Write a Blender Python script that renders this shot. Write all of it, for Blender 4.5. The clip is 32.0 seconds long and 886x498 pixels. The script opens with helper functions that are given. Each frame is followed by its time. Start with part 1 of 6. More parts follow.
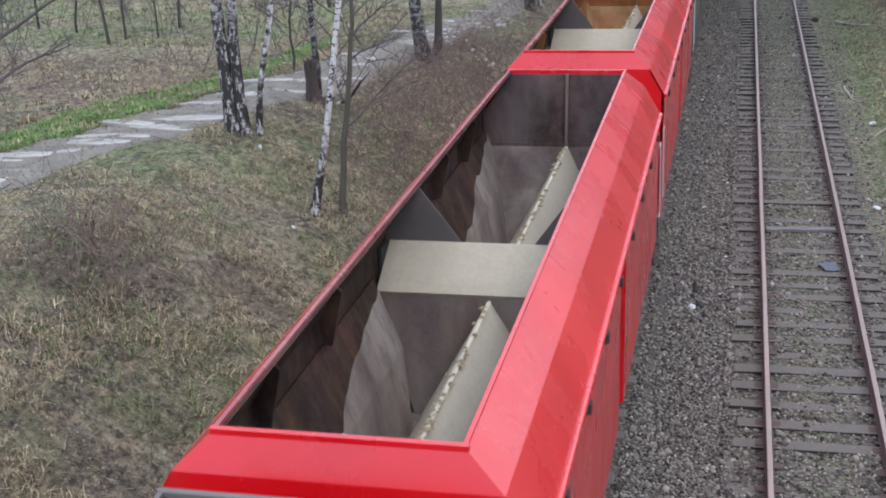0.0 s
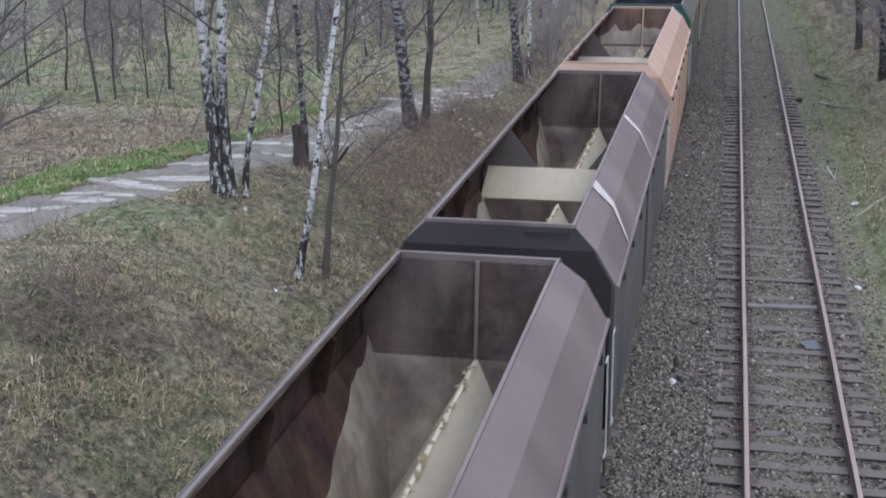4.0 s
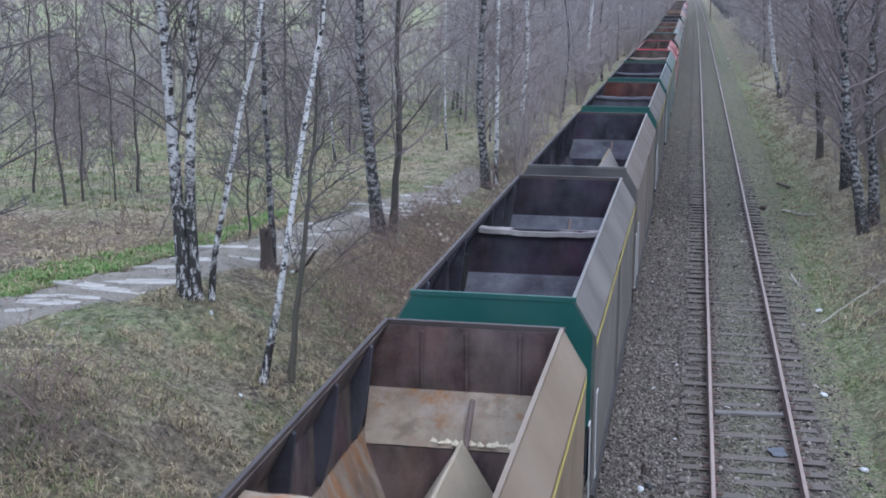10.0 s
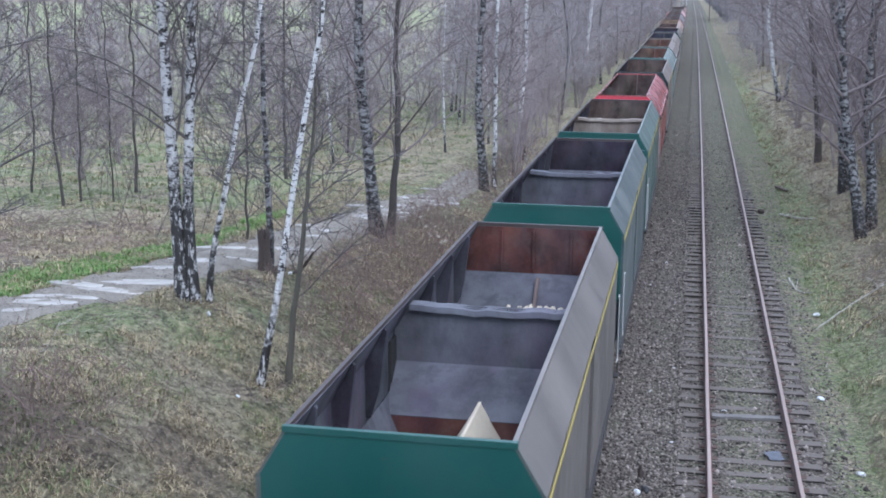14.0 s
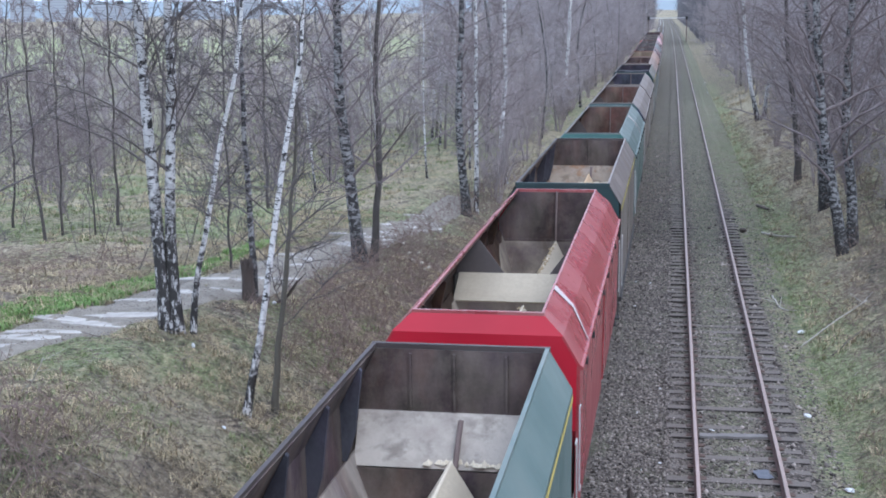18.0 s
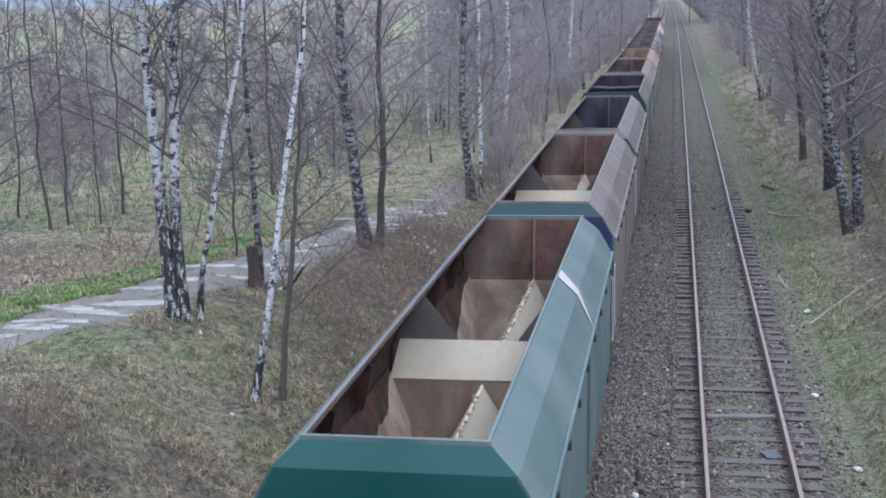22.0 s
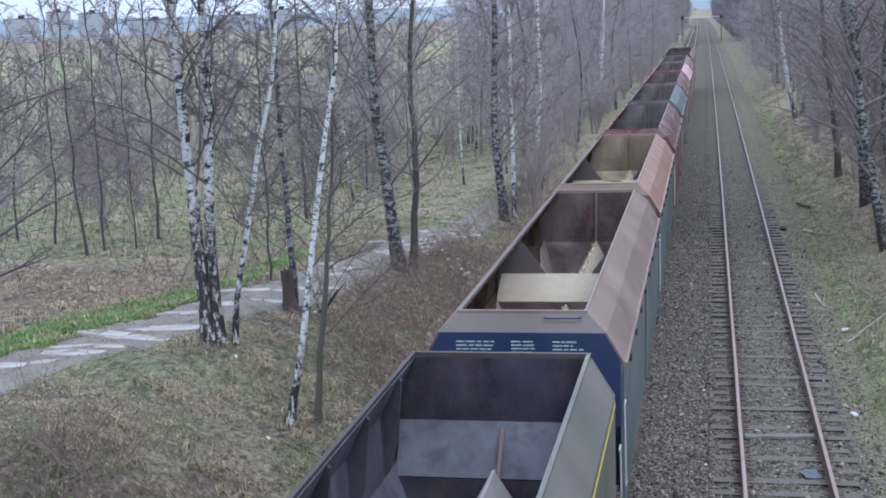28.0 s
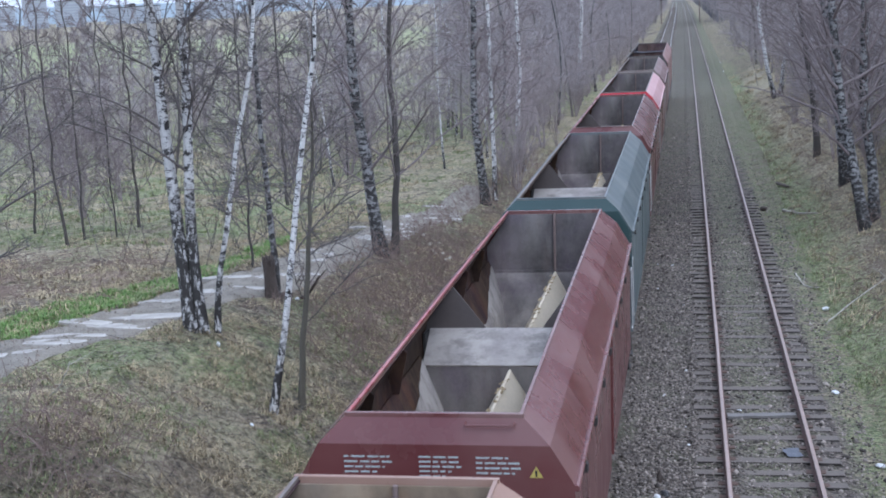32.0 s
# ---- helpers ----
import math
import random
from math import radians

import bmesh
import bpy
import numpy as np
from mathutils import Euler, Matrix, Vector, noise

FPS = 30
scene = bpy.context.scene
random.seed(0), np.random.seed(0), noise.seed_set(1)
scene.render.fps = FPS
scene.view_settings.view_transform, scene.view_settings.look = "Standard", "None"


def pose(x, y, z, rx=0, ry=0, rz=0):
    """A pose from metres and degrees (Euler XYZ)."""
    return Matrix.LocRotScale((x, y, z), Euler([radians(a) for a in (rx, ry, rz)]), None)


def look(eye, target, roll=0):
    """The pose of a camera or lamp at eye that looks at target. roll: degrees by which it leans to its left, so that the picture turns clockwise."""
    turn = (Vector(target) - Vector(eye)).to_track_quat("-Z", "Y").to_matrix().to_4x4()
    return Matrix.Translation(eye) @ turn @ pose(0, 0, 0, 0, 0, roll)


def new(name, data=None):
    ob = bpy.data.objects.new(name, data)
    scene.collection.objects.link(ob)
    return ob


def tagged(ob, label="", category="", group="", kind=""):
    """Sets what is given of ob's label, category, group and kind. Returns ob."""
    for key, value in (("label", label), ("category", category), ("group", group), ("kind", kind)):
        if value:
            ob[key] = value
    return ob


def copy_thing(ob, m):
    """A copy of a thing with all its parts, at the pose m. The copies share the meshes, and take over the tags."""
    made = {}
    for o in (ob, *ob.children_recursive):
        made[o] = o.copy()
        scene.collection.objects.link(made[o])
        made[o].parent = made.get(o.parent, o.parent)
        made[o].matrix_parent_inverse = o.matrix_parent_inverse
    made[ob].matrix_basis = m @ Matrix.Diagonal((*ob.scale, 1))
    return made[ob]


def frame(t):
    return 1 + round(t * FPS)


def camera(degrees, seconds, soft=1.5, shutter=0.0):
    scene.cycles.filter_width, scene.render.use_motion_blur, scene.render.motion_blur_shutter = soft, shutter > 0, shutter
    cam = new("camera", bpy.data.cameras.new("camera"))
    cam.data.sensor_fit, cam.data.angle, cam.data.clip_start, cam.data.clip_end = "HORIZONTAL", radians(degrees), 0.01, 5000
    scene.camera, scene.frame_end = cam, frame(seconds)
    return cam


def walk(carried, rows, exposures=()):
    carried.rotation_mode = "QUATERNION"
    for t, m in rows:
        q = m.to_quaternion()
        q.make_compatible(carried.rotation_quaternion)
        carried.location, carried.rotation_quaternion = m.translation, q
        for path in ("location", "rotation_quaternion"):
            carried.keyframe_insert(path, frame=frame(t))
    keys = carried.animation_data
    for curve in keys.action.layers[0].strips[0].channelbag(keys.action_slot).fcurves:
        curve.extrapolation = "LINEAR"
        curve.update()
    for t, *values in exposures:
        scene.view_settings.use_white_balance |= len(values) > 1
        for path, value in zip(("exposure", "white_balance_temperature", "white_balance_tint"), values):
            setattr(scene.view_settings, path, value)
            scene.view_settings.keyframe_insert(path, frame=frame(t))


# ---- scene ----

# ---------------------------------------------------------------- camera
# The camera is held by hand at one spot on a bridge above the line; it only turns.
EYE = (0.0, 0.0, 8.21)
cam = camera(38.2, 32.0, soft=1.8, shutter=0.12)
# seconds, yaw (to the left of the line), pitch, roll
TURNS = [
    (0.0, 12.65, -19.57, 2.40),
    (0.5, 13.01, -19.41, 2.39),
    (1.0, 12.86, -19.56, 2.09),
    (1.5, 13.03, -19.90, 1.92),
    (2.0, 13.03, -20.09, 1.92),
    (2.5, 12.63, -19.46, 1.64),
    (3.0, 12.71, -19.10, 1.48),
    (3.5, 12.46, -18.54, 1.22),
    (4.0, 12.43, -16.54, 0.62),
    (4.5, 11.77, -11.72, -1.83),
    (6.5, 11.18, -11.61, -1.05),
    (7.0, 11.17, -11.63, -0.91),
    (7.5, 11.29, -11.66, -0.80),
    (8.0, 11.24, -11.68, -0.50),
    (8.5, 11.30, -11.87, -0.40),
    (9.0, 11.14, -12.09, -0.27),
    (9.5, 11.16, -12.11, -0.29),
    (10.0, 11.09, -11.86, -0.07),
    (10.5, 11.09, -11.70, -0.50),
    (11.0, 11.17, -11.91, -0.50),
    (11.5, 10.94, -11.72, -0.64),
    (12.0, 11.03, -11.76, -0.67),
    (12.5, 11.03, -11.82, -0.53),
    (13.0, 11.07, -11.96, -0.62),
    (13.5, 11.08, -11.99, -0.58),
    (14.0, 11.06, -11.77, -0.39),
    (14.5, 11.12, -10.79, -0.75),
    (16.5, 12.26, -11.41, -0.10),
    (17.0, 10.39, -11.83, 0.11),
    (17.5, 10.24, -10.25, 0.31),
    (18.0, 10.09, -10.62, 0.74),
    (18.5, 10.27, -10.59, 1.26),
    (19.0, 10.19, -10.64, 1.30),
    (19.5, 10.13, -10.87, 1.62),
    (20.0, 10.19, -11.15, 1.81),
    (20.5, 10.21, -11.15, 1.50),
    (21.0, 10.27, -11.14, 1.41),
    (21.5, 10.04, -11.04, 1.09),
    (22.0, 10.18, -11.32, 1.54),
    (22.5, 10.21, -10.64, 1.18),
    (23.0, 10.82, -8.35, -0.00),
    (23.5, 10.38, -9.05, 1.40),
    (24.0, 10.41, -10.60, 2.44),
    (24.5, 10.43, -10.58, 2.76),
    (25.0, 10.44, -10.65, 2.71),
    (25.5, 10.57, -10.52, 2.61),
    (27.5, 11.00, -10.96, 2.27),
    (28.0, 11.54, -10.30, 2.45),
    (28.5, 11.49, -10.54, 2.50),
    (29.0, 11.30, -10.53, 2.44),
    (29.5, 11.41, -10.02, 2.73),
    (30.0, 10.84, -10.61, 2.80),
    (30.5, 10.77, -10.71, 2.87),
    (31.0, 10.70, -10.76, 3.12),
    (31.5, 10.71, -10.85, 3.18),
    (32.0, 10.59, -11.04, 3.03),
]
# the lens brightens and cools its picture a little as it lifts from the red wagons to the wood
EXPOSURES = [(0.0, -0.12, 5900, 12), (1.0, -0.24, 5900, 12), (3.0, -0.42, 5900, 12), (4.5, -0.12, 5720, 13), (6.5, -0.08, 5530, 13), (9.5, -0.14, 5530, 13), (12.0, 0.10, 5530, 13), (14.5, 0.13, 5530, 13), (18.0, 0.10, 5530, 13), (21.0, 0.0, 5530, 13), (28.0, -0.08, 5530, 13), (32.0, -0.06, 5530, 13)]
walk(cam, [(t, pose(*EYE, 90 + pitch, roll, yaw)) for t, yaw, pitch, roll in TURNS], EXPOSURES)

# ---------------------------------------------------------------- world and light
# A bright, fully overcast day in early spring.
world = bpy.data.worlds.new("overcast_sky")
scene.world = world
world.use_nodes = True
wn, wl = world.node_tree.nodes, world.node_tree.links
wn.clear()
sky = wn.new("ShaderNodeTexSky")
sky.sky_type = "NISHITA"
sky.sun_disc = False
sky.sun_elevation, sky.sun_rotation = radians(42), radians(35)
sky.air_density, sky.dust_density, sky.ozone_density = 1.0, 4.0, 1.0
cloud = wn.new("ShaderNodeMixRGB")
cloud.inputs[0].default_value = 0.72
cloud.inputs[2].default_value = (8.7, 9.6, 11.1, 1)
# an overcast sky is about three times as bright overhead as at the horizon
coord = wn.new("ShaderNodeTexCoord")
split = wn.new("ShaderNodeSeparateXYZ")
lift = wn.new("ShaderNodeMapRange")
lift.inputs["From Min"].default_value, lift.inputs["From Max"].default_value = 0.0, 1.0
lift.inputs["To Min"].default_value, lift.inputs["To Max"].default_value = 0.76, 1.16
dome = wn.new("ShaderNodeMixRGB")
dome.blend_type, dome.inputs[0].default_value = "MULTIPLY", 1.0
wl.new(coord.outputs["Generated"], split.inputs[0])
wl.new(split.outputs[2], lift.inputs[0])
back = wn.new("ShaderNodeBackground")
back.inputs[1].default_value = 0.184
wout = wn.new("ShaderNodeOutputWorld")
wl.new(sky.outputs[0], cloud.inputs[1])
wl.new(cloud.outputs[0], dome.inputs[1])
wl.new(lift.outputs[0], dome.inputs[2])
wl.new(dome.outputs[0], back.inputs[0])
wl.new(back.outputs[0], wout.inputs[0])
sun = new("sun", bpy.data.lights.new("sun", "SUN"))
sun.data.energy, sun.data.angle, sun.data.color = 1.4, radians(25), (1.0, 0.98, 0.96)
sun.matrix_world = look((30, -40, 60), (0, 12, 0))
scene.view_settings.exposure = 0.0

# ---------------------------------------------------------------- materials
def material(name, rough=0.8, metal=0.0):
    m = bpy.data.materials.new(name)
    m.use_nodes = True
    b = m.node_tree.nodes["Principled BSDF"]
    b.inputs["Roughness"].default_value = rough
    b.inputs["Metallic"].default_value = metal
    return m, m.node_tree.nodes, m.node_tree.links, b


def noise_node(n, l, scale, detail=4.0, rough=0.55, stretch=(1, 1, 1), space="Object"):
    co = n.new("ShaderNodeTexCoord")
    mp = n.new("ShaderNodeMapping")
    mp.inputs["Scale"].default_value = stretch
    tx = n.new("ShaderNodeTexNoise")
    tx.inputs["Scale"].default_value = scale
    tx.inputs["Detail"].default_value = detail
    tx.inputs["Roughness"].default_value = rough
    l.new(co.outputs[space], mp.inputs[0])
    l.new(mp.outputs[0], tx.inputs["Vector"])
    return tx


def ramp(n, l, src, stops):
    r = n.new("ShaderNodeValToRGB")
    e = r.color_ramp.elements
    while len(e) < len(stops):
        e.new(0.5)
    for k, (p, c) in enumerate(stops):
        e[k].position, e[k].color = p, (*c, 1) if len(c) == 3 else c
    l.new(src, r.inputs[0])
    return r


def mix(n, l, fac, a, b, mode="MIX"):
    x = n.new("ShaderNodeMixRGB")
    x.blend_type = mode
    if isinstance(fac, (int, float)):
        x.inputs[0].default_value = fac
    else:
        l.new(fac, x.inputs[0])
    for i, v in ((1, a), (2, b)):
        if isinstance(v, tuple):
            x.inputs[i].default_value = (*v, 1)
        else:
            l.new(v, x.inputs[i])
    return x.outputs[0]


def bump(n, l, b, src, strength, dist=0.02):
    u = n.new("ShaderNodeBump")
    u.inputs["Strength"].default_value, u.inputs["Distance"].default_value = strength, dist
    l.new(src, u.inputs["Height"])
    l.new(u.outputs[0], b.inputs["Normal"])


def shade(c, k):
    return tuple(min(1.0, v * k) for v in c)


def mat_paint(name, color, dust=(0.36, 0.31, 0.26), dusty=0.35, rust=0.12, rough=0.5, gloss=0.5):
    """Weathered wagon paint: pale film of dust, vertical runs, chips of rust."""
    m, n, l, b = material(name, rough)
    b.inputs["Specular IOR Level"].default_value = gloss
    big = noise_node(n, l, 0.55, 5)
    run = noise_node(n, l, 0.9, 6, 0.6, (0.7, 1.0, 0.5))
    fine = noise_node(n, l, 14, 5, 0.65)
    c = mix(n, l, ramp(n, l, big.outputs[0], [(0.35, (0, 0, 0)), (0.7, (1, 1, 1))]).outputs[0], color, shade(color, 0.78))
    f = ramp(n, l, run.outputs[0], [(0.46, (0, 0, 0)), (0.8, (dusty * 0.7,) * 3)])
    c = mix(n, l, f.outputs[0], c, dust)
    f2 = ramp(n, l, big.outputs[0], [(0.3, (dusty * 0.75,) * 3), (0.65, (dusty * 0.15,) * 3)])
    c = mix(n, l, f2.outputs[0], c, dust)
    spot = ramp(n, l, fine.outputs[0], [(0.66, (0, 0, 0)), (0.74, (rust * 4,) * 3)])
    c = mix(n, l, spot.outputs[0], c, (0.14, 0.06, 0.035))
    l.new(c, b.inputs["Base Color"])
    rr = ramp(n, l, run.outputs[0], [(0.3, (rough - 0.12,) * 3), (0.8, (min(1, rough + 0.25),) * 3)])
    l.new(rr.outputs[0], b.inputs["Roughness"])
    bump(n, l, b, big.outputs[0], 0.12, 0.05)
    return m


def mat_inner(name, color, dust, amount, rust=0.3):
    """Bare worn steel of the inside, with lime dust in drifts and runs and rust bleeding through."""
    m, n, l, b = material(name, 0.85)
    b.inputs["Specular IOR Level"].default_value = 0.2
    run = noise_node(n, l, 0.8, 5, 0.55, (1.6, 2.2, 0.6))
    big = noise_node(n, l, 1.5, 7, 0.6)
    rs = noise_node(n, l, 1.1, 6, 0.7, (1.6, 1.6, 0.7))
    fine = noise_node(n, l, 22, 4, 0.7)
    c = mix(n, l, ramp(n, l, big.outputs[0], [(0.36, (0, 0, 0)), (0.62, (1, 1, 1))]).outputs[0], shade(color, 0.35), shade(color, 1.6))
    tint = noise_node(n, l, 0.9, 6, 0.6, (1.0, 1.0, 0.8))
    c = mix(n, l, ramp(n, l, tint.outputs[0], [(0.48, (0, 0, 0)), (0.66, (0.55,) * 3)]).outputs[0], c, (0.30, 0.032, 0.026) if color[0] > 0.2 else (color[2] * 1.1 + 0.02, color[1] * 0.9, color[2] * 1.5 + 0.012))
    rf = ramp(n, l, rs.outputs[0], [(0.50, (0, 0, 0)), (0.68, (rust,) * 3)])
    c = mix(n, l, rf.outputs[0], c, (0.24, 0.105, 0.045))
    t = 0.75 - 0.5 * amount
    df = ramp(n, l, run.outputs[0], [(max(0.02, t - 0.22), (0, 0, 0)), (min(0.98, t + 0.2), (min(1, 0.25 + amount),) * 3)])
    c = mix(n, l, df.outputs[0], c, dust)
    drip = noise_node(n, l, 1.0, 5, 0.6, (1.8, 6, 0.4))
    c = mix(n, l, ramp(n, l, drip.outputs[0], [(0.54, (0, 0, 0)), (0.74, (min(0.45, 0.10 + amount),) * 3)]).outputs[0], c, shade(dust, 0.8))
    stain = noise_node(n, l, 2.3, 7, 0.7, (1.0, 1.6, 0.8))
    c = mix(n, l, ramp(n, l, stain.outputs[0], [(0.50, (0, 0, 0)), (0.64, (0.6,) * 3)]).outputs[0], c, mix(n, l, big.outputs[0], shade(color, 0.5), shade(dust, 0.5)))
    c = mix(n, l, 0.10 + 0.16 * amount, c, mix(n, l, fine.outputs[0], shade(color, 0.8), shade(dust, 0.9)))
    if rust > 0.6:
        bleed = noise_node(n, l, 1.5, 7, 0.72, (1.2, 2.2, 0.7))
        c = mix(n, l, ramp(n, l, bleed.outputs[0], [(0.51, (0, 0, 0)), (0.62, (0.75,) * 3)]).outputs[0], c, mix(n, l, fine.outputs[0], (0.13, 0.05, 0.022), (0.42, 0.19, 0.06)))
        c = mix(n, l, ramp(n, l, big.outputs[0], [(0.55, (0, 0, 0)), (0.66, (0.5,) * 3)]).outputs[0], c, (0.40, 0.37, 0.34))
    l.new(c, b.inputs["Base Color"])
    bump(n, l, b, fine.outputs[0], 0.25, 0.02)
    return m


def mat_plain(name, color, rough=0.8, metal=0.0, vary=0.25, scale=6.0, bumpy=0.2, dist=0.01):
    m, n, l, b = material(name, rough, metal)
    a = noise_node(n, l, scale, 5, 0.6)
    f = noise_node(n, l, scale * 9, 4, 0.6)
    c = mix(n, l, a.outputs[0], shade(color, 1 - vary), shade(color, 1 + vary))
    c = mix(n, l, 0.25, c, mix(n, l, f.outputs[0], shade(color, 0.5), shade(color, 1.5)))
    l.new(c, b.inputs["Base Color"])
    if bumpy:
        bump(n, l, b, f.outputs[0], bumpy, dist)
    return m


def blob(n, l, centre, size, wobble, src):
    """1 inside a ragged patch of the plan, 0 outside."""
    co = n.new("ShaderNodeTexCoord")
    mp = n.new("ShaderNodeMapping")
    mp.vector_type = "POINT"
    mp.inputs["Location"].default_value = (-centre[0] / size[0], -centre[1] / size[1], 0)
    mp.inputs["Scale"].default_value = (1 / size[0], 1 / size[1], 0)
    ln = n.new("ShaderNodeVectorMath")
    ln.operation = "LENGTH"
    l.new(co.outputs["Object"], mp.inputs[0])
    l.new(mp.outputs[0], ln.inputs[0])
    ad = n.new("ShaderNodeMath")
    ad.operation = "MULTIPLY_ADD"
    ad.inputs[1].default_value = wobble * 2
    l.new(src, ad.inputs[0])
    l.new(ln.outputs["Value"], ad.inputs[2])
    mr = n.new("ShaderNodeMapRange")
    mr.inputs["From Min"].default_value, mr.inputs["From Max"].default_value = 0.75 + wobble, 1.25 + wobble
    mr.inputs["To Min"].default_value, mr.inputs["To Max"].default_value = 1.0, 0.0
    l.new(ad.outputs[0], mr.inputs[0])
    return mr.outputs[0]


def mat_ground():
    """Dead grass, leaf mould, moss and green spring grass in patches."""
    m, n, l, b = material("spring_ground", 0.95)
    big = noise_node(n, l, 0.33, 6, 0.65)
    mid = noise_node(n, l, 1.9, 8, 0.72)
    fine = noise_node(n, l, 13, 7, 0.75)
    straw = noise_node(n, l, 30, 3, 0.7, (1.0, 0.35, 1.0))
    dead = mix(n, l, ramp(n, l, mid.outputs[0], [(0.37, (0, 0, 0)), (0.61, (1, 1, 1))]).outputs[0], (0.085, 0.064, 0.045), (0.56, 0.465, 0.30))
    litter = mix(n, l, ramp(n, l, fine.outputs[0], [(0.40, (0, 0, 0)), (0.60, (1, 1, 1))]).outputs[0], (0.07, 0.057, 0.049), (0.39, 0.295, 0.235))
    c = mix(n, l, ramp(n, l, big.outputs[0], [(0.40, (0, 0, 0)), (0.60, (0.9,) * 3)]).outputs[0], dead, litter)
    green = mix(n, l, fine.outputs[0], (0.165, 0.225, 0.080), (0.46, 0.56, 0.25))
    g = ramp(n, l, mid.outputs[0], [(0.51, (0, 0, 0)), (0.62, (0.68,) * 3)])
    c = mix(n, l, g.outputs[0], c, green)
    c = mix(n, l, 0.36, c, mix(n, l, ramp(n, l, straw.outputs[0], [(0.38, (0, 0, 0)), (0.64, (1, 1, 1))]).outputs[0], (0.05, 0.040, 0.030), (0.52, 0.44, 0.30)))
    clump = noise_node(n, l, 0.9, 7, 0.7)
    c = mix(n, l, ramp(n, l, clump.outputs[0], [(0.47, (0, 0, 0)), (0.56, (0.75,) * 3)]).outputs[0], c, mix(n, l, fine.outputs[0], (0.048, 0.031, 0.026), (0.22, 0.148, 0.118)))
    # near-black spots paint the shade of small hollows in the turf
    gap_shade = noise_node(n, l, 4.2, 5, 0.65)
    c = mix(n, l, ramp(n, l, gap_shade.outputs[0], [(0.52, (0, 0, 0)), (0.62, (0.85,) * 3)]).outputs[0], c, mix(n, l, fine.outputs[0], (0.028, 0.02, 0.017), (0.15, 0.11, 0.085)))
    tuft = noise_node(n, l, 6.5, 4, 0.65)
    c = mix(n, l, ramp(n, l, tuft.outputs[0], [(0.56, (0, 0, 0)), (0.66, (0.55,) * 3)]).outputs[0], c, (0.60, 0.52, 0.35))
    for centre, size, k in (((-26, 50), (15, 15), 0.85), ((-10, 22), (2.4, 3.0), 0.5), ((-13, 46), (5, 9), 0.75), ((-60, 110), (45, 50), 0.6), ((-11, 90), (5, 40), 0.6), ((3.7, 70), (0.9, 70), 0.55), ((8, 60), (4, 40), 0.25), ((-10.4, 20.2), (0.8, 1.4), 0.9), ((-8.6, 21.4), (0.6, 0.8), 0.8), ((-9, 17), (3, 3.5), 0.4), ((-7.6, 27), (1.6, 3.2), 0.4), ((-160, 300), (120, 130), 0.9)):
        f = n.new("ShaderNodeMath")
        f.operation = "MULTIPLY"
        f.inputs[1].default_value = k
        l.new(blob(n, l, centre, size, 1.0, big.outputs[0]), f.inputs[0])
        c = mix(n, l, f.outputs[0], c, green)
    rust = mix(n, l, fine.outputs[0], (0.19, 0.125, 0.085), (0.53, 0.385, 0.275))
    for centre, size in (((-17.5, 28.5), (5.0, 3.6)), ((-7.0, 31), (1.1, 7)), ((-34, 34), (9, 3)), ((5.2, 23), (1.5, 4.5))):
        c = mix(n, l, blob(n, l, centre, size, 1.0, big.outputs[0]), c, rust)
    pale = mix(n, l, fine.outputs[0], (0.32, 0.27, 0.175), (0.62, 0.54, 0.36))
    for centre, size in (((6.0, 66), (1.9, 18)), ((5.0, 40), (0.8, 5)), ((-18, 33.6), (7, 1.4)), ((-24, 42), (7, 1.6)), ((-19, 48), (9, 2.2)), ((-13, 52), (4, 4)), ((-32, 62), (14, 4)), ((-12, 62), (3, 7)), ((-7.5, 75), (1.5, 20)), ((-8.2, 18), (1.6, 2.4)), ((-10.5, 14.5), (2, 2))):
        c = mix(n, l, blob(n, l, centre, size, 1.0, big.outputs[0]), c, pale)
    # scraps of leaf and straw, each of its own tone
    co = n.new("ShaderNodeTexCoord")
    cell = n.new("ShaderNodeTexVoronoi")
    cell.inputs["Scale"].default_value = 19
    l.new(co.outputs["Object"], cell.inputs["Vector"])
    tone = n.new("ShaderNodeSeparateColor")
    l.new(cell.outputs["Color"], tone.inputs[0])
    scrap = ramp(n, l, tone.outputs[0], [(0.0, (0.03, 0.022, 0.018)), (0.45, (0.13, 0.10, 0.08)), (0.8, (0.30, 0.25, 0.18)), (1.0, (0.62, 0.55, 0.42))])
    c = mix(n, l, 0.26, c, scrap.outputs[0])
    moss = noise_node(n, l, 0.62, 7, 0.7)
    c = mix(n, l, ramp(n, l, moss.outputs[0], [(0.47, (0, 0, 0)), (0.60, (0.62,) * 3)]).outputs[0], c, mix(n, l, fine.outputs[0], (0.085, 0.105, 0.040), (0.33, 0.35, 0.16)))
    thatch = noise_node(n, l, 2.4, 7, 0.72, (1.0, 0.8, 1.0))
    c = mix(n, l, ramp(n, l, thatch.outputs[0], [(0.51, (0, 0, 0)), (0.62, (0.62,) * 3)]).outputs[0], c, mix(n, l, fine.outputs[0], (0.32, 0.25, 0.14), (0.72, 0.60, 0.37)))
    for centre, size in (((6.0, 23), (2.6, 6)), ((7.0, 37), (2.2, 4)), ((-8.7, 15.3), (1.0, 1.5)), ((-7.2, 17.2), (0.6, 0.8))):
        f = mix(n, l, 1.0, blob(n, l, centre, size, 1.0, moss.outputs[0]), (0.6, 0.6, 0.6), "MULTIPLY")
        c = mix(n, l, f, c, mix(n, l, tone.outputs[1], (0.04, 0.028, 0.022), (0.20, 0.15, 0.11)))
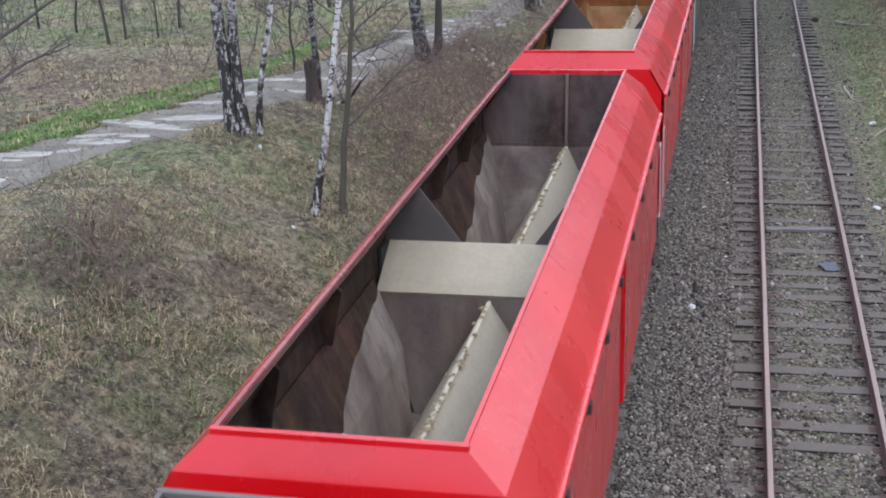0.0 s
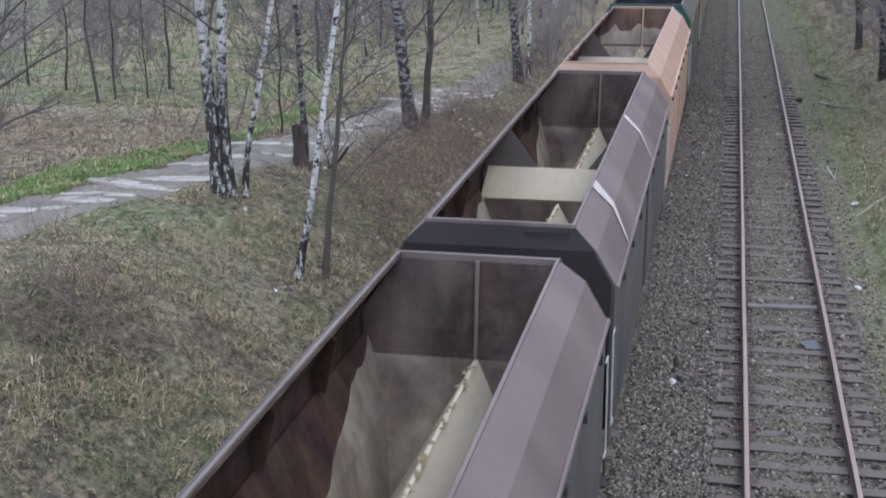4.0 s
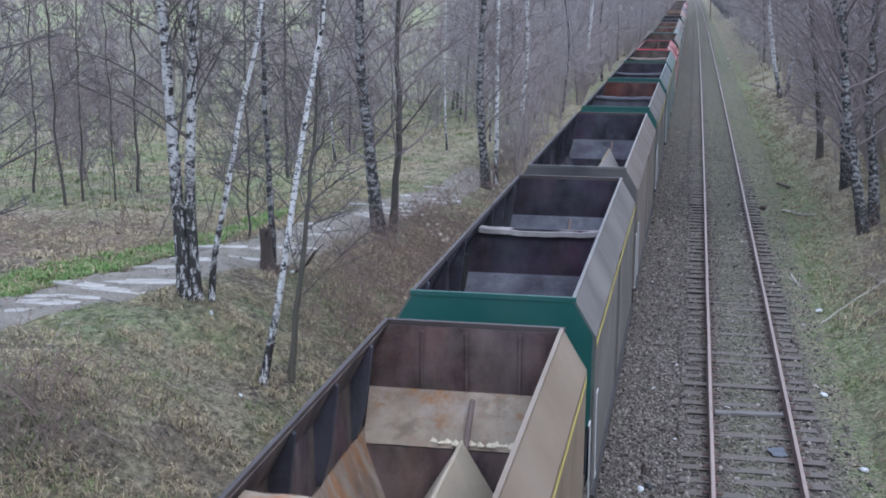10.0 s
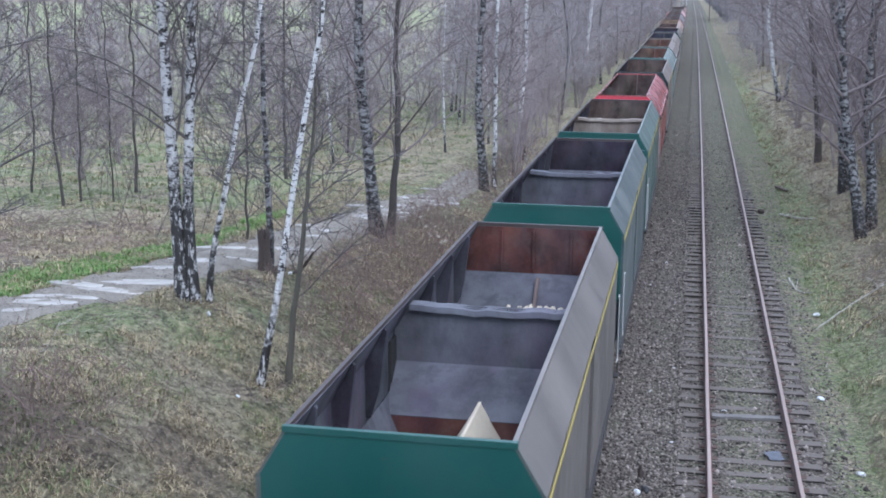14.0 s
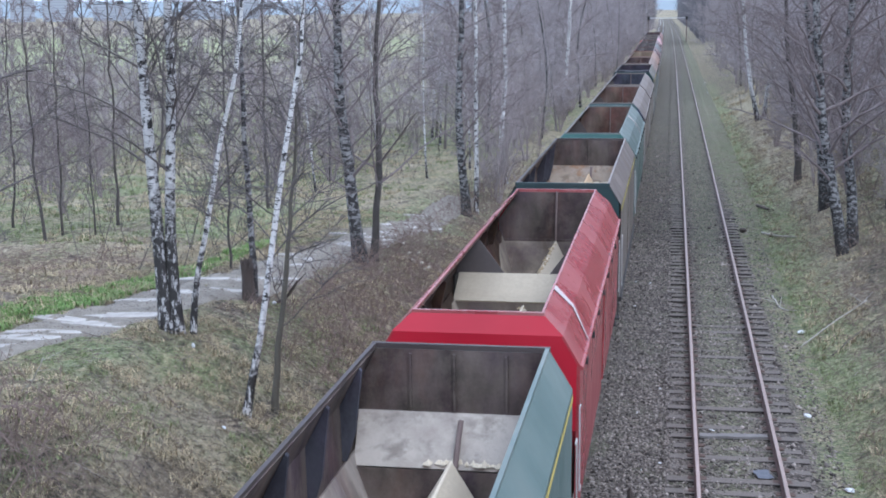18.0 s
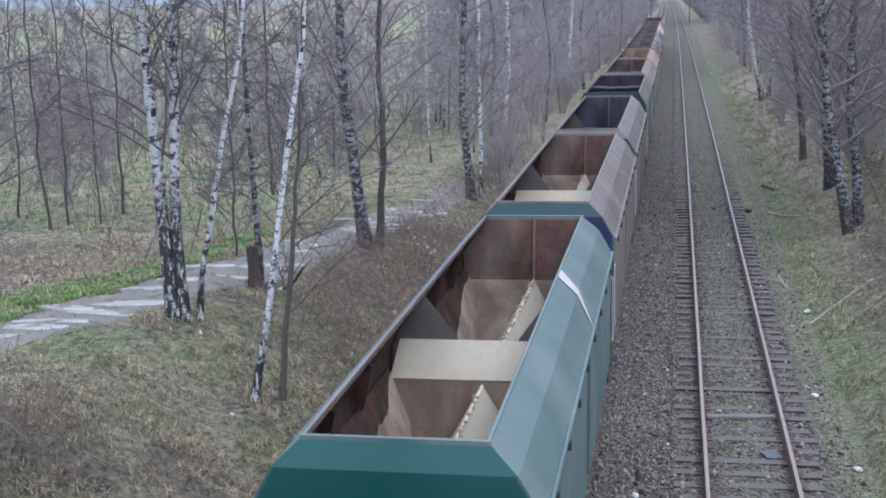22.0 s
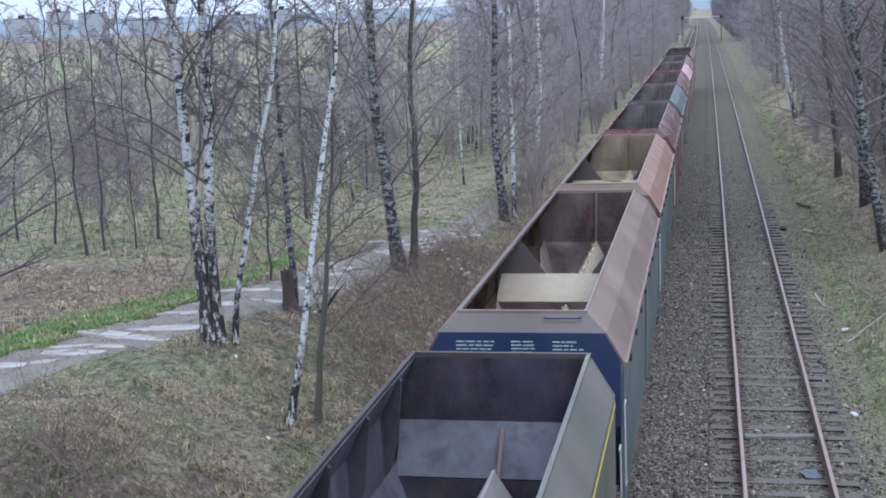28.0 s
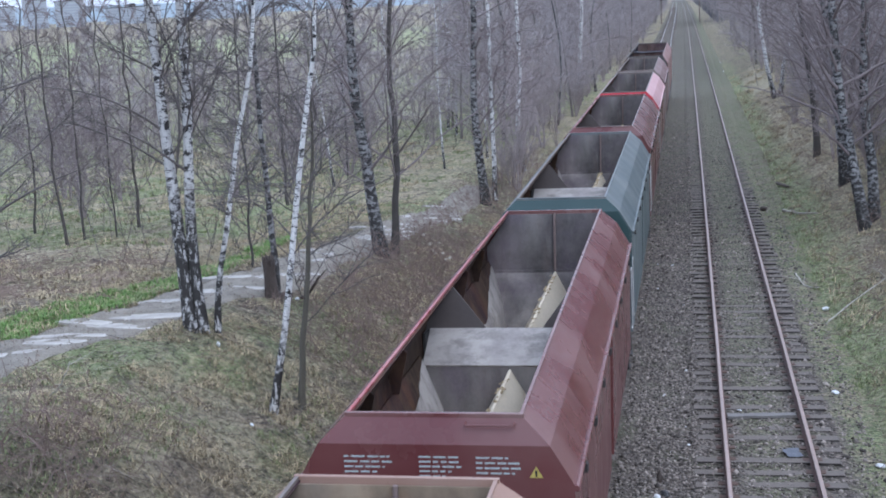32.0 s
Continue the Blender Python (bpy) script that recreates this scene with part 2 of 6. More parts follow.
    litter_dark = noise_node(n, l, 1.15, 8, 0.75)
    c = mix(n, l, ramp(n, l, litter_dark.outputs[0], [(0.56, (0, 0, 0)), (0.63, (0.75,) * 3)]).outputs[0], c, mix(n, l, tone.outputs[1], (0.025, 0.018, 0.016), (0.14, 0.10, 0.085)))
    # bleached straw on the cutting's slope, green sward along its foot
    for centre, size, k, lo, hi in (((5.9, 82), (1.5, 34), 0.6, (0.34, 0.29, 0.19), (0.76, 0.66, 0.45)), ((4.0, 62), (0.8, 52), 0.5, (0.12, 0.16, 0.06), (0.36, 0.42, 0.19))):
        f = mix(n, l, 1.0, blob(n, l, centre, size, 1.0, moss.outputs[0]), (k, k, k), "MULTIPLY")
        c = mix(n, l, f, c, mix(n, l, fine.outputs[0], lo, hi))
    # matted tufts: pale ends, and shade of the gaps multiplied into the colour
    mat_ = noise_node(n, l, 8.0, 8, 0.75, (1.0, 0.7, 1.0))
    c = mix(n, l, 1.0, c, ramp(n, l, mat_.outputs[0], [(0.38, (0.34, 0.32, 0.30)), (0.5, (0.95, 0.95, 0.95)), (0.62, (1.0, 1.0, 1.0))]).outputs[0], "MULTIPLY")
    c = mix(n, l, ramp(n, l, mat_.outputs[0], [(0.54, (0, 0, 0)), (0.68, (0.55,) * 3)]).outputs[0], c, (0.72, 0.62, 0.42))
    l.new(c, b.inputs["Base Color"])
    bump(n, l, b, fine.outputs[0], 1.0, 0.12)
    return m


def mat_gravel(name, dark, light, green=0.0):
    m, n, l, b = material(name, 0.92)
    co = n.new("ShaderNodeTexCoord")
    v = n.new("ShaderNodeTexVoronoi")
    v.inputs["Scale"].default_value = 17
    l.new(co.outputs["Object"], v.inputs["Vector"])
    sep = n.new("ShaderNodeSeparateColor")
    l.new(v.outputs["Color"], sep.inputs[0])
    c = ramp(n, l, sep.outputs[0], [(0.0, dark), (0.6, tuple((a + q) / 2 for a, q in zip(dark, light))), (1.0, light)]).outputs[0]
    big = noise_node(n, l, 0.7, 5, 0.6)
    c = mix(n, l, ramp(n, l, big.outputs[0], [(0.4, (0, 0, 0)), (0.7, (0.55,) * 3)]).outputs[0], c, (0.070, 0.058, 0.048))
    if green:
        mid = noise_node(n, l, 1.1, 6, 0.65)
        c = mix(n, l, ramp(n, l, mid.outputs[0], [(0.48, (0, 0, 0)), (0.62, (green,) * 3)]).outputs[0], c, (0.105, 0.115, 0.055))
        if green > 0.35:
            # moss in the four-foot of the disused track and along its edge
            for x in (1.3, 3.2):
                f = mix(n, l, 1.0, blob(n, l, (x, 80), (0.5, 90), 1.0, mid.outputs[0]), (0.30, 0.30, 0.30), "MULTIPLY")
                c = mix(n, l, f, c, mix(n, l, sep.outputs[0], (0.075, 0.085, 0.035), (0.24, 0.25, 0.12)))
        # grass creeps in over the outer edge, further in the further from the bridge
        xyz = n.new("ShaderNodeSeparateXYZ")
        l.new(co.outputs["Object"], xyz.inputs[0])
        inch = n.new("ShaderNodeMapRange")
        inch.inputs["From Min"].default_value, inch.inputs["From Max"].default_value = 20.0, 75.0
        inch.inputs["To Min"].default_value, inch.inputs["To Max"].default_value = -0.35, 0.55
        l.new(xyz.outputs[1], inch.inputs[0])
        wave = n.new("ShaderNodeMath")
        wave.operation, wave.inputs[1].default_value = "MULTIPLY_ADD", 1.9
        l.new(mid.outputs[0], wave.inputs[0])
        l.new(xyz.outputs[0], wave.inputs[2])
        reach = n.new("ShaderNodeMath")
        reach.operation = "ADD"
        l.new(wave.outputs[0], reach.inputs[0])
        l.new(inch.outputs[0], reach.inputs[1])
        edge = n.new("ShaderNodeMapRange")
        edge.inputs["From Min"].default_value, edge.inputs["From Max"].default_value = 3.25, 3.75
        edge.inputs["To Max"].default_value = 0.92
        l.new(reach.outputs[0], edge.inputs[0])
        straw = noise_node(n, l, 2.2, 6, 0.7)
        turf = mix(n, l, ramp(n, l, straw.outputs[0], [(0.42, (0, 0, 0)), (0.62, (1, 1, 1))]).outputs[0], mix(n, l, sep.outputs[0], (0.060, 0.075, 0.030), (0.21, 0.235, 0.11)), mix(n, l, sep.outputs[1], (0.07, 0.055, 0.038), (0.34, 0.285, 0.19)))
        c = mix(n, l, edge.outputs[0], c, turf)
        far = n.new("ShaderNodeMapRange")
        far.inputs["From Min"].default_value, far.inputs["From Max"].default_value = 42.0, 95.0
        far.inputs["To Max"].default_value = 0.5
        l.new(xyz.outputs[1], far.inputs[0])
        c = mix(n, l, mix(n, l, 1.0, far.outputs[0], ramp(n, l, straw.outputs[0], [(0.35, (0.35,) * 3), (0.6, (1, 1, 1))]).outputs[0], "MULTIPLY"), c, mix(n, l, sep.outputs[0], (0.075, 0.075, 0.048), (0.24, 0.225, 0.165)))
    l.new(c, b.inputs["Base Color"])
    bump(n, l, b, v.outputs["Distance"], 0.9, 0.05)
    return m


def mat_birch(name="birch_bark", white=1.0, black=0.57, foot_top=1.2):
    """White birch bark with black lenticels and a dark, rough foot."""
    m, n, l, b = material(name, 0.75)
    co = n.new("ShaderNodeTexCoord")
    band = noise_node(n, l, 3.0, 6, 0.7, (2.0, 2.0, 3.0))
    line = noise_node(n, l, 6.0, 4, 0.6, (1.0, 1.0, 5.0))
    c = mix(n, l, line.outputs[0], shade((0.46, 0.445, 0.42), white), shade((0.78, 0.765, 0.74), white))
    c = mix(n, l, ramp(n, l, band.outputs[0], [(black, (0, 0, 0)), (black + 0.04, (1, 1, 1))]).outputs[0], c, (0.024, 0.022, 0.021))
    c = mix(n, l, ramp(n, l, line.outputs[0], [(0.57, (0, 0, 0)), (0.63, (0.9,) * 3)]).outputs[0], c, (0.045, 0.04, 0.038))
    sep = n.new("ShaderNodeSeparateXYZ")
    l.new(co.outputs["Object"], sep.inputs[0])
    add = n.new("ShaderNodeMath")
    add.operation = "MULTIPLY_ADD"
    add.inputs[1].default_value = -6.0
    l.new(band.outputs[0], add.inputs[0])
    l.new(sep.outputs[2], add.inputs[2])
    mr = n.new("ShaderNodeMapRange")
    mr.inputs["From Min"].default_value, mr.inputs["From Max"].default_value = foot_top - 4.0, foot_top - 2.6
    l.new(add.outputs[0], mr.inputs[0])
    fleck = noise_node(n, l, 5.5, 5, 0.7, (2.0, 2.0, 0.6))
    foot = ramp(n, l, mr.outputs[0], [(0.0, (1, 1, 1)), (1.0, (0, 0, 0))])
    spare = ramp(n, l, fleck.outputs[0], [(0.52, (1, 1, 1)), (0.57, (0.12,) * 3)])
    c = mix(n, l, mix(n, l, 1.0, foot.outputs[0], spare.outputs[0], "MULTIPLY"), c, mix(n, l, line.outputs[0], (0.008, 0.007, 0.007), (0.055, 0.050, 0.045)))
    l.new(c, b.inputs["Base Color"])
    bump(n, l, b, line.outputs[0], 0.5, 0.02)
    return m


M_GROUND = mat_ground()
M_BIRCH = mat_birch("birch_bark", 1.06, 0.545, 1.9)
M_BIRCH_FOOT = mat_birch("birch_bark_with_dark_foot", 0.86, 0.52, 2.9)
M_BIRCH_GREY = mat_birch("grey_birch_bark", 0.43, 0.47, 1.6)
M_BARK = mat_plain("dark_bark", (0.075, 0.066, 0.058), 0.9, 0, 0.35, 5, 0.6, 0.02)
# woodland bark, lightened in its base colour to suggest distance haze
M_BARK_HAZE = mat_plain("hazy_grey_bark", (0.20, 0.178, 0.165), 0.9, 0, 0.35, 5, 0.5, 0.02)
M_BARK_GREEN = mat_plain("mossy_bark", (0.105, 0.095, 0.073), 0.9, 0, 0.35, 5, 0.6, 0.02)
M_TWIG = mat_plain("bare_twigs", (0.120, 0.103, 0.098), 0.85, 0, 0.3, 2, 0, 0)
# far and bush twigs: distance haze is mixed into these pale colours
M_TWIG_HAZE = mat_plain("hazy_bare_twigs", (0.36, 0.32, 0.315), 0.9, 0, 0.3, 0.7, 0, 0)
M_SHRUB = mat_plain("hazy_red_brown_twigs", (0.34, 0.29, 0.278), 0.9, 0, 0.3, 0.7, 0, 0)
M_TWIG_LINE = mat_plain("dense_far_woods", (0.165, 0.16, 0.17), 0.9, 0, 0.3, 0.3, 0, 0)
# mid-distance twigs, paler than near ones to suggest haze
M_TWIG_MID = mat_plain("hazy_lilac_brown_twigs", (0.21, 0.172, 0.165), 0.85, 0, 0.3, 1.2, 0, 0)
M_BRAMBLE = mat_plain("bramble_stems", (0.20, 0.142, 0.118), 0.85, 0, 0.4, 1.3, 0, 0)
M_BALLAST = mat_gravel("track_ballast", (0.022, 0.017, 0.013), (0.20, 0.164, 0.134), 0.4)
# tarred sides, near black so they also draw the shadow line beside each sleeper
M_SLEEPER_SIDE = mat_plain("tarred_shadowed_sleeper_side", (0.030, 0.025, 0.021), 0.9, 0, 0.3, 3, 0.3)
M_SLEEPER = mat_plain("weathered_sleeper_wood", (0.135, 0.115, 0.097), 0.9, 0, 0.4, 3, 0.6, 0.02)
M_RAIL = mat_plain("rusty_rail_steel", (0.085, 0.044, 0.033), 0.7, 0.1, 0.3, 2, 0.1)
M_RAILSHINE = mat_plain("polished_rail_head", (0.62, 0.61, 0.60), 0.28, 0.85, 0.1, 0.4, 0)
M_RAILHEAD = mat_plain("worn_rail_head", (0.33, 0.25, 0.215), 0.42, 0.3, 0.3, 0.35, 0.1)
M_STEEL_DARK = mat_plain("dark_grimy_steel", (0.045, 0.042, 0.040), 0.7, 0.2, 0.3, 3, 0.2)
M_GALV = mat_plain("pale_grab_rail_paint", (0.42, 0.41, 0.39), 0.55, 0, 0.15, 3, 0)
M_PATH = mat_plain("muddy_path", (0.265, 0.238, 0.196), 0.95, 0, 0.75, 2.6, 1.0, 0.06)
M_SLAB = mat_plain("pale_concrete_slab", (0.40, 0.375, 0.335), 0.95, 0, 0.7, 3.2, 0.5)
M_WHITE = mat_plain("white_litter", (0.62, 0.63, 0.62), 0.6, 0, 0.08, 8, 0.1)
M_BLACK = mat_plain("black_plastic", (0.02, 0.02, 0.02), 0.5, 0, 0.2, 8, 0.1)
M_SADDLE = mat_plain("dusty_saddle", (0.44, 0.375, 0.275), 0.95, 0, 0.3, 1.6, 0.3, 0.02)
M_SAND = mat_plain("warm_pale_sand", (0.68, 0.50, 0.31), 0.95, 0, 0.22, 2.2, 0.6, 0.02)
M_HEAP = mat_plain("yellow_grit", (0.56, 0.41, 0.24), 0.95, 0, 0.3, 9, 0.8, 0.03)
M_GRAIN = mat_plain("ochre_grit", (0.40, 0.31, 0.18), 0.95, 0, 0.35, 9, 0.8, 0.03)
M_DUSTRIDGE = mat_plain("pale_lime_dust", (0.66, 0.575, 0.43), 0.95, 0, 0.16, 2.2, 0.5, 0.02)
M_GREYRIDGE = mat_plain("grey_dusty_steel", (0.36, 0.335, 0.31), 0.8, 0, 0.3, 1.6, 0.3)
M_LETTER = mat_plain("white_lettering", (0.40, 0.46, 0.44), 0.7, 0, 0.2, 12, 0)
M_YELLOW = mat_plain("yellow_stripe_paint", (0.48, 0.39, 0.10), 0.6, 0, 0.2, 3, 0)
M_STICK = mat_plain("bleached_stick", (0.42, 0.39, 0.33), 0.85, 0, 0.3, 5, 0.3)


# ---------------------------------------------------------------- building helpers
def mesh_from(name, verts, faces, smooth=False):
    me = bpy.data.meshes.new(name)
    me.from_pydata([tuple(v) for v in verts], [], [tuple(f) for f in faces])
    me.validate()
    if smooth:
        me.shade_smooth()
    return me


def fast_mesh(name, verts, tris, smooth=False):
    """A mesh from numpy arrays of vertices and triangles."""
    me = bpy.data.meshes.new(name)
    v, f = np.asarray(verts, np.float32), np.asarray(tris, np.int32)
    me.vertices.add(len(v))
    me.vertices.foreach_set("co", v.ravel())
    me.loops.add(f.size)
    me.loops.foreach_set("vertex_index", f.ravel())
    me.polygons.add(len(f))
    me.polygons.foreach_set("loop_start", np.arange(0, f.size, f.shape[1], dtype=np.int32))
    me.update(calc_edges=True)
    if smooth:
        me.shade_smooth()
    return me


def solid(name, me, mat, parent=None, label=""):
    """Links a mesh as one object, under a thing or a part where one is given."""
    ob = new(name, me)
    if not me.materials:
        me.materials.append(mat)
    if parent is not None:
        ob.parent = parent
    if label:
        tagged(ob, label)
    return ob


def part(name, shapes, mat, parent, label=""):
    """Joins shapes (pairs of vertices and faces) into one mesh under its thing."""
    vs, fs = [], []
    for v, f in shapes:
        k = len(vs)
        vs.extend(v)
        fs.extend([tuple(i + k for i in q) for q in f])
    return solid(name, mesh_from(name, vs, fs), mat, parent, label)


def box(x0, x1, y0, y1, z0, z1, cut=0.0):
    """A box; cut takes that much off its vertical edges."""
    c = min(cut, (x1 - x0) * 0.4, (y1 - y0) * 0.4)
    if c > 0:
        ring = [(x0 + c, y0), (x1 - c, y0), (x1, y0 + c), (x1, y1 - c), (x1 - c, y1), (x0 + c, y1), (x0, y1 - c), (x0, y0 + c)]
    else:
        ring = [(x0, y0), (x1, y0), (x1, y1), (x0, y1)]
    k = len(ring)
    v = [(x, y, z0) for x, y in ring] + [(x, y, z1) for x, y in ring]
    f = [tuple(reversed(range(k))), tuple(range(k, 2 * k))] + [(i, (i + 1) % k, k + (i + 1) % k, k + i) for i in range(k)]
    return v, f


def plate(pts, thick):
    """A flat plate of that thickness behind the polygon, whose points turn counter-clockwise seen from its face."""
    p = [Vector(q) for q in pts]
    nrm = Vector((0, 0, 0))
    for i in range(len(p)):
        a, c = p[i], p[(i + 1) % len(p)]
        nrm += Vector(((a.y - c.y) * (a.z + c.z), (a.z - c.z) * (a.x + c.x), (a.x - c.x) * (a.y + c.y)))
    nrm.normalize()
    k = len(p)
    v = [tuple(q) for q in p] + [tuple(q - nrm * thick) for q in p]
    f = [tuple(range(k)), tuple(range(2 * k - 1, k - 1, -1))] + [(i, k + i, k + (i + 1) % k, (i + 1) % k) for i in range(k)]
    return v, f


def rod(a, b, r, sides=8, r2=None):
    a, b = Vector(a), Vector(b)
    d = (b - a).normalized()
    u = d.orthogonal().normalized()
    w = d.cross(u)
    r2 = r if r2 is None else r2
    ring = [(math.cos(i * math.tau / sides), math.sin(i * math.tau / sides)) for i in range(sides)]
    v = [tuple(a + (u * c + w * s) * r) for c, s in ring] + [tuple(b + (u * c + w * s) * r2) for c, s in ring]
    f = [tuple(reversed(range(sides))), tuple(range(sides, 2 * sides))] + [(i, (i + 1) % sides, sides + (i + 1) % sides, sides + i) for i in range(sides)]
    return v, f


def bend(y):
    """The line swings very slightly to the left as it runs on."""
    return -7e-6 * max(0.0, y) ** 2


def drift(y):
    """The running track draws a little apart from the disused one further on."""
    return bend(y) - 0.45 * smooth01((y - 70) / 200)


def smooth01(u):
    u = min(1.0, max(0.0, u))
    return u * u * (3 - 2 * u)


def ramp01(u):
    """Nearly straight from 0 to 1, with rounded ends."""
    u = min(1.0, max(0.0, u))
    return 0.6 * u + 0.4 * smooth01(u)

# ---------------------------------------------------------------- ground
PLATEAU = [(-60, 4.6), (0, 3.7), (10, 3.0), (20, 2.35), (26, 2.1), (33, 1.65), (45, 0.9), (60, 0.4), (100, 0.15), (300, 0.0), (9000, 0.0)]
RIGHT = [(-60, 4.0), (0, 3.2), (20, 2.4), (45, 2.3), (80, 2.0), (160, 1.5), (400, 0.6), (9000, 0.2)]


def along(table, y):
    for (a, p), (c, q) in zip(table, table[1:]):
        if y <= c:
            return p + (q - p) * (y - a) / (c - a) if y > a else p
    return table[-1][1]


def height(x, y):
    """The lie of the land: a shallow cutting, with a level shelf for the path on its left."""
    X = x - bend(min(y, 900))
    if X < -4.7:
        base, u, shelf = -0.3, (-X - 4.7) / 5.0, along(PLATEAU, y)
        away = max(0.0, -X - 16)
        shelf += -0.9 * smooth01(away / 40) * (1 if y < 120 else max(0, 1 - (y - 120) / 200))
    elif X > 3.3:
        u, base, shelf = (X - 3.3) / 6.2, -0.3, along(RIGHT, y)
    else:
        return -0.3
    z = base + (shelf - base) * ramp01(u)
    k = min(1.0, abs(u) * 2)
    v = Vector((x * 0.5, y * 0.5, 0))
    z += k * (0.16 * noise.noise(v * 0.8) + 0.09 * noise.noise(v * 2.7) + 0.05 * noise.noise(v * 6.1))
    far = max(0.0, math.hypot(x, y) - 300) / 1500
    return z * max(0.0, 1 - 0.6 * far) if far else z


def spread(dense0, dense1, step, reach, grow=1.22):
    c = list(np.arange(dense0, dense1 + 1e-6, step))
    s = step
    while c[-1] < reach:
        s *= grow
        c.append(c[-1] + s)
    s = step
    while c[0] > -reach:
        s *= grow
        c.insert(0, c[0] - s)
    return c


def build_ground():
    xs, ys = spread(-22.0, 12.0, 0.3, 4200), spread(8.0, 62.0, 0.4, 4400, 1.12)
    v = [(x, y, height(x, y) - (0.05 if -5.2 < x - bend(min(y, 900)) < 3.6 else 0)) for y in ys for x in xs]
    k = len(xs)
    f = [(j * k + i, j * k + i + 1, (j + 1) * k + i + 1, (j + 1) * k + i) for j in range(len(ys) - 1) for i in range(k - 1)]
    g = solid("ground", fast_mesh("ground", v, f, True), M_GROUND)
    tagged(g, "rough bank and meadow of dead grass and moss", "ground", kind="structure")


def bed(x, y):
    """Top of the crushed stone: it fills the disused track between its rails and buries the sleepers further on."""
    p = Vector((x * 2.1, y * 2.1, 0))
    n = 0.022 * noise.noise(p) + 0.018 * noise.noise(p * 2.6)
    if x < -4.1:
        return -0.2 + 0.135 * (x + 4.1) + n
    if x < -1.2:
        return -0.19 + n
    d = abs(x - 1.32)
    late = smooth01((y - 48) / 10)
    if d < 0.62:
        z = -0.193 + 0.03 * noise.noise(p * 0.55) + 0.034 * smooth01((y - 26) / 14)
    elif d < 0.9:
        z = -0.215
    elif d < 1.36:
        z = -0.216 + 0.035 * noise.noise(p * 0.4)
    else:
        z = -0.25 - 0.05 * max(0.0, x - 2.75)
    full = -0.158 if d < 0.9 else (-0.165 if d < 1.45 else -0.23)
    return z + (full - z) * late + n


def build_ballast():
    xs = [-5.3, -4.6, -4.1, -3.6, -2.65, -1.7, -1.3] + list(np.arange(-1.1, 3.35, 0.11)) + [3.45, 3.7]
    ys = [-40, -20, 0, 8] + list(np.arange(12, 64, 0.2)) + list(np.arange(64, 120, 1.0)) + list(np.arange(120, 900, 10.0))
    v = []
    for y in ys:
        for x in xs:
            v.append((x + bend(y), y, bed(x, y)))
    k = len(xs)
    f = [(j * k + i, j * k + i + 1, (j + 1) * k + i + 1, (j + 1) * k + i) for j in range(len(ys) - 1) for i in range(k - 1)]
    b = solid("track_bed", fast_mesh("track_bed", v, f, True), M_BALLAST)
    tagged(b, "grey-brown crushed stone bed under both tracks", "ballast", kind="structure")


RAIL_PROFILE = [(-0.062, -0.172), (0.062, -0.172), (0.062, -0.158), (0.012, -0.14), (0.012, -0.045), (0.035, -0.032), (0.035, -0.006), (0.022, 0.0), (-0.022, 0.0), (-0.035, -0.006), (-0.035, -0.032), (-0.012, -0.045), (-0.012, -0.14), (-0.062, -0.158)]


def rail(x, parent, y1=900.0, swing=bend, head=M_RAILHEAD):
    ys = [-30.0] + list(np.arange(10, 40, 1.5)) + list(np.arange(40, y1, 12.0)) + [y1]
    k = len(RAIL_PROFILE)
    v = []
    for y in ys:
        w = 0.006 * noise.noise(Vector((x, y * 0.25, 0)))
        v += [(x + a + swing(y) + w, y, z) for a, z in RAIL_PROFILE]
    f = [(j * k + i, j * k + (i + 1) % k, (j + 1) * k + (i + 1) % k, (j + 1) * k + i) for j in range(len(ys) - 1) for i in range(k)]
    me = mesh_from("rail", v, f)
    me.materials.append(M_RAIL)
    me.materials.append(head)
    for i, q in enumerate(me.polygons):
        q.material_index = 1 if i % k in (6, 7, 8) else 0
    return solid("rail", me, M_RAIL, parent)


def sleeper_mesh(seed):
    r = random.Random(seed)
    w, hl = 0.125 + r.uniform(-0.012, 0.012), 1.28 + r.uniform(-0.05, 0.04)
    xs = [-hl, -hl + 0.03, -0.5, 0.1, 0.6, hl - 0.03, hl]
    v, f = [], []
    for i, x in enumerate(xs):
        e = 0.03 if i in (0, len(xs) - 1) else 0.0
        d = r.uniform(-0.008, 0.008)
        top = -0.166 + r.uniform(-0.006, 0.004) - e
        v += [(x, -w + d, -0.33), (x, -w + d, top - 0.008), (x, -w + 0.012 + d, top), (x, w - 0.012 + d, top), (x, w + d, top - 0.008), (x, w + d, -0.33)]
    for i in range(len(xs) - 1):
        for q in range(5):
            a = i * 6 + q
            f.append((a, a + 6, a + 7, a + 1))
    f += [(0, 1, 2, 3, 4, 5), tuple(reversed(range(len(v) - 6, len(v))))]
    me = mesh_from("sleeper", v, f)
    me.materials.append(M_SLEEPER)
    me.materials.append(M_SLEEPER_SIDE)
    # weathered top; sides and ends get the tar colour with shadow painted in
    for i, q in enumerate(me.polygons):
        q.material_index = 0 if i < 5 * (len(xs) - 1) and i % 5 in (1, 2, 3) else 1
    return me


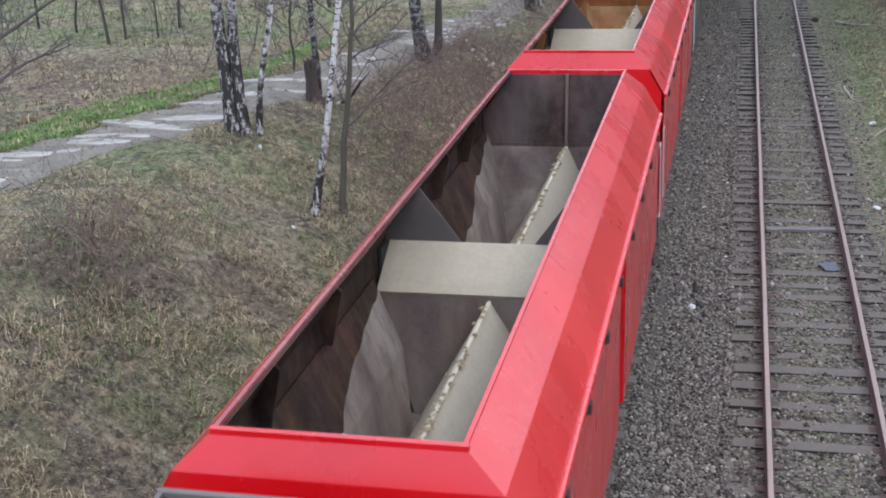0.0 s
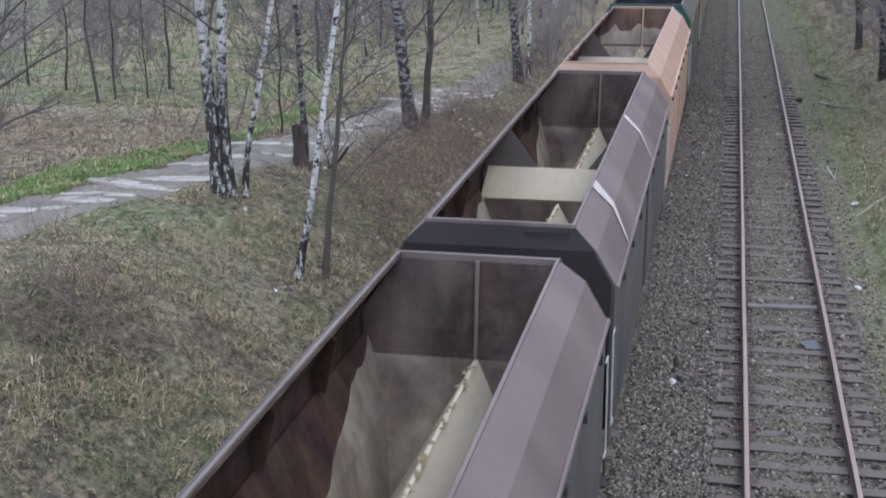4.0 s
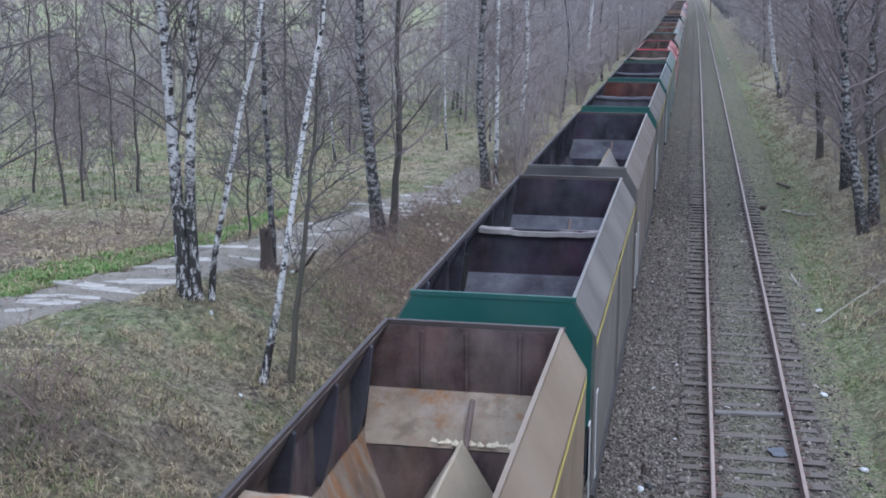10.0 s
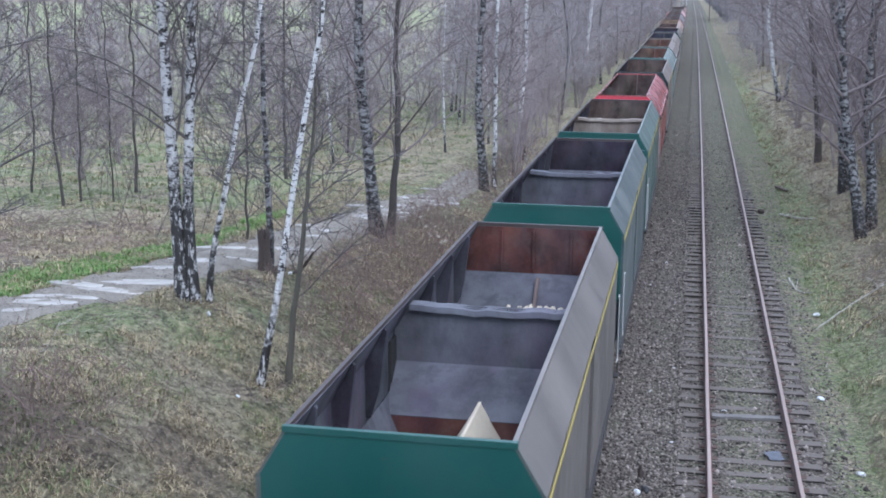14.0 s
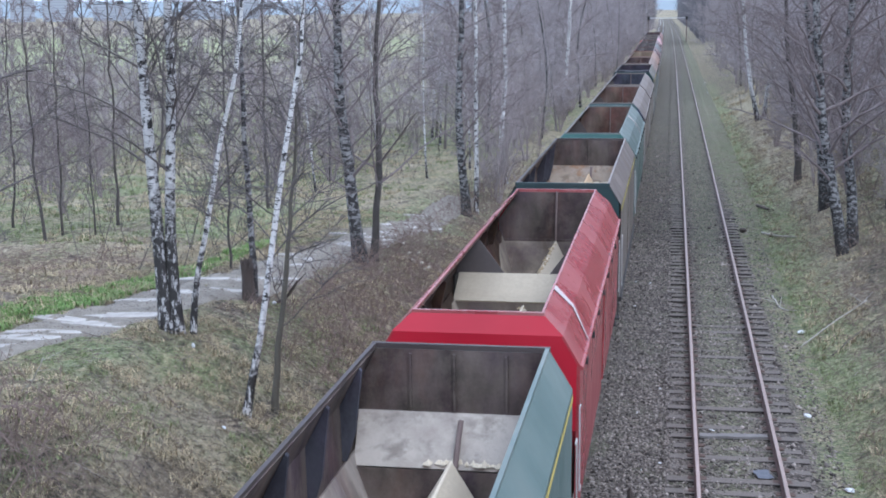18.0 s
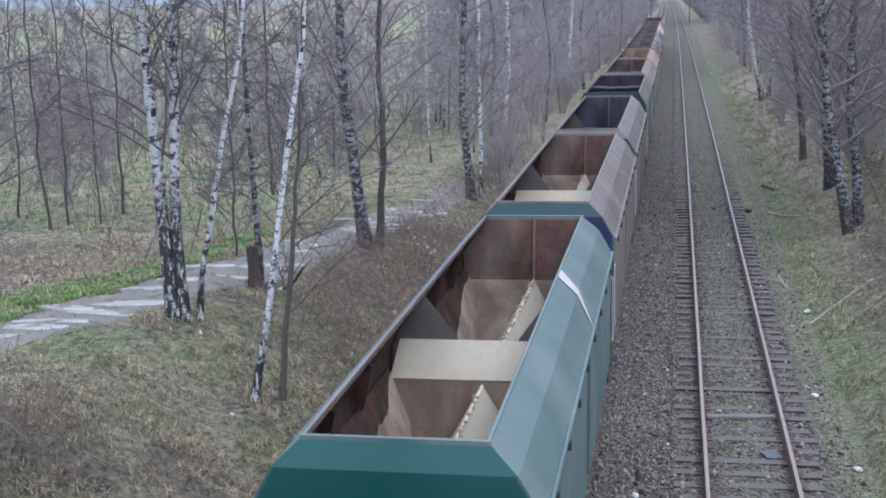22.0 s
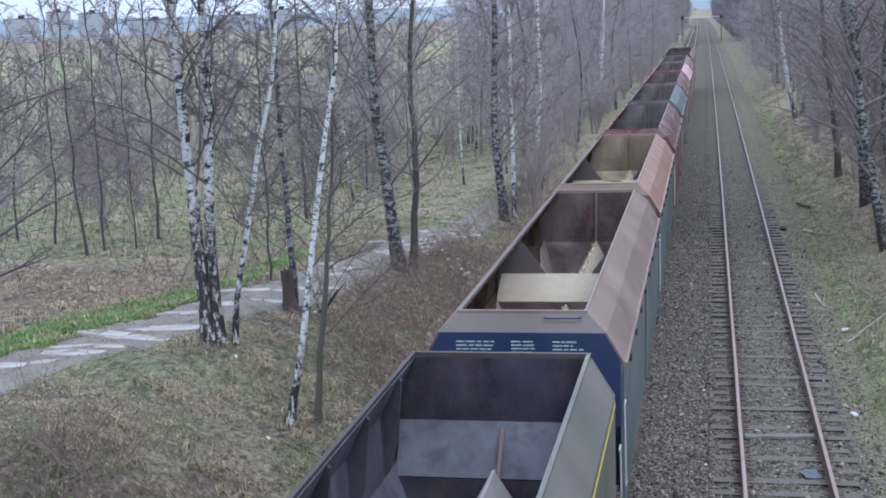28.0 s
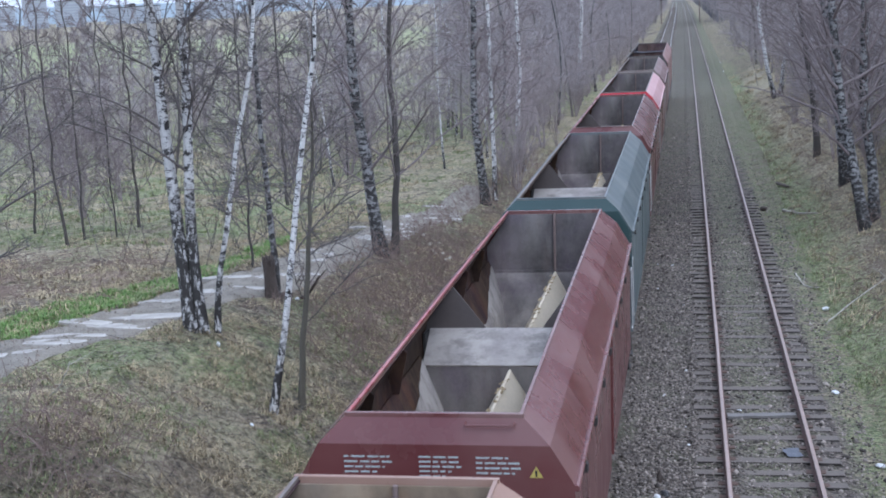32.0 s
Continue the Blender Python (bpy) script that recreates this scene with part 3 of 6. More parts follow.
def build_track(name, xc, label, first, count, swing=bend, head=M_RAILHEAD):
    t = tagged(new(name), label, "railway track", kind="structure")
    for s in (-0.75, 0.75):
        rail(xc + s, t, swing=swing, head=head)
    kinds = [sleeper_mesh(40 + i) for i in range(7)]
    fast = mesh_from("chair", *box(-0.17, 0.17, -0.075, 0.075, -0.182, -0.165, 0.02))
    r = random.Random(int(xc * 10) + 77)
    y, i = first, 0
    rest_v, rest_f = [], []
    while y < 560:
        m = pose(xc + swing(y) + r.uniform(-0.05, 0.05), y + r.uniform(-0.03, 0.03), r.uniform(-0.032, 0.004), 0, 0, r.uniform(-1.8, 1.8))
        if i < count:
            s = solid("sleeper", kinds[r.randrange(7)], M_SLEEPER, t)
            s.matrix_basis = m
            if i < 60:
                for q in (-0.75, 0.75):
                    c = solid("rail_chair", fast, M_STEEL_RUST, t)
                    c.matrix_basis = pose(xc + q + swing(y), y, 0)
        else:
            me = kinds[r.randrange(7)]
            k = len(rest_v)
            rest_v += [tuple(m @ q.co) for q in me.vertices]
            rest_f += [tuple(k + a for a in p.vertices) for p in me.polygons]
        y += 0.6
        i += 1
    if rest_v:
        tagged(solid("far_sleepers", mesh_from("far_sleepers", rest_v, rest_f), M_SLEEPER, t), kind="stuff")
    return t


def build_stones():
    """Loose ballast stones that stand out one by one near the bridge."""
    r = np.random.default_rng(5)
    n = 44000
    x = np.concatenate([r.uniform(-1.35, 0.05, n // 2), r.uniform(-0.1, 3.3, n // 2)])
    y = 13 + 75 * r.random(n) ** 2.1
    y = np.where(r.random(n) < np.clip((y - 46) / 40, 0, 1) ** 0.7, 13 + 34 * r.random(n), y)
    s = r.uniform(0.014, 0.040, n) * (1 + (r.random(n) > 0.97))
    base = np.array([(1, 0, 0), (-1, 0, 0), (0, 1, 0), (0, -1, 0), (0, 0, 0.8), (0, 0, -0.8)])
    tri = np.array([(0, 2, 4), (2, 1, 4), (1, 3, 4), (3, 0, 4), (2, 0, 5), (1, 2, 5), (3, 1, 5), (0, 3, 5)])
    a = r.uniform(0, 6.28, n)
    zb = np.array([bed(float(q), float(w)) for q, w in zip(x, y)]) + 0.004
    p = np.repeat(base[None], n, 0) * r.uniform(0.6, 1.35, (n, 6, 1)) * s[:, None, None]
    ca, sa = np.cos(a)[:, None], np.sin(a)[:, None]
    px, py = p[:, :, 0] * ca - p[:, :, 1] * sa, p[:, :, 0] * sa + p[:, :, 1] * ca
    v = np.stack([px + (x - 7e-6 * y**2)[:, None], py + y[:, None], p[:, :, 2] + zb[:, None]], -1)
    f = (np.arange(n)[:, None, None] * 6 + tri[None]).reshape(-1, 3)
    ob = solid("ballast_stones", fast_mesh("ballast_stones", v.reshape(-1, 3), f), M_STONE_MIX)
    tagged(ob, "loose grey and brown ballast stones on the bed", "gravel", kind="stuff")


def mat_island(name, dark, light):
    m, n, l, b = material(name, 0.9)
    geo = n.new("ShaderNodeNewGeometry")
    c = ramp(n, l, geo.outputs["Random Per Island"], [(0.0, dark), (0.55, tuple(0.6 * a + 0.4 * q for a, q in zip(dark, light))), (0.9, tuple(0.35 * a + 0.65 * q for a, q in zip(dark, light))), (1.0, light)])
    l.new(c.outputs[0], b.inputs["Base Color"])
    return m


M_STONE_MIX = mat_island("mixed_ballast_stones", (0.024, 0.018, 0.014), (0.40, 0.345, 0.295))
M_STEEL_RUST = mat_plain("rusty_fastening", (0.10, 0.062, 0.046), 0.8, 0.1, 0.3, 8, 0.2)
build_ground()
build_ballast()
TRACK_A, TRACK_B = -2.65, 1.32
build_track("track_1", TRACK_B, "rusty disused track on weathered wooden sleepers in grassy ballast", 11.0, 300)
build_track("track_2", TRACK_A, "running track that carries the train", 11.0, 0, drift, M_RAILSHINE)
build_stones()

# ---------------------------------------------------------------- the train
DUST = (0.50, 0.42, 0.31)
PAINTS = {
    "red": (0.700, 0.006, 0.012), "pinkred": (0.33, 0.032, 0.042), "darkred": (0.120, 0.020, 0.023), "mauve": (0.122, 0.086, 0.085),
    "brown": (0.19, 0.122, 0.098), "crimson": (0.44, 0.006, 0.022), "salmon": (0.50, 0.305, 0.205), "orange": (0.30, 0.165, 0.115), "charcoal": (0.024, 0.021, 0.023),
    "green": (0.008, 0.082, 0.068), "tan": (0.203, 0.144, 0.090), "greygreen": (0.085, 0.089, 0.075), "teal": (0.072, 0.136, 0.128),
    "grey": (0.119, 0.109, 0.102), "blue": (0.014, 0.028, 0.082), "darkteal": (0.019, 0.054, 0.054), "bluegrey": (0.070, 0.103, 0.110), "slate": (0.053, 0.053, 0.057),
    "rimrust": (0.044, 0.032, 0.030), "taupe": (0.148, 0.120, 0.104), "palepink": (0.62, 0.36, 0.37), "rosy": (0.17, 0.085, 0.085), "rosewood": (0.26, 0.12, 0.11),
}
paint_cache = {}


def paint(key, dusty=0.22):
    k = (key, dusty)
    if k not in paint_cache:
        if key in ("red", "crimson", "green", "blue", "charcoal", "darkteal", "rimrust"):
            dusty *= 0.06 if key in ("red", "crimson") else 0.2
        paint_cache[k] = mat_paint("wagon_paint_" + key, PAINTS[key], dusty=dusty, rust=0.06 if key != "red" else 0.0, rough=0.26 if "red" in key else 0.62 if key == "charcoal" else 0.45, gloss=0.6 if key == "red" else 0.2 if key == "charcoal" else 0.45)
        if key == "red":
            p = paint_cache[k].node_tree.nodes["Principled BSDF"]
            p.inputs["Coat Weight"].default_value, p.inputs["Coat Roughness"].default_value = 0.6, 0.22
    return paint_cache[k]


DUSTS = {"dark": (0.25, 0.255, 0.28), "scale": (0.40, 0.355, 0.31), "grey": (0.46, 0.42, 0.38), "redbrown": (0.46, 0.38, 0.28), "rust": (0.46, 0.33, 0.165), "plum": (0.42, 0.355, 0.30), "beige": (0.52, 0.43, 0.30), "slate": (0.205, 0.208, 0.23), "umber": (0.44, 0.375, 0.29), "dark_brown": (0.30, 0.20, 0.12), "navy": (0.19, 0.20, 0.23), "ochre": (0.43, 0.36, 0.275), "oxblood": (0.30, 0.24, 0.22), "chalk": (0.56, 0.50, 0.42), "blackened": (0.16, 0.16, 0.19)}
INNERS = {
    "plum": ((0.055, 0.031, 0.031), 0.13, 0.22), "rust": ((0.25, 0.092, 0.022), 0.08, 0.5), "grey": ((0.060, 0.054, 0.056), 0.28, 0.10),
    "dark": ((0.024, 0.023, 0.030), 0.06, 0.03), "beige": ((0.095, 0.062, 0.042), 0.42, 0.30), "scale": ((0.066, 0.046, 0.042), 0.24, 0.9), "navy": ((0.034, 0.036, 0.046), 0.2, 0.02), "dark_brown": ((0.024, 0.014, 0.012), 0.03, 0.30), "slate": ((0.052, 0.051, 0.058), 0.34, 0.06), "umber": ((0.044, 0.029, 0.029), 0.13, 0.15), "redbrown": ((0.088, 0.038, 0.032), 0.19, 0.15),
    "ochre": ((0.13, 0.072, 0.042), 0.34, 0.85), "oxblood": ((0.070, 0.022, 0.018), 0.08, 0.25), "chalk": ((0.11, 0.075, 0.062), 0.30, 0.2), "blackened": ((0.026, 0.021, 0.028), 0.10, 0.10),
}
inner_cache = {}


def inner(key, extra=0.0):
    k = (key, extra)
    if k not in inner_cache:
        c, a, rs = INNERS[key]
        inner_cache[k] = mat_inner("wagon_inside_" + key, c, DUSTS.get(key, DUST), min(1.0, a + extra), rs)
    return inner_cache[k]


def lumps(path, spread_, n, seed, size=0.05):
    """Clods of caked grit along a line."""
    r = random.Random(seed)
    out = []
    for _ in range(n):
        u = r.random() * (len(path) - 1)
        i = int(u)
        p = Vector(path[i]).lerp(Vector(path[i + 1]), u - i) + Vector((r.uniform(-1, 1) * spread_, r.uniform(-0.05, 0.05), 0))
        s = size * r.uniform(0.5, 1.5)
        v = [(p.x + s * r.uniform(0.6, 1.3) * a, p.y + s * r.uniform(0.6, 1.3) * b, p.z + s * r.uniform(0.5, 0.9) * c) for a, b, c in ((1, 0, 0), (0.3, 0.9, 0), (-0.8, 0.5, 0), (-0.7, -0.7, 0), (0.4, -0.9, 0), (0, 0, 1), (0, 0, -0.6))]
        f = [(0, 1, 5), (1, 2, 5), (2, 3, 5), (3, 4, 5), (4, 0, 5), (1, 0, 6), (2, 1, 6), (3, 2, 6), (4, 3, 6), (0, 4, 6)]
        out.append((v, f))
    return out


def stuff_part(name, shapes, mat, parent, label=""):
    return tagged(part(name, shapes, mat, parent, label), kind="stuff")


def running_gear(w, half):
    """Underframe, buffers, couplings and bogies."""
    part("underframe", [box(-1.15, 1.15, -half - 0.05, half + 0.05, 0.98, 1.16), box(-1.3, 1.3, -half - 0.12, -half + 0.1, 0.9, 1.2), box(-1.3, 1.3, half - 0.1, half + 0.12, 0.9, 1.2)], M_STEEL_DARK, w)
    for s in (-1, 1):
        for x in (-0.875, 0.875):
            b = part("buffer", [rod((x, s * (half + 0.1), 1.06), (x, s * (half + 0.5), 1.06), 0.09, 10), rod((x, s * (half + 0.5), 1.06), (x, s * (half + 0.56), 1.06), 0.22, 14)], M_STEEL_DARK, w)
        part("coupling", [rod((0, s * (half + 0.1), 1.02), (0, s * (half + 0.62), 0.98), 0.04, 6), box(-0.1, 0.1, s * (half + 0.35) - 0.08, s * (half + 0.35) + 0.08, 0.86, 1.06)], M_STEEL_DARK, w)
        yb = s * (half - 1.9)
        bogie = part("bogie", [box(-1.06, -0.9, yb - 1.3, yb + 1.3, 0.42, 0.72, 0.05), box(0.9, 1.06, yb - 1.3, yb + 1.3, 0.42, 0.72, 0.05), box(-1.0, 1.0, yb - 0.25, yb + 0.25, 0.5, 0.98)], M_STEEL_DARK, w)
        for d in (-0.9, 0.9):
            part("wheelset", [rod((-0.815, yb + d, 0.46), (-0.68, yb + d, 0.46), 0.46, 20), rod((0.68, yb + d, 0.46), (0.815, yb + d, 0.46), 0.46, 20), rod((-0.9, yb + d, 0.46), (0.9, yb + d, 0.46), 0.08, 10)], M_RAIL, bogie)


def strip(profile, y0, y1, thick, inward=False):
    """Plates that follow a profile of (x, z) points along the wagon; y0 and y1 may be lists, one value a point."""
    n = len(profile)
    a = y0 if isinstance(y0, list) else [y0] * n
    c = y1 if isinstance(y1, list) else [y1] * n
    flip = -1 if (profile[0][0] < 0) != inward else 1
    nrm = []
    for (xa, za), (xb, zb) in zip(profile, profile[1:]):
        d = math.hypot(xb - xa, zb - za)
        nrm.append((-(zb - za) / d * flip, (xb - xa) / d * flip))
    v = []
    for i, (x, z) in enumerate(profile):
        p, q = nrm[max(0, i - 1)], nrm[min(n - 2, i)]
        mx, mz = (p[0] + q[0]) / 2, (p[1] + q[1]) / 2
        v += [(x, a[i], z), (x, c[i], z), (x - mx * thick, c[i], z - mz * thick), (x - mx * thick, a[i], z - mz * thick)]
    f = [tuple(range(4)), tuple(range(4 * n - 1, 4 * n - 5, -1))]
    for i in range(n - 1):
        for k in range(4):
            j = (k + 1) % 4
            f.append((4 * i + j, 4 * i + k, 4 * i + 4 + k, 4 * i + 4 + j))
    if flip < 0:
        f = [q[::-1] for q in f]
    return [(v, f)]


def lettering(w, rows, y, facing, mat):
    """Lines of writing too small to read: thin bars on an end wall. Rows of x, z, width, height."""
    sh = []
    for x, z, wd, ht in rows:
        sh.append(plate([(x, y, z), (x + wd, y, z), (x + wd, y, z + ht), (x, y, z + ht)] if facing < 0 else [(x + wd, y, z), (x, y, z), (x, y, z + ht), (x + wd, y, z + ht)], 0.004))
    return stuff_part("lettering", sh, mat, w)


def bars(seed, x0, x1, z0, z1, lines):
    r = random.Random(seed)
    out = []
    dz = (z1 - z0) / lines
    for i in range(lines):
        x = x0
        end = x0 + (x1 - x0) * r.uniform(0.55, 1.0)
        while x < end - 0.02:
            wd = min(r.uniform(0.05, 0.16), end - x)
            out.append((x, z1 - (i + 0.8) * dz, wd, dz * 0.32))
            x += wd + r.uniform(0.015, 0.03)
    return out


def grab_rails(w, y, s):
    for x in (-1.47, 1.47):
        part("grab_rail", [rod((x, y, 2.75), (x, y + s * 0.22, 2.75), 0.012, 6), rod((x, y + s * 0.22, 2.75), (x, y + s * 0.22, 1.55), 0.012, 6), rod((x, y + s * 0.22, 1.55), (x, y, 1.55), 0.012, 6)], M_GALV, w)
    part("step", [box(1.1, 1.42, min(y, y + s * 0.3), max(y, y + s * 0.3), 0.70, 0.74), rod((1.15, y, 0.72), (1.15, y, 1.1), 0.015, 6), rod((1.38, y, 0.72), (1.38, y, 1.1), 0.015, 6)], M_STEEL_DARK, w)


def dust_ring(s, c0, c1, seed):
    """Outline of the dust on a chute plate, with a ragged upper edge."""
    r = random.Random(seed)
    n = 34
    a, b, k = r.uniform(0.34, 0.5), r.uniform(0.34, 0.5), r.uniform(0.75, 1.0)
    edge = []
    for i in range(n + 1):
        u = i / n
        rise = max(max(0.0, 1 - u / a) ** 0.8 * k, max(0.0, (u - 1 + b) / b) ** 0.8)
        z = 2.27 + 0.66 * rise + 0.16 * noise.noise(Vector((u * 6.5, seed * 1.7, s))) + r.uniform(-0.03, 0.03)
        edge.append((c0 + (c1 - c0) * u, min(2.99, max(2.21, z))))
    ring = [(c0, 2.19), (c1, 2.19)] + edge[::-1]
    q = [(s * (1.03 + (z - 2.18) * 0.363 - 0.014), y, z) for y, z in ring]
    return q if s < 0 else q[::-1]


def wagon_bevel(w, sp, L):
    """Hopper wagon with a two-fold sloping shoulder along each top edge."""
    h, out = L / 2, 0.14
    body, end, low = paint(sp["body"]), paint(sp["end"]), paint(sp.get("low", sp["end"]))
    wall, slope, low_in = inner(sp.get("wall", sp["inner"])), inner(sp["inner"], 0.62 if sp["inner"] == "rust" else 0.44), inner(sp["inner"], sp.get("low_dust", 0.17))
    # side lining defaults to a very dark brown
    flank = inner(sp["inner"] if sp["inner"] in ("rust", "slate", "navy") else sp.get("lining", "dark_brown"))
    prof = [(0.92, 4.0), (1.22, 3.72), (1.46, 3.30)]
    for s in (-1, 1):
        p = [(s * x, z) for x, z in prof]
        part("shoulder_panel", strip(p[:2], [-h, -h - out], [h, h + out], 0.03), body, w)
        part("shoulder_panel", strip(p[1:], -h - out, h + out, 0.03), body, w)
        low_side = [(s * 1.46, 3.30), (s * 1.43, 1.15)]
        gap = 0.32
        for a, c in ((-h - out, -gap), (gap, h + out)):
            part("side_panel", strip(low_side, a, c, 0.05), paint(sp.get("side", sp["body"])), w)
        part("side_recess", strip([(s * 1.36, 3.26), (s * 1.34, 1.2)], -gap, gap, 0.04), M_STEEL_DARK, w)
        part("side_rail", [rod((s * 1.475, -h - out, 3.27), (s * 1.475, h + out, 3.27), 0.035, 8)], body, w)
        for y in np.arange(-h + 1, h, 1.55):
            part("hatch_bolt", [box(min(s * 1.455, s * 1.50), max(s * 1.455, s * 1.50), y - 0.05, y + 0.05, 3.02, 3.12)], M_STEEL_DARK, w)
        # inner lining of the side
        ip = [(s * 0.88, 3.97), (s * 1.17, 3.69), (s * 1.38, 3.28), (s * 1.33, 1.3)]
        part("inner_wall", strip(ip, -h + 0.03, h - 0.03, 0.02, True), flank if sp["inner"] in ("slate", "navy") else inner(sp.get("lining", "dark_brown")), w)
        # sloping chute plates with pointed tops between the side ribs
        for c0, c1 in () if sp.get("plain") else ((-h + 0.05, -0.66), (0.66, h - 0.05)):
            q = [(s * 1.03, c0, 2.18), (s * 1.03, c1, 2.18), (s * 1.335, c1, 3.02), (s * 1.335, c0, 3.02)]
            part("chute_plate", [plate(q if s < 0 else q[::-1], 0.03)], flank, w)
            q = [(s * 0.88, c0 + 0.3, 1.32), (s * 0.88, c1 - 0.3, 1.32), (s * 1.03, c1, 2.175), (s * 1.03, c0, 2.175)]
            part("lower_chute_plate", [plate(q if s < 0 else q[::-1], 0.03)], slope, w)
            # caked dust lies high in the corners of the bay and low along its middle
            part("dust_sheet", [plate(dust_ring(s, c0 + 0.02, c1 - 0.02, sp["seed"] + int(c0 * 10)), 0.008)], slope, w)
            # upright stiffeners of the side above the chute
            for k in (1, 2):
                yr = c0 + (c1 - c0) * k / 3
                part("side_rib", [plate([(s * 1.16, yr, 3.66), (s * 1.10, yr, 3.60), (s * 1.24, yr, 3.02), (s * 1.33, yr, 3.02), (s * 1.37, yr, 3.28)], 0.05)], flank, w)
        part("rim", [plate([(s * 0.90, -h, 4.012), (s * 0.935, -h, 4.012), (s * 0.935, h, 4.012), (s * 0.90, h, 4.012)] if s > 0 else [(s * 0.935, -h, 4.012), (s * 0.90, -h, 4.012), (s * 0.90, h, 4.012), (s * 0.935, h, 4.012)], 0.07)], paint(sp.get("rim", sp["body"] if s > 0 else ("pinkred" if "red" in sp["body"] else "darkred" if "tide" in sp else "taupe")), 0.4), w)
        # wing plate from the side down to the cross saddle
        q = [(s * 1.30, 0.0, 3.58), (s * 0.93, 0.0, 3.94), (s * 0.42, 0.0, 3.25), (s * 1.36, 0.0, 3.25)]
        part("wing_plate", [plate(q if s > 0 else q[::-1], 0.02)], M_WING, w)
        # ends
        e = [(-0.92, s * h, 4.0), (0.92, s * h, 4.0), (1.22, s * (h + out), 3.72), (-1.22, s * (h + out), 3.72)]
        part("end_slope", [plate(e[::-1] if s < 0 else e, 0.03)], end, w)
        e = [(-1.22, s * (h + out), 3.72), (1.22, s * (h + out), 3.72), (1.46, s * (h + out), 3.30), (1.43, s * (h + out), 2.35), (-1.43, s * (h + out), 2.35), (-1.46, s * (h + out), 3.30)]
        part("end_wall", [plate(e[::-1] if s < 0 else e, 0.04)], low, w)
        e = [(-1.43, s * (h + out), 2.35), (1.43, s * (h + out), 2.35), (1.40, s * (h - 0.55), 1.2), (-1.40, s * (h - 0.55), 1.2)]
        part("end_chute", [plate(e[::-1] if s < 0 else e, 0.04)], low, w)
        part("rim", [box(-0.95, 0.95, min(s * (h - 0.04), s * (h + 0.015)), max(s * (h - 0.04), s * (h + 0.015)), 3.94, 4.016, 0.01)], paint(sp.get("rim", sp["body"]), 0.5), w)
        iy = s * (h - 0.05)
        q = [(-0.90, iy, 3.95), (0.90, iy, 3.95), (1.36, iy, 3.30), (1.36, iy, 2.80), (-1.36, iy, 2.80), (-1.36, iy, 3.30)]
        part("inner_end_wall", [plate(q if s > 0 else q[::-1], 0.02)], wall, w)
        q = [(-1.36, iy - s * 0.01, 2.80), (1.36, iy - s * 0.01, 2.80), (1.1, iy - s * 0.75, 1.3), (-1.1, iy - s * 0.75, 1.3)]
        part("end_chute_plate", [plate(q if s > 0 else q[::-1], 0.02)], low_in, w)
        if not sp.get("plain"):
            # a ragged tide mark of dust along the foot of the end wall
            rr = random.Random(sp["seed"] + 40 + int(s))
            xs = [-1.33 + 2.66 * i / 22 for i in range(23)]
            off = 0.034 if "tide" in sp else 0.012
            edge = [(x, iy - s * off, 2.94 + sp.get("tide", 0.0) * (1.1 - 0.5 * abs(x)) + 0.10 * noise.noise(Vector((x * 1.3, sp["seed"], s))) + 0.5 * max(0.0, noise.noise(Vector((x * 3.4, sp["seed"] * 0.7, s + 5)))) + rr.uniform(-0.02, 0.06)) for x in xs]
            q = [(-1.33, iy - s * off, 2.80), (1.33, iy - s * off, 2.80)] + edge[::-1]
            part("dust_band", [plate(q if s > 0 else q[::-1], 0.006)], slope if "tide" in sp else M_SADDLE, w)
        part("ledge", [box(-1.36, 1.36, iy - s * 0.02 - 0.025, iy - s * 0.02 + 0.025, 2.77, 2.83)], wall, w)
        part("post", [rod((0.02, iy - s * 0.06, 3.97), (0.0, iy - s * 0.12, 2.82), 0.026, 8)], M_SADDLE if "tide" in sp else M_POST, w)
        # cross saddle
        q = [(-1.30, 0.0, 3.27), (1.30, 0.0, 3.27), (1.32, s * 0.62, 2.86), (-1.32, s * 0.62, 2.86)]
        part("cross_saddle", [plate(q if s > 0 else q[::-1], 0.03)], M_SADDLE if sp["inner"] in ("plum", "umber", "beige", "chalk", "rust", "redbrown") else inner(sp["inner"], 0.15 if sp.get("plain") else 0.6), w)
        q = [(-1.30, s * 0.60, 2.86), (1.30, s * 0.60, 2.86), (0.95, s * 0.60, 1.3), (-0.95, s * 0.60, 1.3)]
        part("cross_wall", [plate(q if s > 0 else q[::-1], 0.03)], low_in, w)
        # lengthways ridge, one in each bay
        a, c = sorted((s * 0.62, s * (h - 0.12)))
        for t in () if sp.get("plain") else (-1, 1):
            q = [(0, a, 2.80), (0, c, 2.80), (t * 0.86, c, 1.32), (t * 0.86, a, 1.32)]
            part("ridge_plate", [plate(q if t < 0 else q[::-1], 0.03)], M_DUSTRIDGE if sp.get("pale", 1) else inner(sp["inner"], 0.35), w)
        if sp.get("grit", 1):
            stuff_part("grit", lumps([(0, a + 0.1, 2.80), (0, c - 0.2, 2.80)], 0.05, 60, sp["seed"] + int(s), 0.032), M_GRAIN, w, "caked lumps of ochre grit")
    if sp.get("grit", 1) > 1:
        stuff_part("grit", lumps([(-0.5, 0.02, 3.26), (0.1, -0.05, 3.27), (0.12, -0.6, 2.88)], 0.09, 90, sp["seed"] + 9, 0.04), M_GRAIN, w, "caked lumps of ochre grit")
    part("hopper_floor", [box(-1.1, 1.1, -h + 0.5, h - 0.5, 1.22, 1.3)], slope, w)
    for s in (-1, 1):
        grab_rails(w, s * (h + out), s)
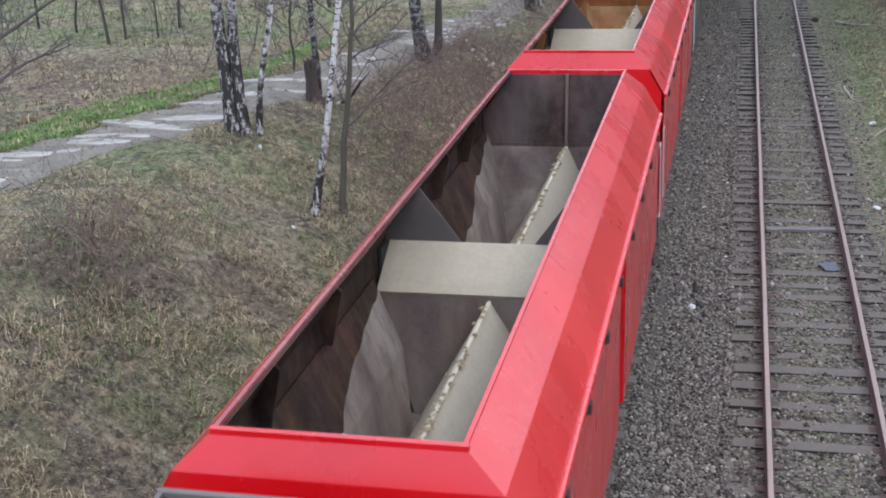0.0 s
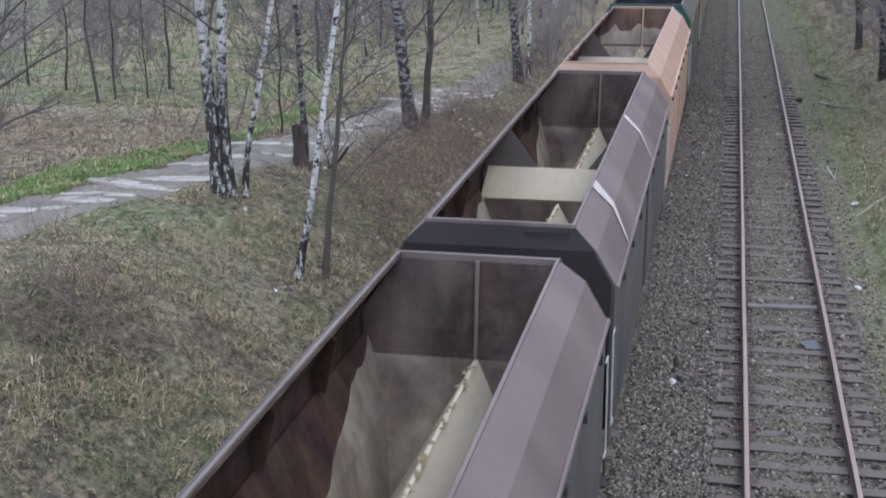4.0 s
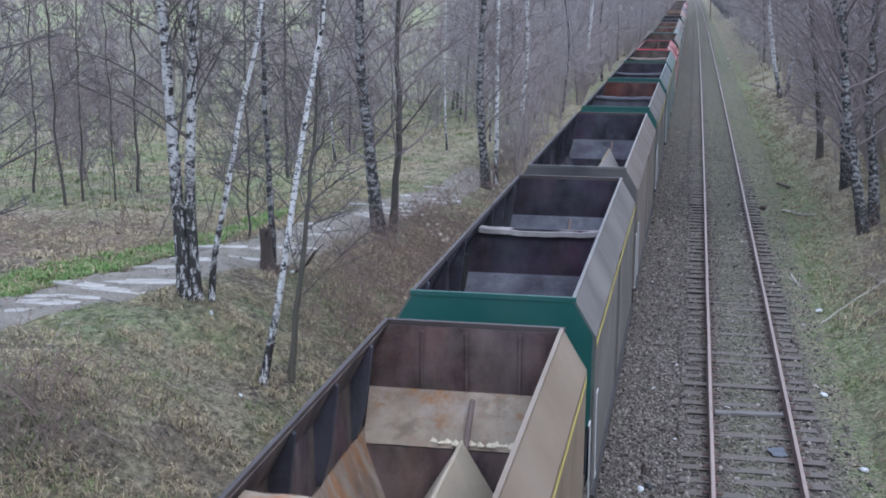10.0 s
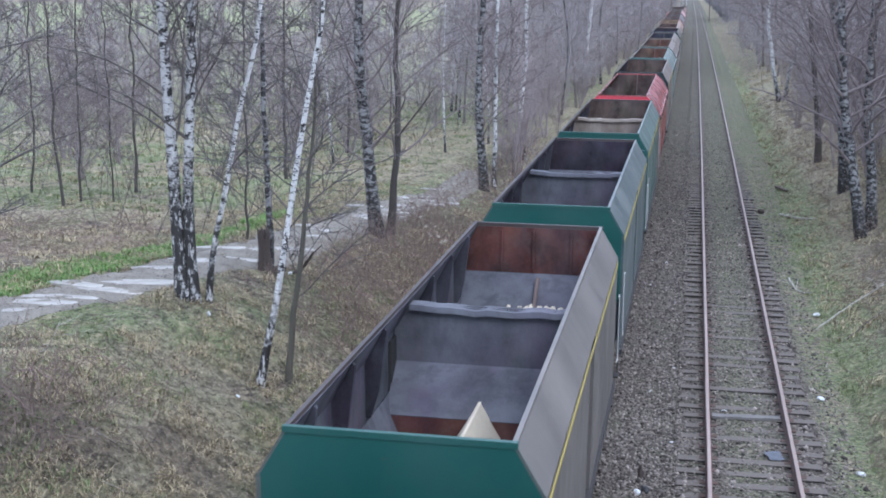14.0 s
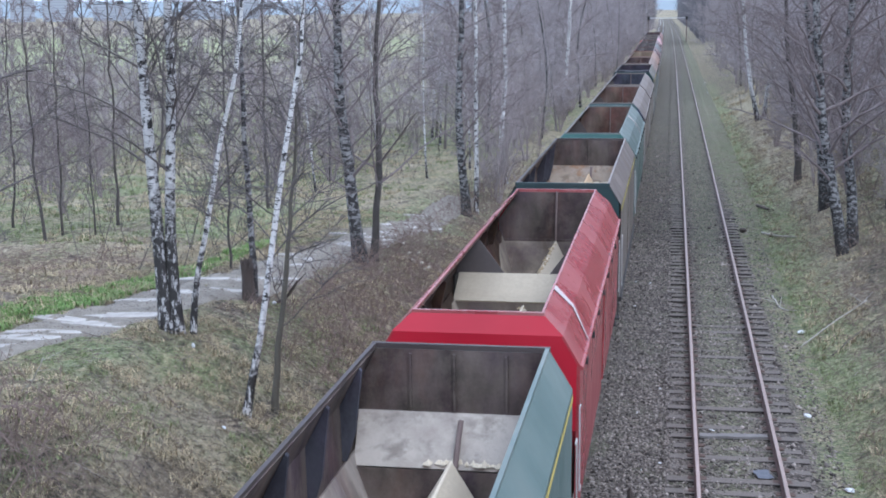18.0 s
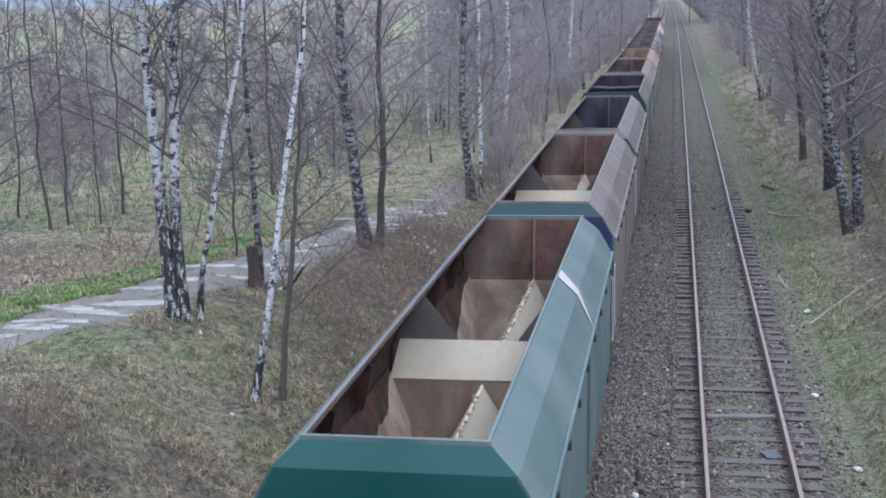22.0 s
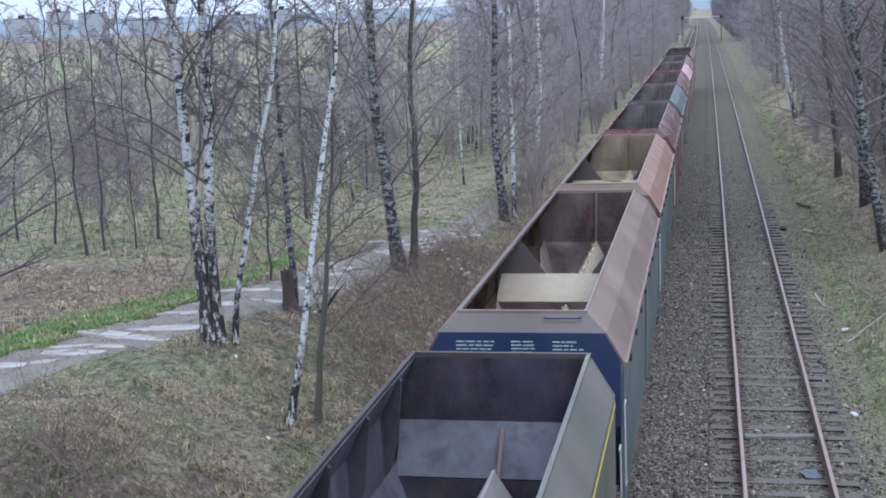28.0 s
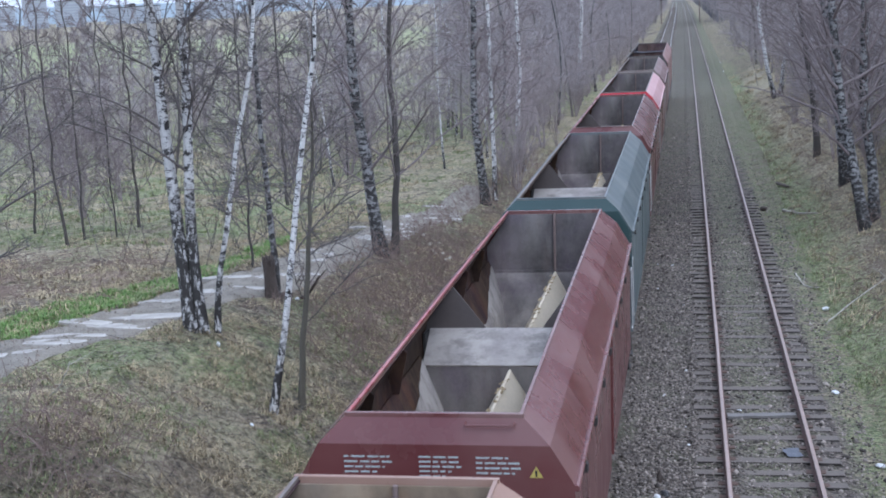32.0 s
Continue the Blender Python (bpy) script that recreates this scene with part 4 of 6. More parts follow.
    running_gear(w, h + 0.02)
    fy = -(h + out) - 0.003
    if sp.get("text"):
        lettering(w, bars(sp["seed"], -0.95, -0.3, 3.34, 3.62, 5) + bars(sp["seed"] + 1, -0.15, 0.3, 3.36, 3.62, 5) + bars(sp["seed"] + 2, 0.45, 0.95, 3.40, 3.62, 4), fy, -1, M_LETTER)
    if sp.get("warn"):
        part("warning_sign", [plate([(1.0, fy, 3.38), (1.14, fy, 3.38), (1.07, fy, 3.50)], 0.005)], M_YELLOW, w, "yellow triangular warning sign")
        part("warning_mark", [plate([(1.06, fy - 0.004, 3.39), (1.08, fy - 0.004, 3.39), (1.08, fy - 0.004, 3.46), (1.06, fy - 0.004, 3.46)], 0.003)], M_BLACK, w)
    if sp.get("handle"):
        part("end_handle", [rod((0.35, -h - 0.03, 3.93), (0.35, -h - 0.13, 3.93), 0.012, 5), rod((0.35, -h - 0.13, 3.93), (0.85, -h - 0.13, 3.93), 0.012, 5), rod((0.85, -h - 0.13, 3.93), (0.85, -h - 0.03, 3.93), 0.012, 5)], low, w)
    # thin pale strips slanting down the right shoulder
    if sp.get("streak"):
        for yy, t in sp["streak"]:
            p = [(0.935, 4.0), (1.225, 3.735), (1.475, 3.31)]
            part("pale_streak", strip([(x, z + 0.005) for x, z in p], [yy, yy - 0.05, yy - 0.3], [yy + t, yy + t * 0.6 - 0.05, yy - 0.26], 0.004), M_STREAK, w, "pale streak across the paint")


def wagon_straight(w, sp, L):
    """Hopper wagon with one narrow shoulder and a wide open top."""
    h = L / 2
    body, end = paint(sp["body"]), paint(sp["end"])
    wall, side_slope, slope = inner(sp.get("wall", sp["inner"])), inner(sp["inner"], 0.12), inner(sp["inner"], {"slate": 0.18, "ochre": 0.28, "chalk": 0.40, "redbrown": 0.24}.get(sp["inner"], 0.42))
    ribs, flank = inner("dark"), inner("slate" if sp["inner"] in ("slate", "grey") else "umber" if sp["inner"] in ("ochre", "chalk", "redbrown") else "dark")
    for s in (-1, 1):
        part("shoulder_panel", strip([(s * 1.12, 4.0), (s * 1.43, 3.48)], -h, h, 0.03), body, w)
        for a, c in ((-h, -0.35), (0.35, h)):
            part("side_panel", strip([(s * 1.43, 3.48), (s * 1.41, 1.15)], a, c, 0.05), paint(sp.get("side", sp["body"])), w)
        part("side_recess", strip([(s * 1.33, 3.4), (s * 1.31, 1.2)], -0.35, 0.35, 0.04), M_STEEL_DARK, w)
        part("side_sill", [box(min(s * 1.36, s * 1.46), max(s * 1.36, s * 1.46), -h, h, 1.1, 1.2)], M_STEEL_DARK, w)
        if sp.get("stripe"):
            part("side_stripe", strip([(s * 1.438, 3.41), (s * 1.438, 3.33)], -h + 0.05, h - 0.05, 0.004), M_YELLOW, w, "faded yellow line along the side")
        part("rim", [plate([(s * 1.09, -h, 4.012), (s * 1.14, -h, 4.012), (s * 1.14, h, 4.012), (s * 1.09, h, 4.012)] if s > 0 else [(s * 1.14, -h, 4.012), (s * 1.09, -h, 4.012), (s * 1.09, h, 4.012), (s * 1.14, h, 4.012)], 0.07)], paint(sp["body"] if s > 0 else "rimrust", 0.4), w)
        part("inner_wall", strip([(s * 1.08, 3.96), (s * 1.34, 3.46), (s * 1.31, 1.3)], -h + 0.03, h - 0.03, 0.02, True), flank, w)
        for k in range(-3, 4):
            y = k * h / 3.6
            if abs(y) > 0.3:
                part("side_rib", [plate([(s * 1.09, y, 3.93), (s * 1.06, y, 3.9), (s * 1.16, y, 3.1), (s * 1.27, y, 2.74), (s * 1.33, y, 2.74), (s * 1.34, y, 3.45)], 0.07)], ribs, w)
        for c0, c1 in ((-h + 0.05, -0.1), (0.1, h - 0.05)):
            q = [(s * 0.72, c0 + 0.7, 1.33), (s * 0.72, c1 - 0.7, 1.33), (s * 1.30, c1, 2.70), (s * 1.30, c0, 2.70)]
            part("chute_plate", [plate(q if s < 0 else q[::-1], 0.03)], side_slope, w)
        e = [(-1.12, s * h, 4.0), (1.12, s * h, 4.0), (1.43, s * h, 3.48), (1.41, s * h, 2.2), (-1.41, s * h, 2.2), (-1.43, s * h, 3.48)]
        part("end_wall", [plate(e[::-1] if s < 0 else e, 0.04)], end, w)
        e = [(-1.41, s * h, 2.2), (1.41, s * h, 2.2), (1.38, s * (h - 0.7), 1.2), (-1.38, s * (h - 0.7), 1.2)]
        part("end_chute", [plate(e[::-1] if s < 0 else e, 0.04)], end, w)
        part("rim", [box(-1.15, 1.15, min(s * (h - 0.05), s * (h + 0.015)), max(s * (h - 0.05), s * (h + 0.015)), 3.95, 4.014, 0.01)], paint(sp["end"], 0.4) if s < 0 else paint("rimrust", 0.6), w)
        iy = s * (h - 0.06)
        q = [(-1.08, iy, 3.95), (1.08, iy, 3.95), (1.33, iy, 3.46), (1.33, iy, 3.12), (-1.33, iy, 3.12), (-1.33, iy, 3.46)]
        part("inner_end_wall", [plate(q if s > 0 else q[::-1], 0.02)], wall, w)
        q = [(-1.33, iy, 3.12), (1.33, iy, 3.12), (1.28, iy - s * 0.55, 2.55), (-1.28, iy - s * 0.55, 2.55)]
        part("end_chute_plate", [plate(q if s > 0 else q[::-1], 0.02)], slope, w)
        q = [(-1.28, iy - s * 0.57, 2.55), (1.28, iy - s * 0.57, 2.55), (1.0, iy - s * 0.8, 1.3), (-1.0, iy - s * 0.8, 1.3)]
        part("end_drop_plate", [plate(q if s > 0 else q[::-1], 0.02)], wall, w)
        if sp.get("flakes"):
            rr = random.Random(sp["seed"] + 50 + int(s))
            edge = []
            for i in range(23):
                x, u = -1.26 + 2.52 * i / 22, 0.45 + 0.35 * noise.noise(Vector((i * 0.21, sp["seed"], s))) + rr.uniform(-0.08, 0.08)
                edge.append((x, iy - s * (0.55 * u + 0.012), 3.12 - 0.57 * u + 0.012))
            q = [(-1.26, iy - s * 0.562, 2.562), (1.26, iy - s * 0.562, 2.562)] + edge[::-1]
            part("dust_band", [plate(q if s > 0 else q[::-1], 0.006)], inner(sp["inner"], 0.6), w)
        for x in (-0.62, -0.05, 0.62) if sp.get("flakes") else ():
            part("end_rib", [plate([(x, iy - s * 0.01, 3.9), (x, iy - s * 0.06, 3.9), (x, iy - s * 0.06, 3.15), (x, iy - s * 0.01, 3.15)], 0.03)], wall, w)
        part("post", [rod((0.05, iy - s * 0.25, 3.1), (0.03, iy - s * 0.75, 2.5), 0.035, 8)], M_POST, w)
        if sp.get("flakes"):
            stuff_part("lime_flakes", lumps([(-0.4, iy - s * 0.5, 2.62), (1.2, iy - s * 0.5, 2.62)], 0.06, 60, sp["seed"] + int(3 * s), 0.05), M_DUSTRIDGE, w, "pale flakes of lime along the slope")
        # middle partition
        if not sp.get("open"):
            q = [(-1.31, s * 0.03, 3.5), (-1.08, s * 0.03, 3.86), (1.08, s * 0.03, 3.86), (1.31, s * 0.03, 3.5), (1.31, s * 0.03, 3.05), (-1.31, s * 0.03, 3.05)]
            part("partition", [plate(q[::-1] if s > 0 else q, 0.02)], inner(sp["part"], 0.12) if "part" in sp else wall, w)
        q = [(-1.31, s * 0.05, 3.05), (1.31, s * 0.05, 3.05), (1.28, s * 0.75, 2.5), (-1.28, s * 0.75, 2.5)]
        part("cross_saddle", [plate(q if s > 0 else q[::-1], 0.03)], M_SAND if sp.get("sand") else slope, w)
        q = [(-1.28, s * 0.74, 2.5), (1.28, s * 0.74, 2.5), (1.0, s * 0.74, 1.3), (-1.0, s * 0.74, 1.3)]
        part("cross_wall", [plate(q if s > 0 else q[::-1], 0.03)], slope if sp["inner"] == "ochre" else wall, w)
        top = 2.75 if not sp.get("open") else 2.95
        a, c = sorted((s * 0.7, s * (h - 0.8)))
        for t in (-1, 1):
            q = [(0, a, top), (0, c, top), (t * 0.86, c, 1.32), (t * 0.86, a, 1.32)]
            part("ridge_plate", [plate(q if t < 0 else q[::-1], 0.03)], M_SAND if sp.get("sand") else M_SADDLE if sp["inner"] == "ochre" else M_DUSTRIDGE if sp.get("pale", 1) == 1 else M_GREYRIDGE, w)
        if sp.get("grit", 0):
            stuff_part("grit", lumps([(0, a + 0.1, top), (0, c - 0.2, top)], 0.05, 34, sp["seed"] + int(s), 0.035), M_GRAIN, w, "caked lumps of ochre grit")
    if not sp.get("open"):
        # a bent and dented capping along the partition
        rr, v, f = random.Random(sp["seed"] + 3), [], []
        for i in range(13):
            x = -1.09 + 2.18 * i / 12
            dz = (rr.uniform(-0.02, 0.012) - 0.03 * math.sin(i / 12 * 3.14)) * (0 if i in (0, 12) else 1)
            dy = rr.uniform(-0.012, 0.012)
            v += [(x, -0.14 + dy, 3.80 + dz), (x, -0.13 + dy, 3.88 + dz), (x, 0.13 + dy, 3.88 + dz), (x, 0.14 + dy, 3.80 + dz)]
        for i in range(12):
            f += [(4 * i + k, 4 * i + k + 1, 4 * i + 5 + k, 4 * i + 4 + k) for k in range(3)]
        f += [(0, 3, 2, 1), (48, 49, 50, 51)]
        part("partition_cap", [(v, f)], inner(sp.get("capdust", "slate"), 0.22), w)
    if sp.get("heap"):
        stuff_part("grit", lumps([(-0.22, 0, 3.86), (0.30, 0, 3.86)], 0.12, 150, sp["seed"] + 5, 0.045) + lumps([(-0.06, 0, 3.92), (0.16, 0, 3.92)], 0.08, 90, sp["seed"] + 6, 0.045) + lumps([(0.0, 0, 3.97), (0.08, 0, 3.97)], 0.04, 30, sp["seed"] + 8, 0.04), M_HEAP, w, "small heap of yellow grit on the partition")
    part("hopper_floor", [box(-1.1, 1.1, -h + 0.6, h - 0.6, 1.22, 1.3)], slope, w)
    for s in (-1, 1):
        grab_rails(w, s * h, s)
    running_gear(w, h + 0.02)
    fy = -h - 0.003
    if sp.get("text"):
        lettering(w, bars(sp["seed"], -0.5, -0.05, 3.45, 3.66, 6) + bars(sp["seed"] + 1, 0.12, 0.6, 3.45, 3.66, 7) + bars(sp["seed"] + 2, -1.3, -0.95, 3.40, 3.48, 2), fy, -1, M_LETTER)
        for x in (-0.85, 0.68):
            part("white_plate", [plate([(x, fy - 0.002, 3.39), (x + 0.26, fy - 0.002, 3.39), (x + 0.26, fy - 0.002, 3.53), (x, fy - 0.002, 3.53)], 0.005)], M_WHITE, w, "blank white plate on the end wall")
        for x, dx in ((-1.16, 0.03), (-0.88, -0.02)):
            part("paint_run", [plate([(x - 0.03, fy, 3.32), (x + 0.07, fy, 3.32), (x + 0.06 + dx, fy, 3.5), (x + 0.03 + dx, fy, 3.72), (x + dx, fy, 3.72), (x + dx - 0.01, fy, 3.5)], 0.004)], M_LETTER, w, "pale run of spilt paint")
        stuff_part("data_panel", bars_panel(sp["seed"], 1.06, 3.16, fy), M_LETTER, w, "white data panel")
    if sp.get("panel"):
        stuff_part("data_panel", bars_panel(sp["seed"], 1.06, 3.16, fy), M_LETTER, w, "white data panel")


def bars_panel(seed, x, z, y):
    out = []
    for a, zz, wd, ht in bars(seed, x, x + 0.24, z, z + 0.36, 6):
        out.append(plate([(a, y, zz), (a + wd, y, zz), (a + wd, y, zz + ht), (a, y, zz + ht)], 0.004))
    for q in ((x - 0.02, z - 0.02, 0.28, 0.012), (x - 0.02, z + 0.37, 0.28, 0.012)):
        out.append(plate([(q[0], y, q[1]), (q[0] + q[2], y, q[1]), (q[0] + q[2], y, q[1] + q[3]), (q[0], y, q[1] + q[3])], 0.004))
    return out


M_WING = mat_plain("scoured_plate_steel", (0.105, 0.088, 0.082), 0.7, 0.1, 0.45, 1.6, 0.3)
M_POST = mat_plain("grimy_post_steel", (0.17, 0.125, 0.11), 0.8, 0, 0.35, 3, 0.2)
M_STREAK = mat_plain("pale_streak_colour", (0.48, 0.42, 0.40), 0.6, 0, 0.2, 5, 0)
# For each wagon: the ends of its rim along the train, its form, colours and marks.
TRAIN = [
    (-5.72, 6.73, "A", dict(body="red", end="red", rim="grey", inner="plum"), "bright red hopper wagon with sloping shoulders"),
    (7.59, 19.98, "A", dict(low_dust=0.34, body="red", end="red", inner="plum", grit=1), "bright red hopper wagon with beige dust inside"),
    (21.56, 34.06, "A", dict(low_dust=0.5, body="red", end="red", inner="rust", text=1, warn=1, grit=1), "bright red hopper wagon with a rust-brown inside"),
    (35.55, 47.98, "A", dict(side="slate", low_dust=0.34, body="mauve", end="charcoal", inner="umber", grit=2, handle=1), "mauve-brown hopper wagon with a charcoal end wall"),
    (49.44, 61.92, "A", dict(side="slate", body="mauve", end="charcoal", low="charcoal", inner="umber", handle=1, streak=[(-4.2, 0.4), (1.0, 0.3)]), "mauve-brown hopper wagon with whitish streaks"),
    (63.19, 75.37, "A", dict(low_dust=0.34, body="salmon", end="salmon", inner="chalk", wall="redbrown", lining="oxblood", tide=0.36), "faded salmon-red hopper wagon full of pale dust"),
    (76.1, 86.88, "B", dict(pale=2, body="greygreen", end="green", inner="slate", wall="blackened", part="blackened", stripe=1, heap=1, cap="grey", rim="rimrust"), "grey-green hopper wagon with a heap of yellow grit"),
    (88.82, 99.82, "B", dict(capdust="ochre", body="tan", end="green", inner="ochre", wall="plum", part="ochre", flakes=1, text=1, stripe=1, cap="tan", rim="rimrust"), "tan hopper wagon with a green lettered end wall"),
    (101.35, 112.34, "B", dict(capdust="grey", wall="blackened", body="grey", end="green", inner="dark", stripe=1, cap="grey", rim="rimrust"), "dusty grey hopper wagon with a green end wall"),
    (113.93, 126.43, "B", dict(body="taupe", end="slate", inner="dark", open=1, grit=1, pale=2, rim="rimrust"), "taupe hopper wagon with a long pale ridge inside"),
    (128.5, 139.55, "B", dict(flakes=1, wall="oxblood", body="grey", end="green", inner="slate", part="slate", stripe=1, cap="grey", rim="rimrust"), "grey hopper wagon with a green end and red-brown inside"),
    (141.6, 152.65, "B", dict(part="slate", wall="blackened", body="bluegrey", end="green", inner="dark", stripe=1, cap="grey", rim="rimrust"), "blue-grey hopper wagon with a green end wall"),
    (154.15, 165.14, "B", dict(capdust="chalk", part="chalk", body="teal", end="green", inner="chalk", wall="umber", flakes=1, stripe=1, panel=1, cap="grey", rim="rimrust"), "pale teal hopper wagon with white dust inside"),
    (166.98, 179.41, "A", dict(low_dust=0.34, body="pinkred", end="crimson", inner="umber", streak=[(-4.6, 0.28)]), "faded red hopper wagon with a bright red end"),
    (180.52, 191.41, "B", dict(body="taupe", end="darkteal", inner="ochre", wall="umber", flakes=1, open=1, sand=1, grit=0, stripe=1, cap="tan", rim="rimrust"), "taupe hopper wagon with a dark teal end wall"),
    (193.17, 205.62, "A", dict(low_dust=0.34, body="teal", end="green", inner="redbrown", streak=[(1.0, 0.5)]), "pale teal hopper wagon with sloping shoulders"),
    (207.28, 219.73, "A", dict(low_dust=0.34, body="taupe", end="darkteal", low="blue", inner="redbrown"), "taupe hopper wagon with a dark teal end wall"),
    (220.98, 233.38, "A", dict(body="taupe", end="taupe", low="blue", inner="navy", plain=1, grit=0, pale=0), "taupe hopper wagon with a blue lower end wall"),
    (234.82, 245.73, "B", dict(body="greygreen", end="darkteal", inner="slate", wall="blackened", pale=2, stripe=1, cap="taupe", rim="rimrust"), "grey-green hopper wagon with a yellow side line"),
    (248.02, 260.48, "A", dict(side="bluegrey", body="brown", end="taupe", low="blue", inner="plum", text=1, handle=1), "brown hopper wagon with a dark blue lettered end"),
    (261.63, 274.09, "A", dict(side="bluegrey", low_dust=0.34, body="orange", end="tan", low="mauve", inner="beige", grit=2), "orange-brown hopper wagon full of beige dust"),
    (275.87, 288.36, "A", dict(body="darkred", end="darkred", inner="grey", text=1, warn=1, handle=1), "dark red hopper wagon with a lettered end wall"),
    (289.91, 302.36, "A", dict(body="bluegrey", end="darkteal", inner="grey"), "blue-grey hopper wagon with sloping shoulders"),
    (303.91, 316.36, "A", dict(body="darkred", end="darkred", inner="grey"), "dark red hopper wagon with sloping shoulders"),
    (317.91, 330.36, "A", dict(body="palepink", end="crimson", side="darkred", rim="taupe", inner="grey"), "hopper wagon with a pale pink shoulder and red end"),
    (332.2, 344.6, "A", dict(body="rosy", end="taupe", rim="taupe", inner="grey"), "dusty rose-brown hopper wagon with a grey inside"),
    (346.3, 365.5, "B", dict(body="rosewood", end="slate", inner="redbrown", wall="plum", cap="grey", rim="rimrust"), "long rose-brown hopper wagon at the end of the train"),
]
WAGONS = []


def build_train():
    for i, (y0, y1, form, sp, label) in enumerate(TRAIN):
        w = tagged(new("hopper_wagon"), label, "railway wagon", "wagons of the train")
        sp["seed"] = 100 + 7 * i
        (wagon_bevel if form == "A" else wagon_straight)(w, sp, y1 - y0)
        WAGONS.append((w, (y0 + y1) / 2, 0.05 if form == "B" else 0.0))


def run(t):
    """How far the train has rolled towards the bridge after t seconds."""
    u = t / 32
    return 277.524 * u - 22.45 * u**2 - 3.444 * u**3 + 11.83 * u**4


build_train()

# ---------------------------------------------------------------- trees
def tubes(segs, sides):
    """Vertices and triangles of tapered sticks; rows of x0 y0 z0 x1 y1 z1 r0 r1."""
    s = np.asarray(segs, float)
    p, q, ra, rb = s[:, 0:3], s[:, 3:6], s[:, 6], s[:, 7]
    d = q - p
    d /= np.linalg.norm(d, axis=1, keepdims=True) + 1e-9
    ref = np.where(np.abs(d[:, 2:3]) > 0.9, np.array([[1.0, 0, 0]]), np.array([[0, 0, 1.0]]))
    u = np.cross(d, ref)
    u /= np.linalg.norm(u, axis=1, keepdims=True) + 1e-9
    w = np.cross(d, u)
    a = np.arange(sides) * math.tau / sides
    ring = u[:, None, :] * np.cos(a)[None, :, None] + w[:, None, :] * np.sin(a)[None, :, None]
    v = np.concatenate([p[:, None] + ring * ra[:, None, None], q[:, None] + ring * rb[:, None, None]], 1)
    i = np.arange(sides)
    j = (i + 1) % sides
    t = np.concatenate([np.stack([i, j, sides + j], 1), np.stack([i, sides + j, sides + i], 1)])
    f = (np.arange(len(s))[:, None, None] * 2 * sides + t[None]).reshape(-1, 3)
    return v.reshape(-1, 3), f


def merged(groups):
    vs, fs, k = [], [], 0
    for v, f in groups:
        vs.append(v)
        fs.append(f + k)
        k += len(v)
    return np.concatenate(vs), np.concatenate(fs)


def smooth_path(pts, n, r, wob):
    """n points along a bent line through pts, with a little wobble."""
    p = [Vector(q) for q in pts]
    ln = [0.0]
    for a, c in zip(p, p[1:]):
        ln.append(ln[-1] + (c - a).length)
    out = []
    for k in range(n):
        d = ln[-1] * k / (n - 1)
        i = max(j for j in range(len(p) - 1) if ln[j] <= d + 1e-9)
        u = (d - ln[i]) / max(1e-6, ln[i + 1] - ln[i])
        a, c = p[max(0, i - 1)], p[min(len(p) - 1, i + 2)]
        m0, m1 = (p[i + 1] - a) * 0.5, (c - p[i]) * 0.5
        h = p[i] * (2 * u**3 - 3 * u**2 + 1) + m0 * (u**3 - 2 * u**2 + u) + p[i + 1] * (3 * u**2 - 2 * u**3) + m1 * (u**3 - u**2)
        out.append(h + Vector((r.uniform(-wob, wob), r.uniform(-wob, wob), 0)) * min(1, k))
    return out


def trunk_mesh(path, r0, r1, r, sides=10):
    v, f = [], []
    n = len(path)
    for k, p in enumerate(path):
        u = k / (n - 1)
        rad = r0 + (r1 - r0) * u
        if k == 0:
            rad *= 1.45
        elif k == 1:
            rad *= 1.1
        for i in range(sides):
            a = i * math.tau / sides
            q = rad * (1 + r.uniform(-0.07, 0.07))
            v.append((p.x + math.cos(a) * q, p.y + math.sin(a) * q, p.z - (0.25 if k == 0 else 0)))
    for k in range(n - 1):
        for i in range(sides):
            j = (i + 1) % sides
            f.append((k * sides + i, k * sides + j, (k + 1) * sides + j, (k + 1) * sides + i))
    f.append(tuple(range((n - 1) * sides, n * sides)))
    return mesh_from("trunk", v, f, True)


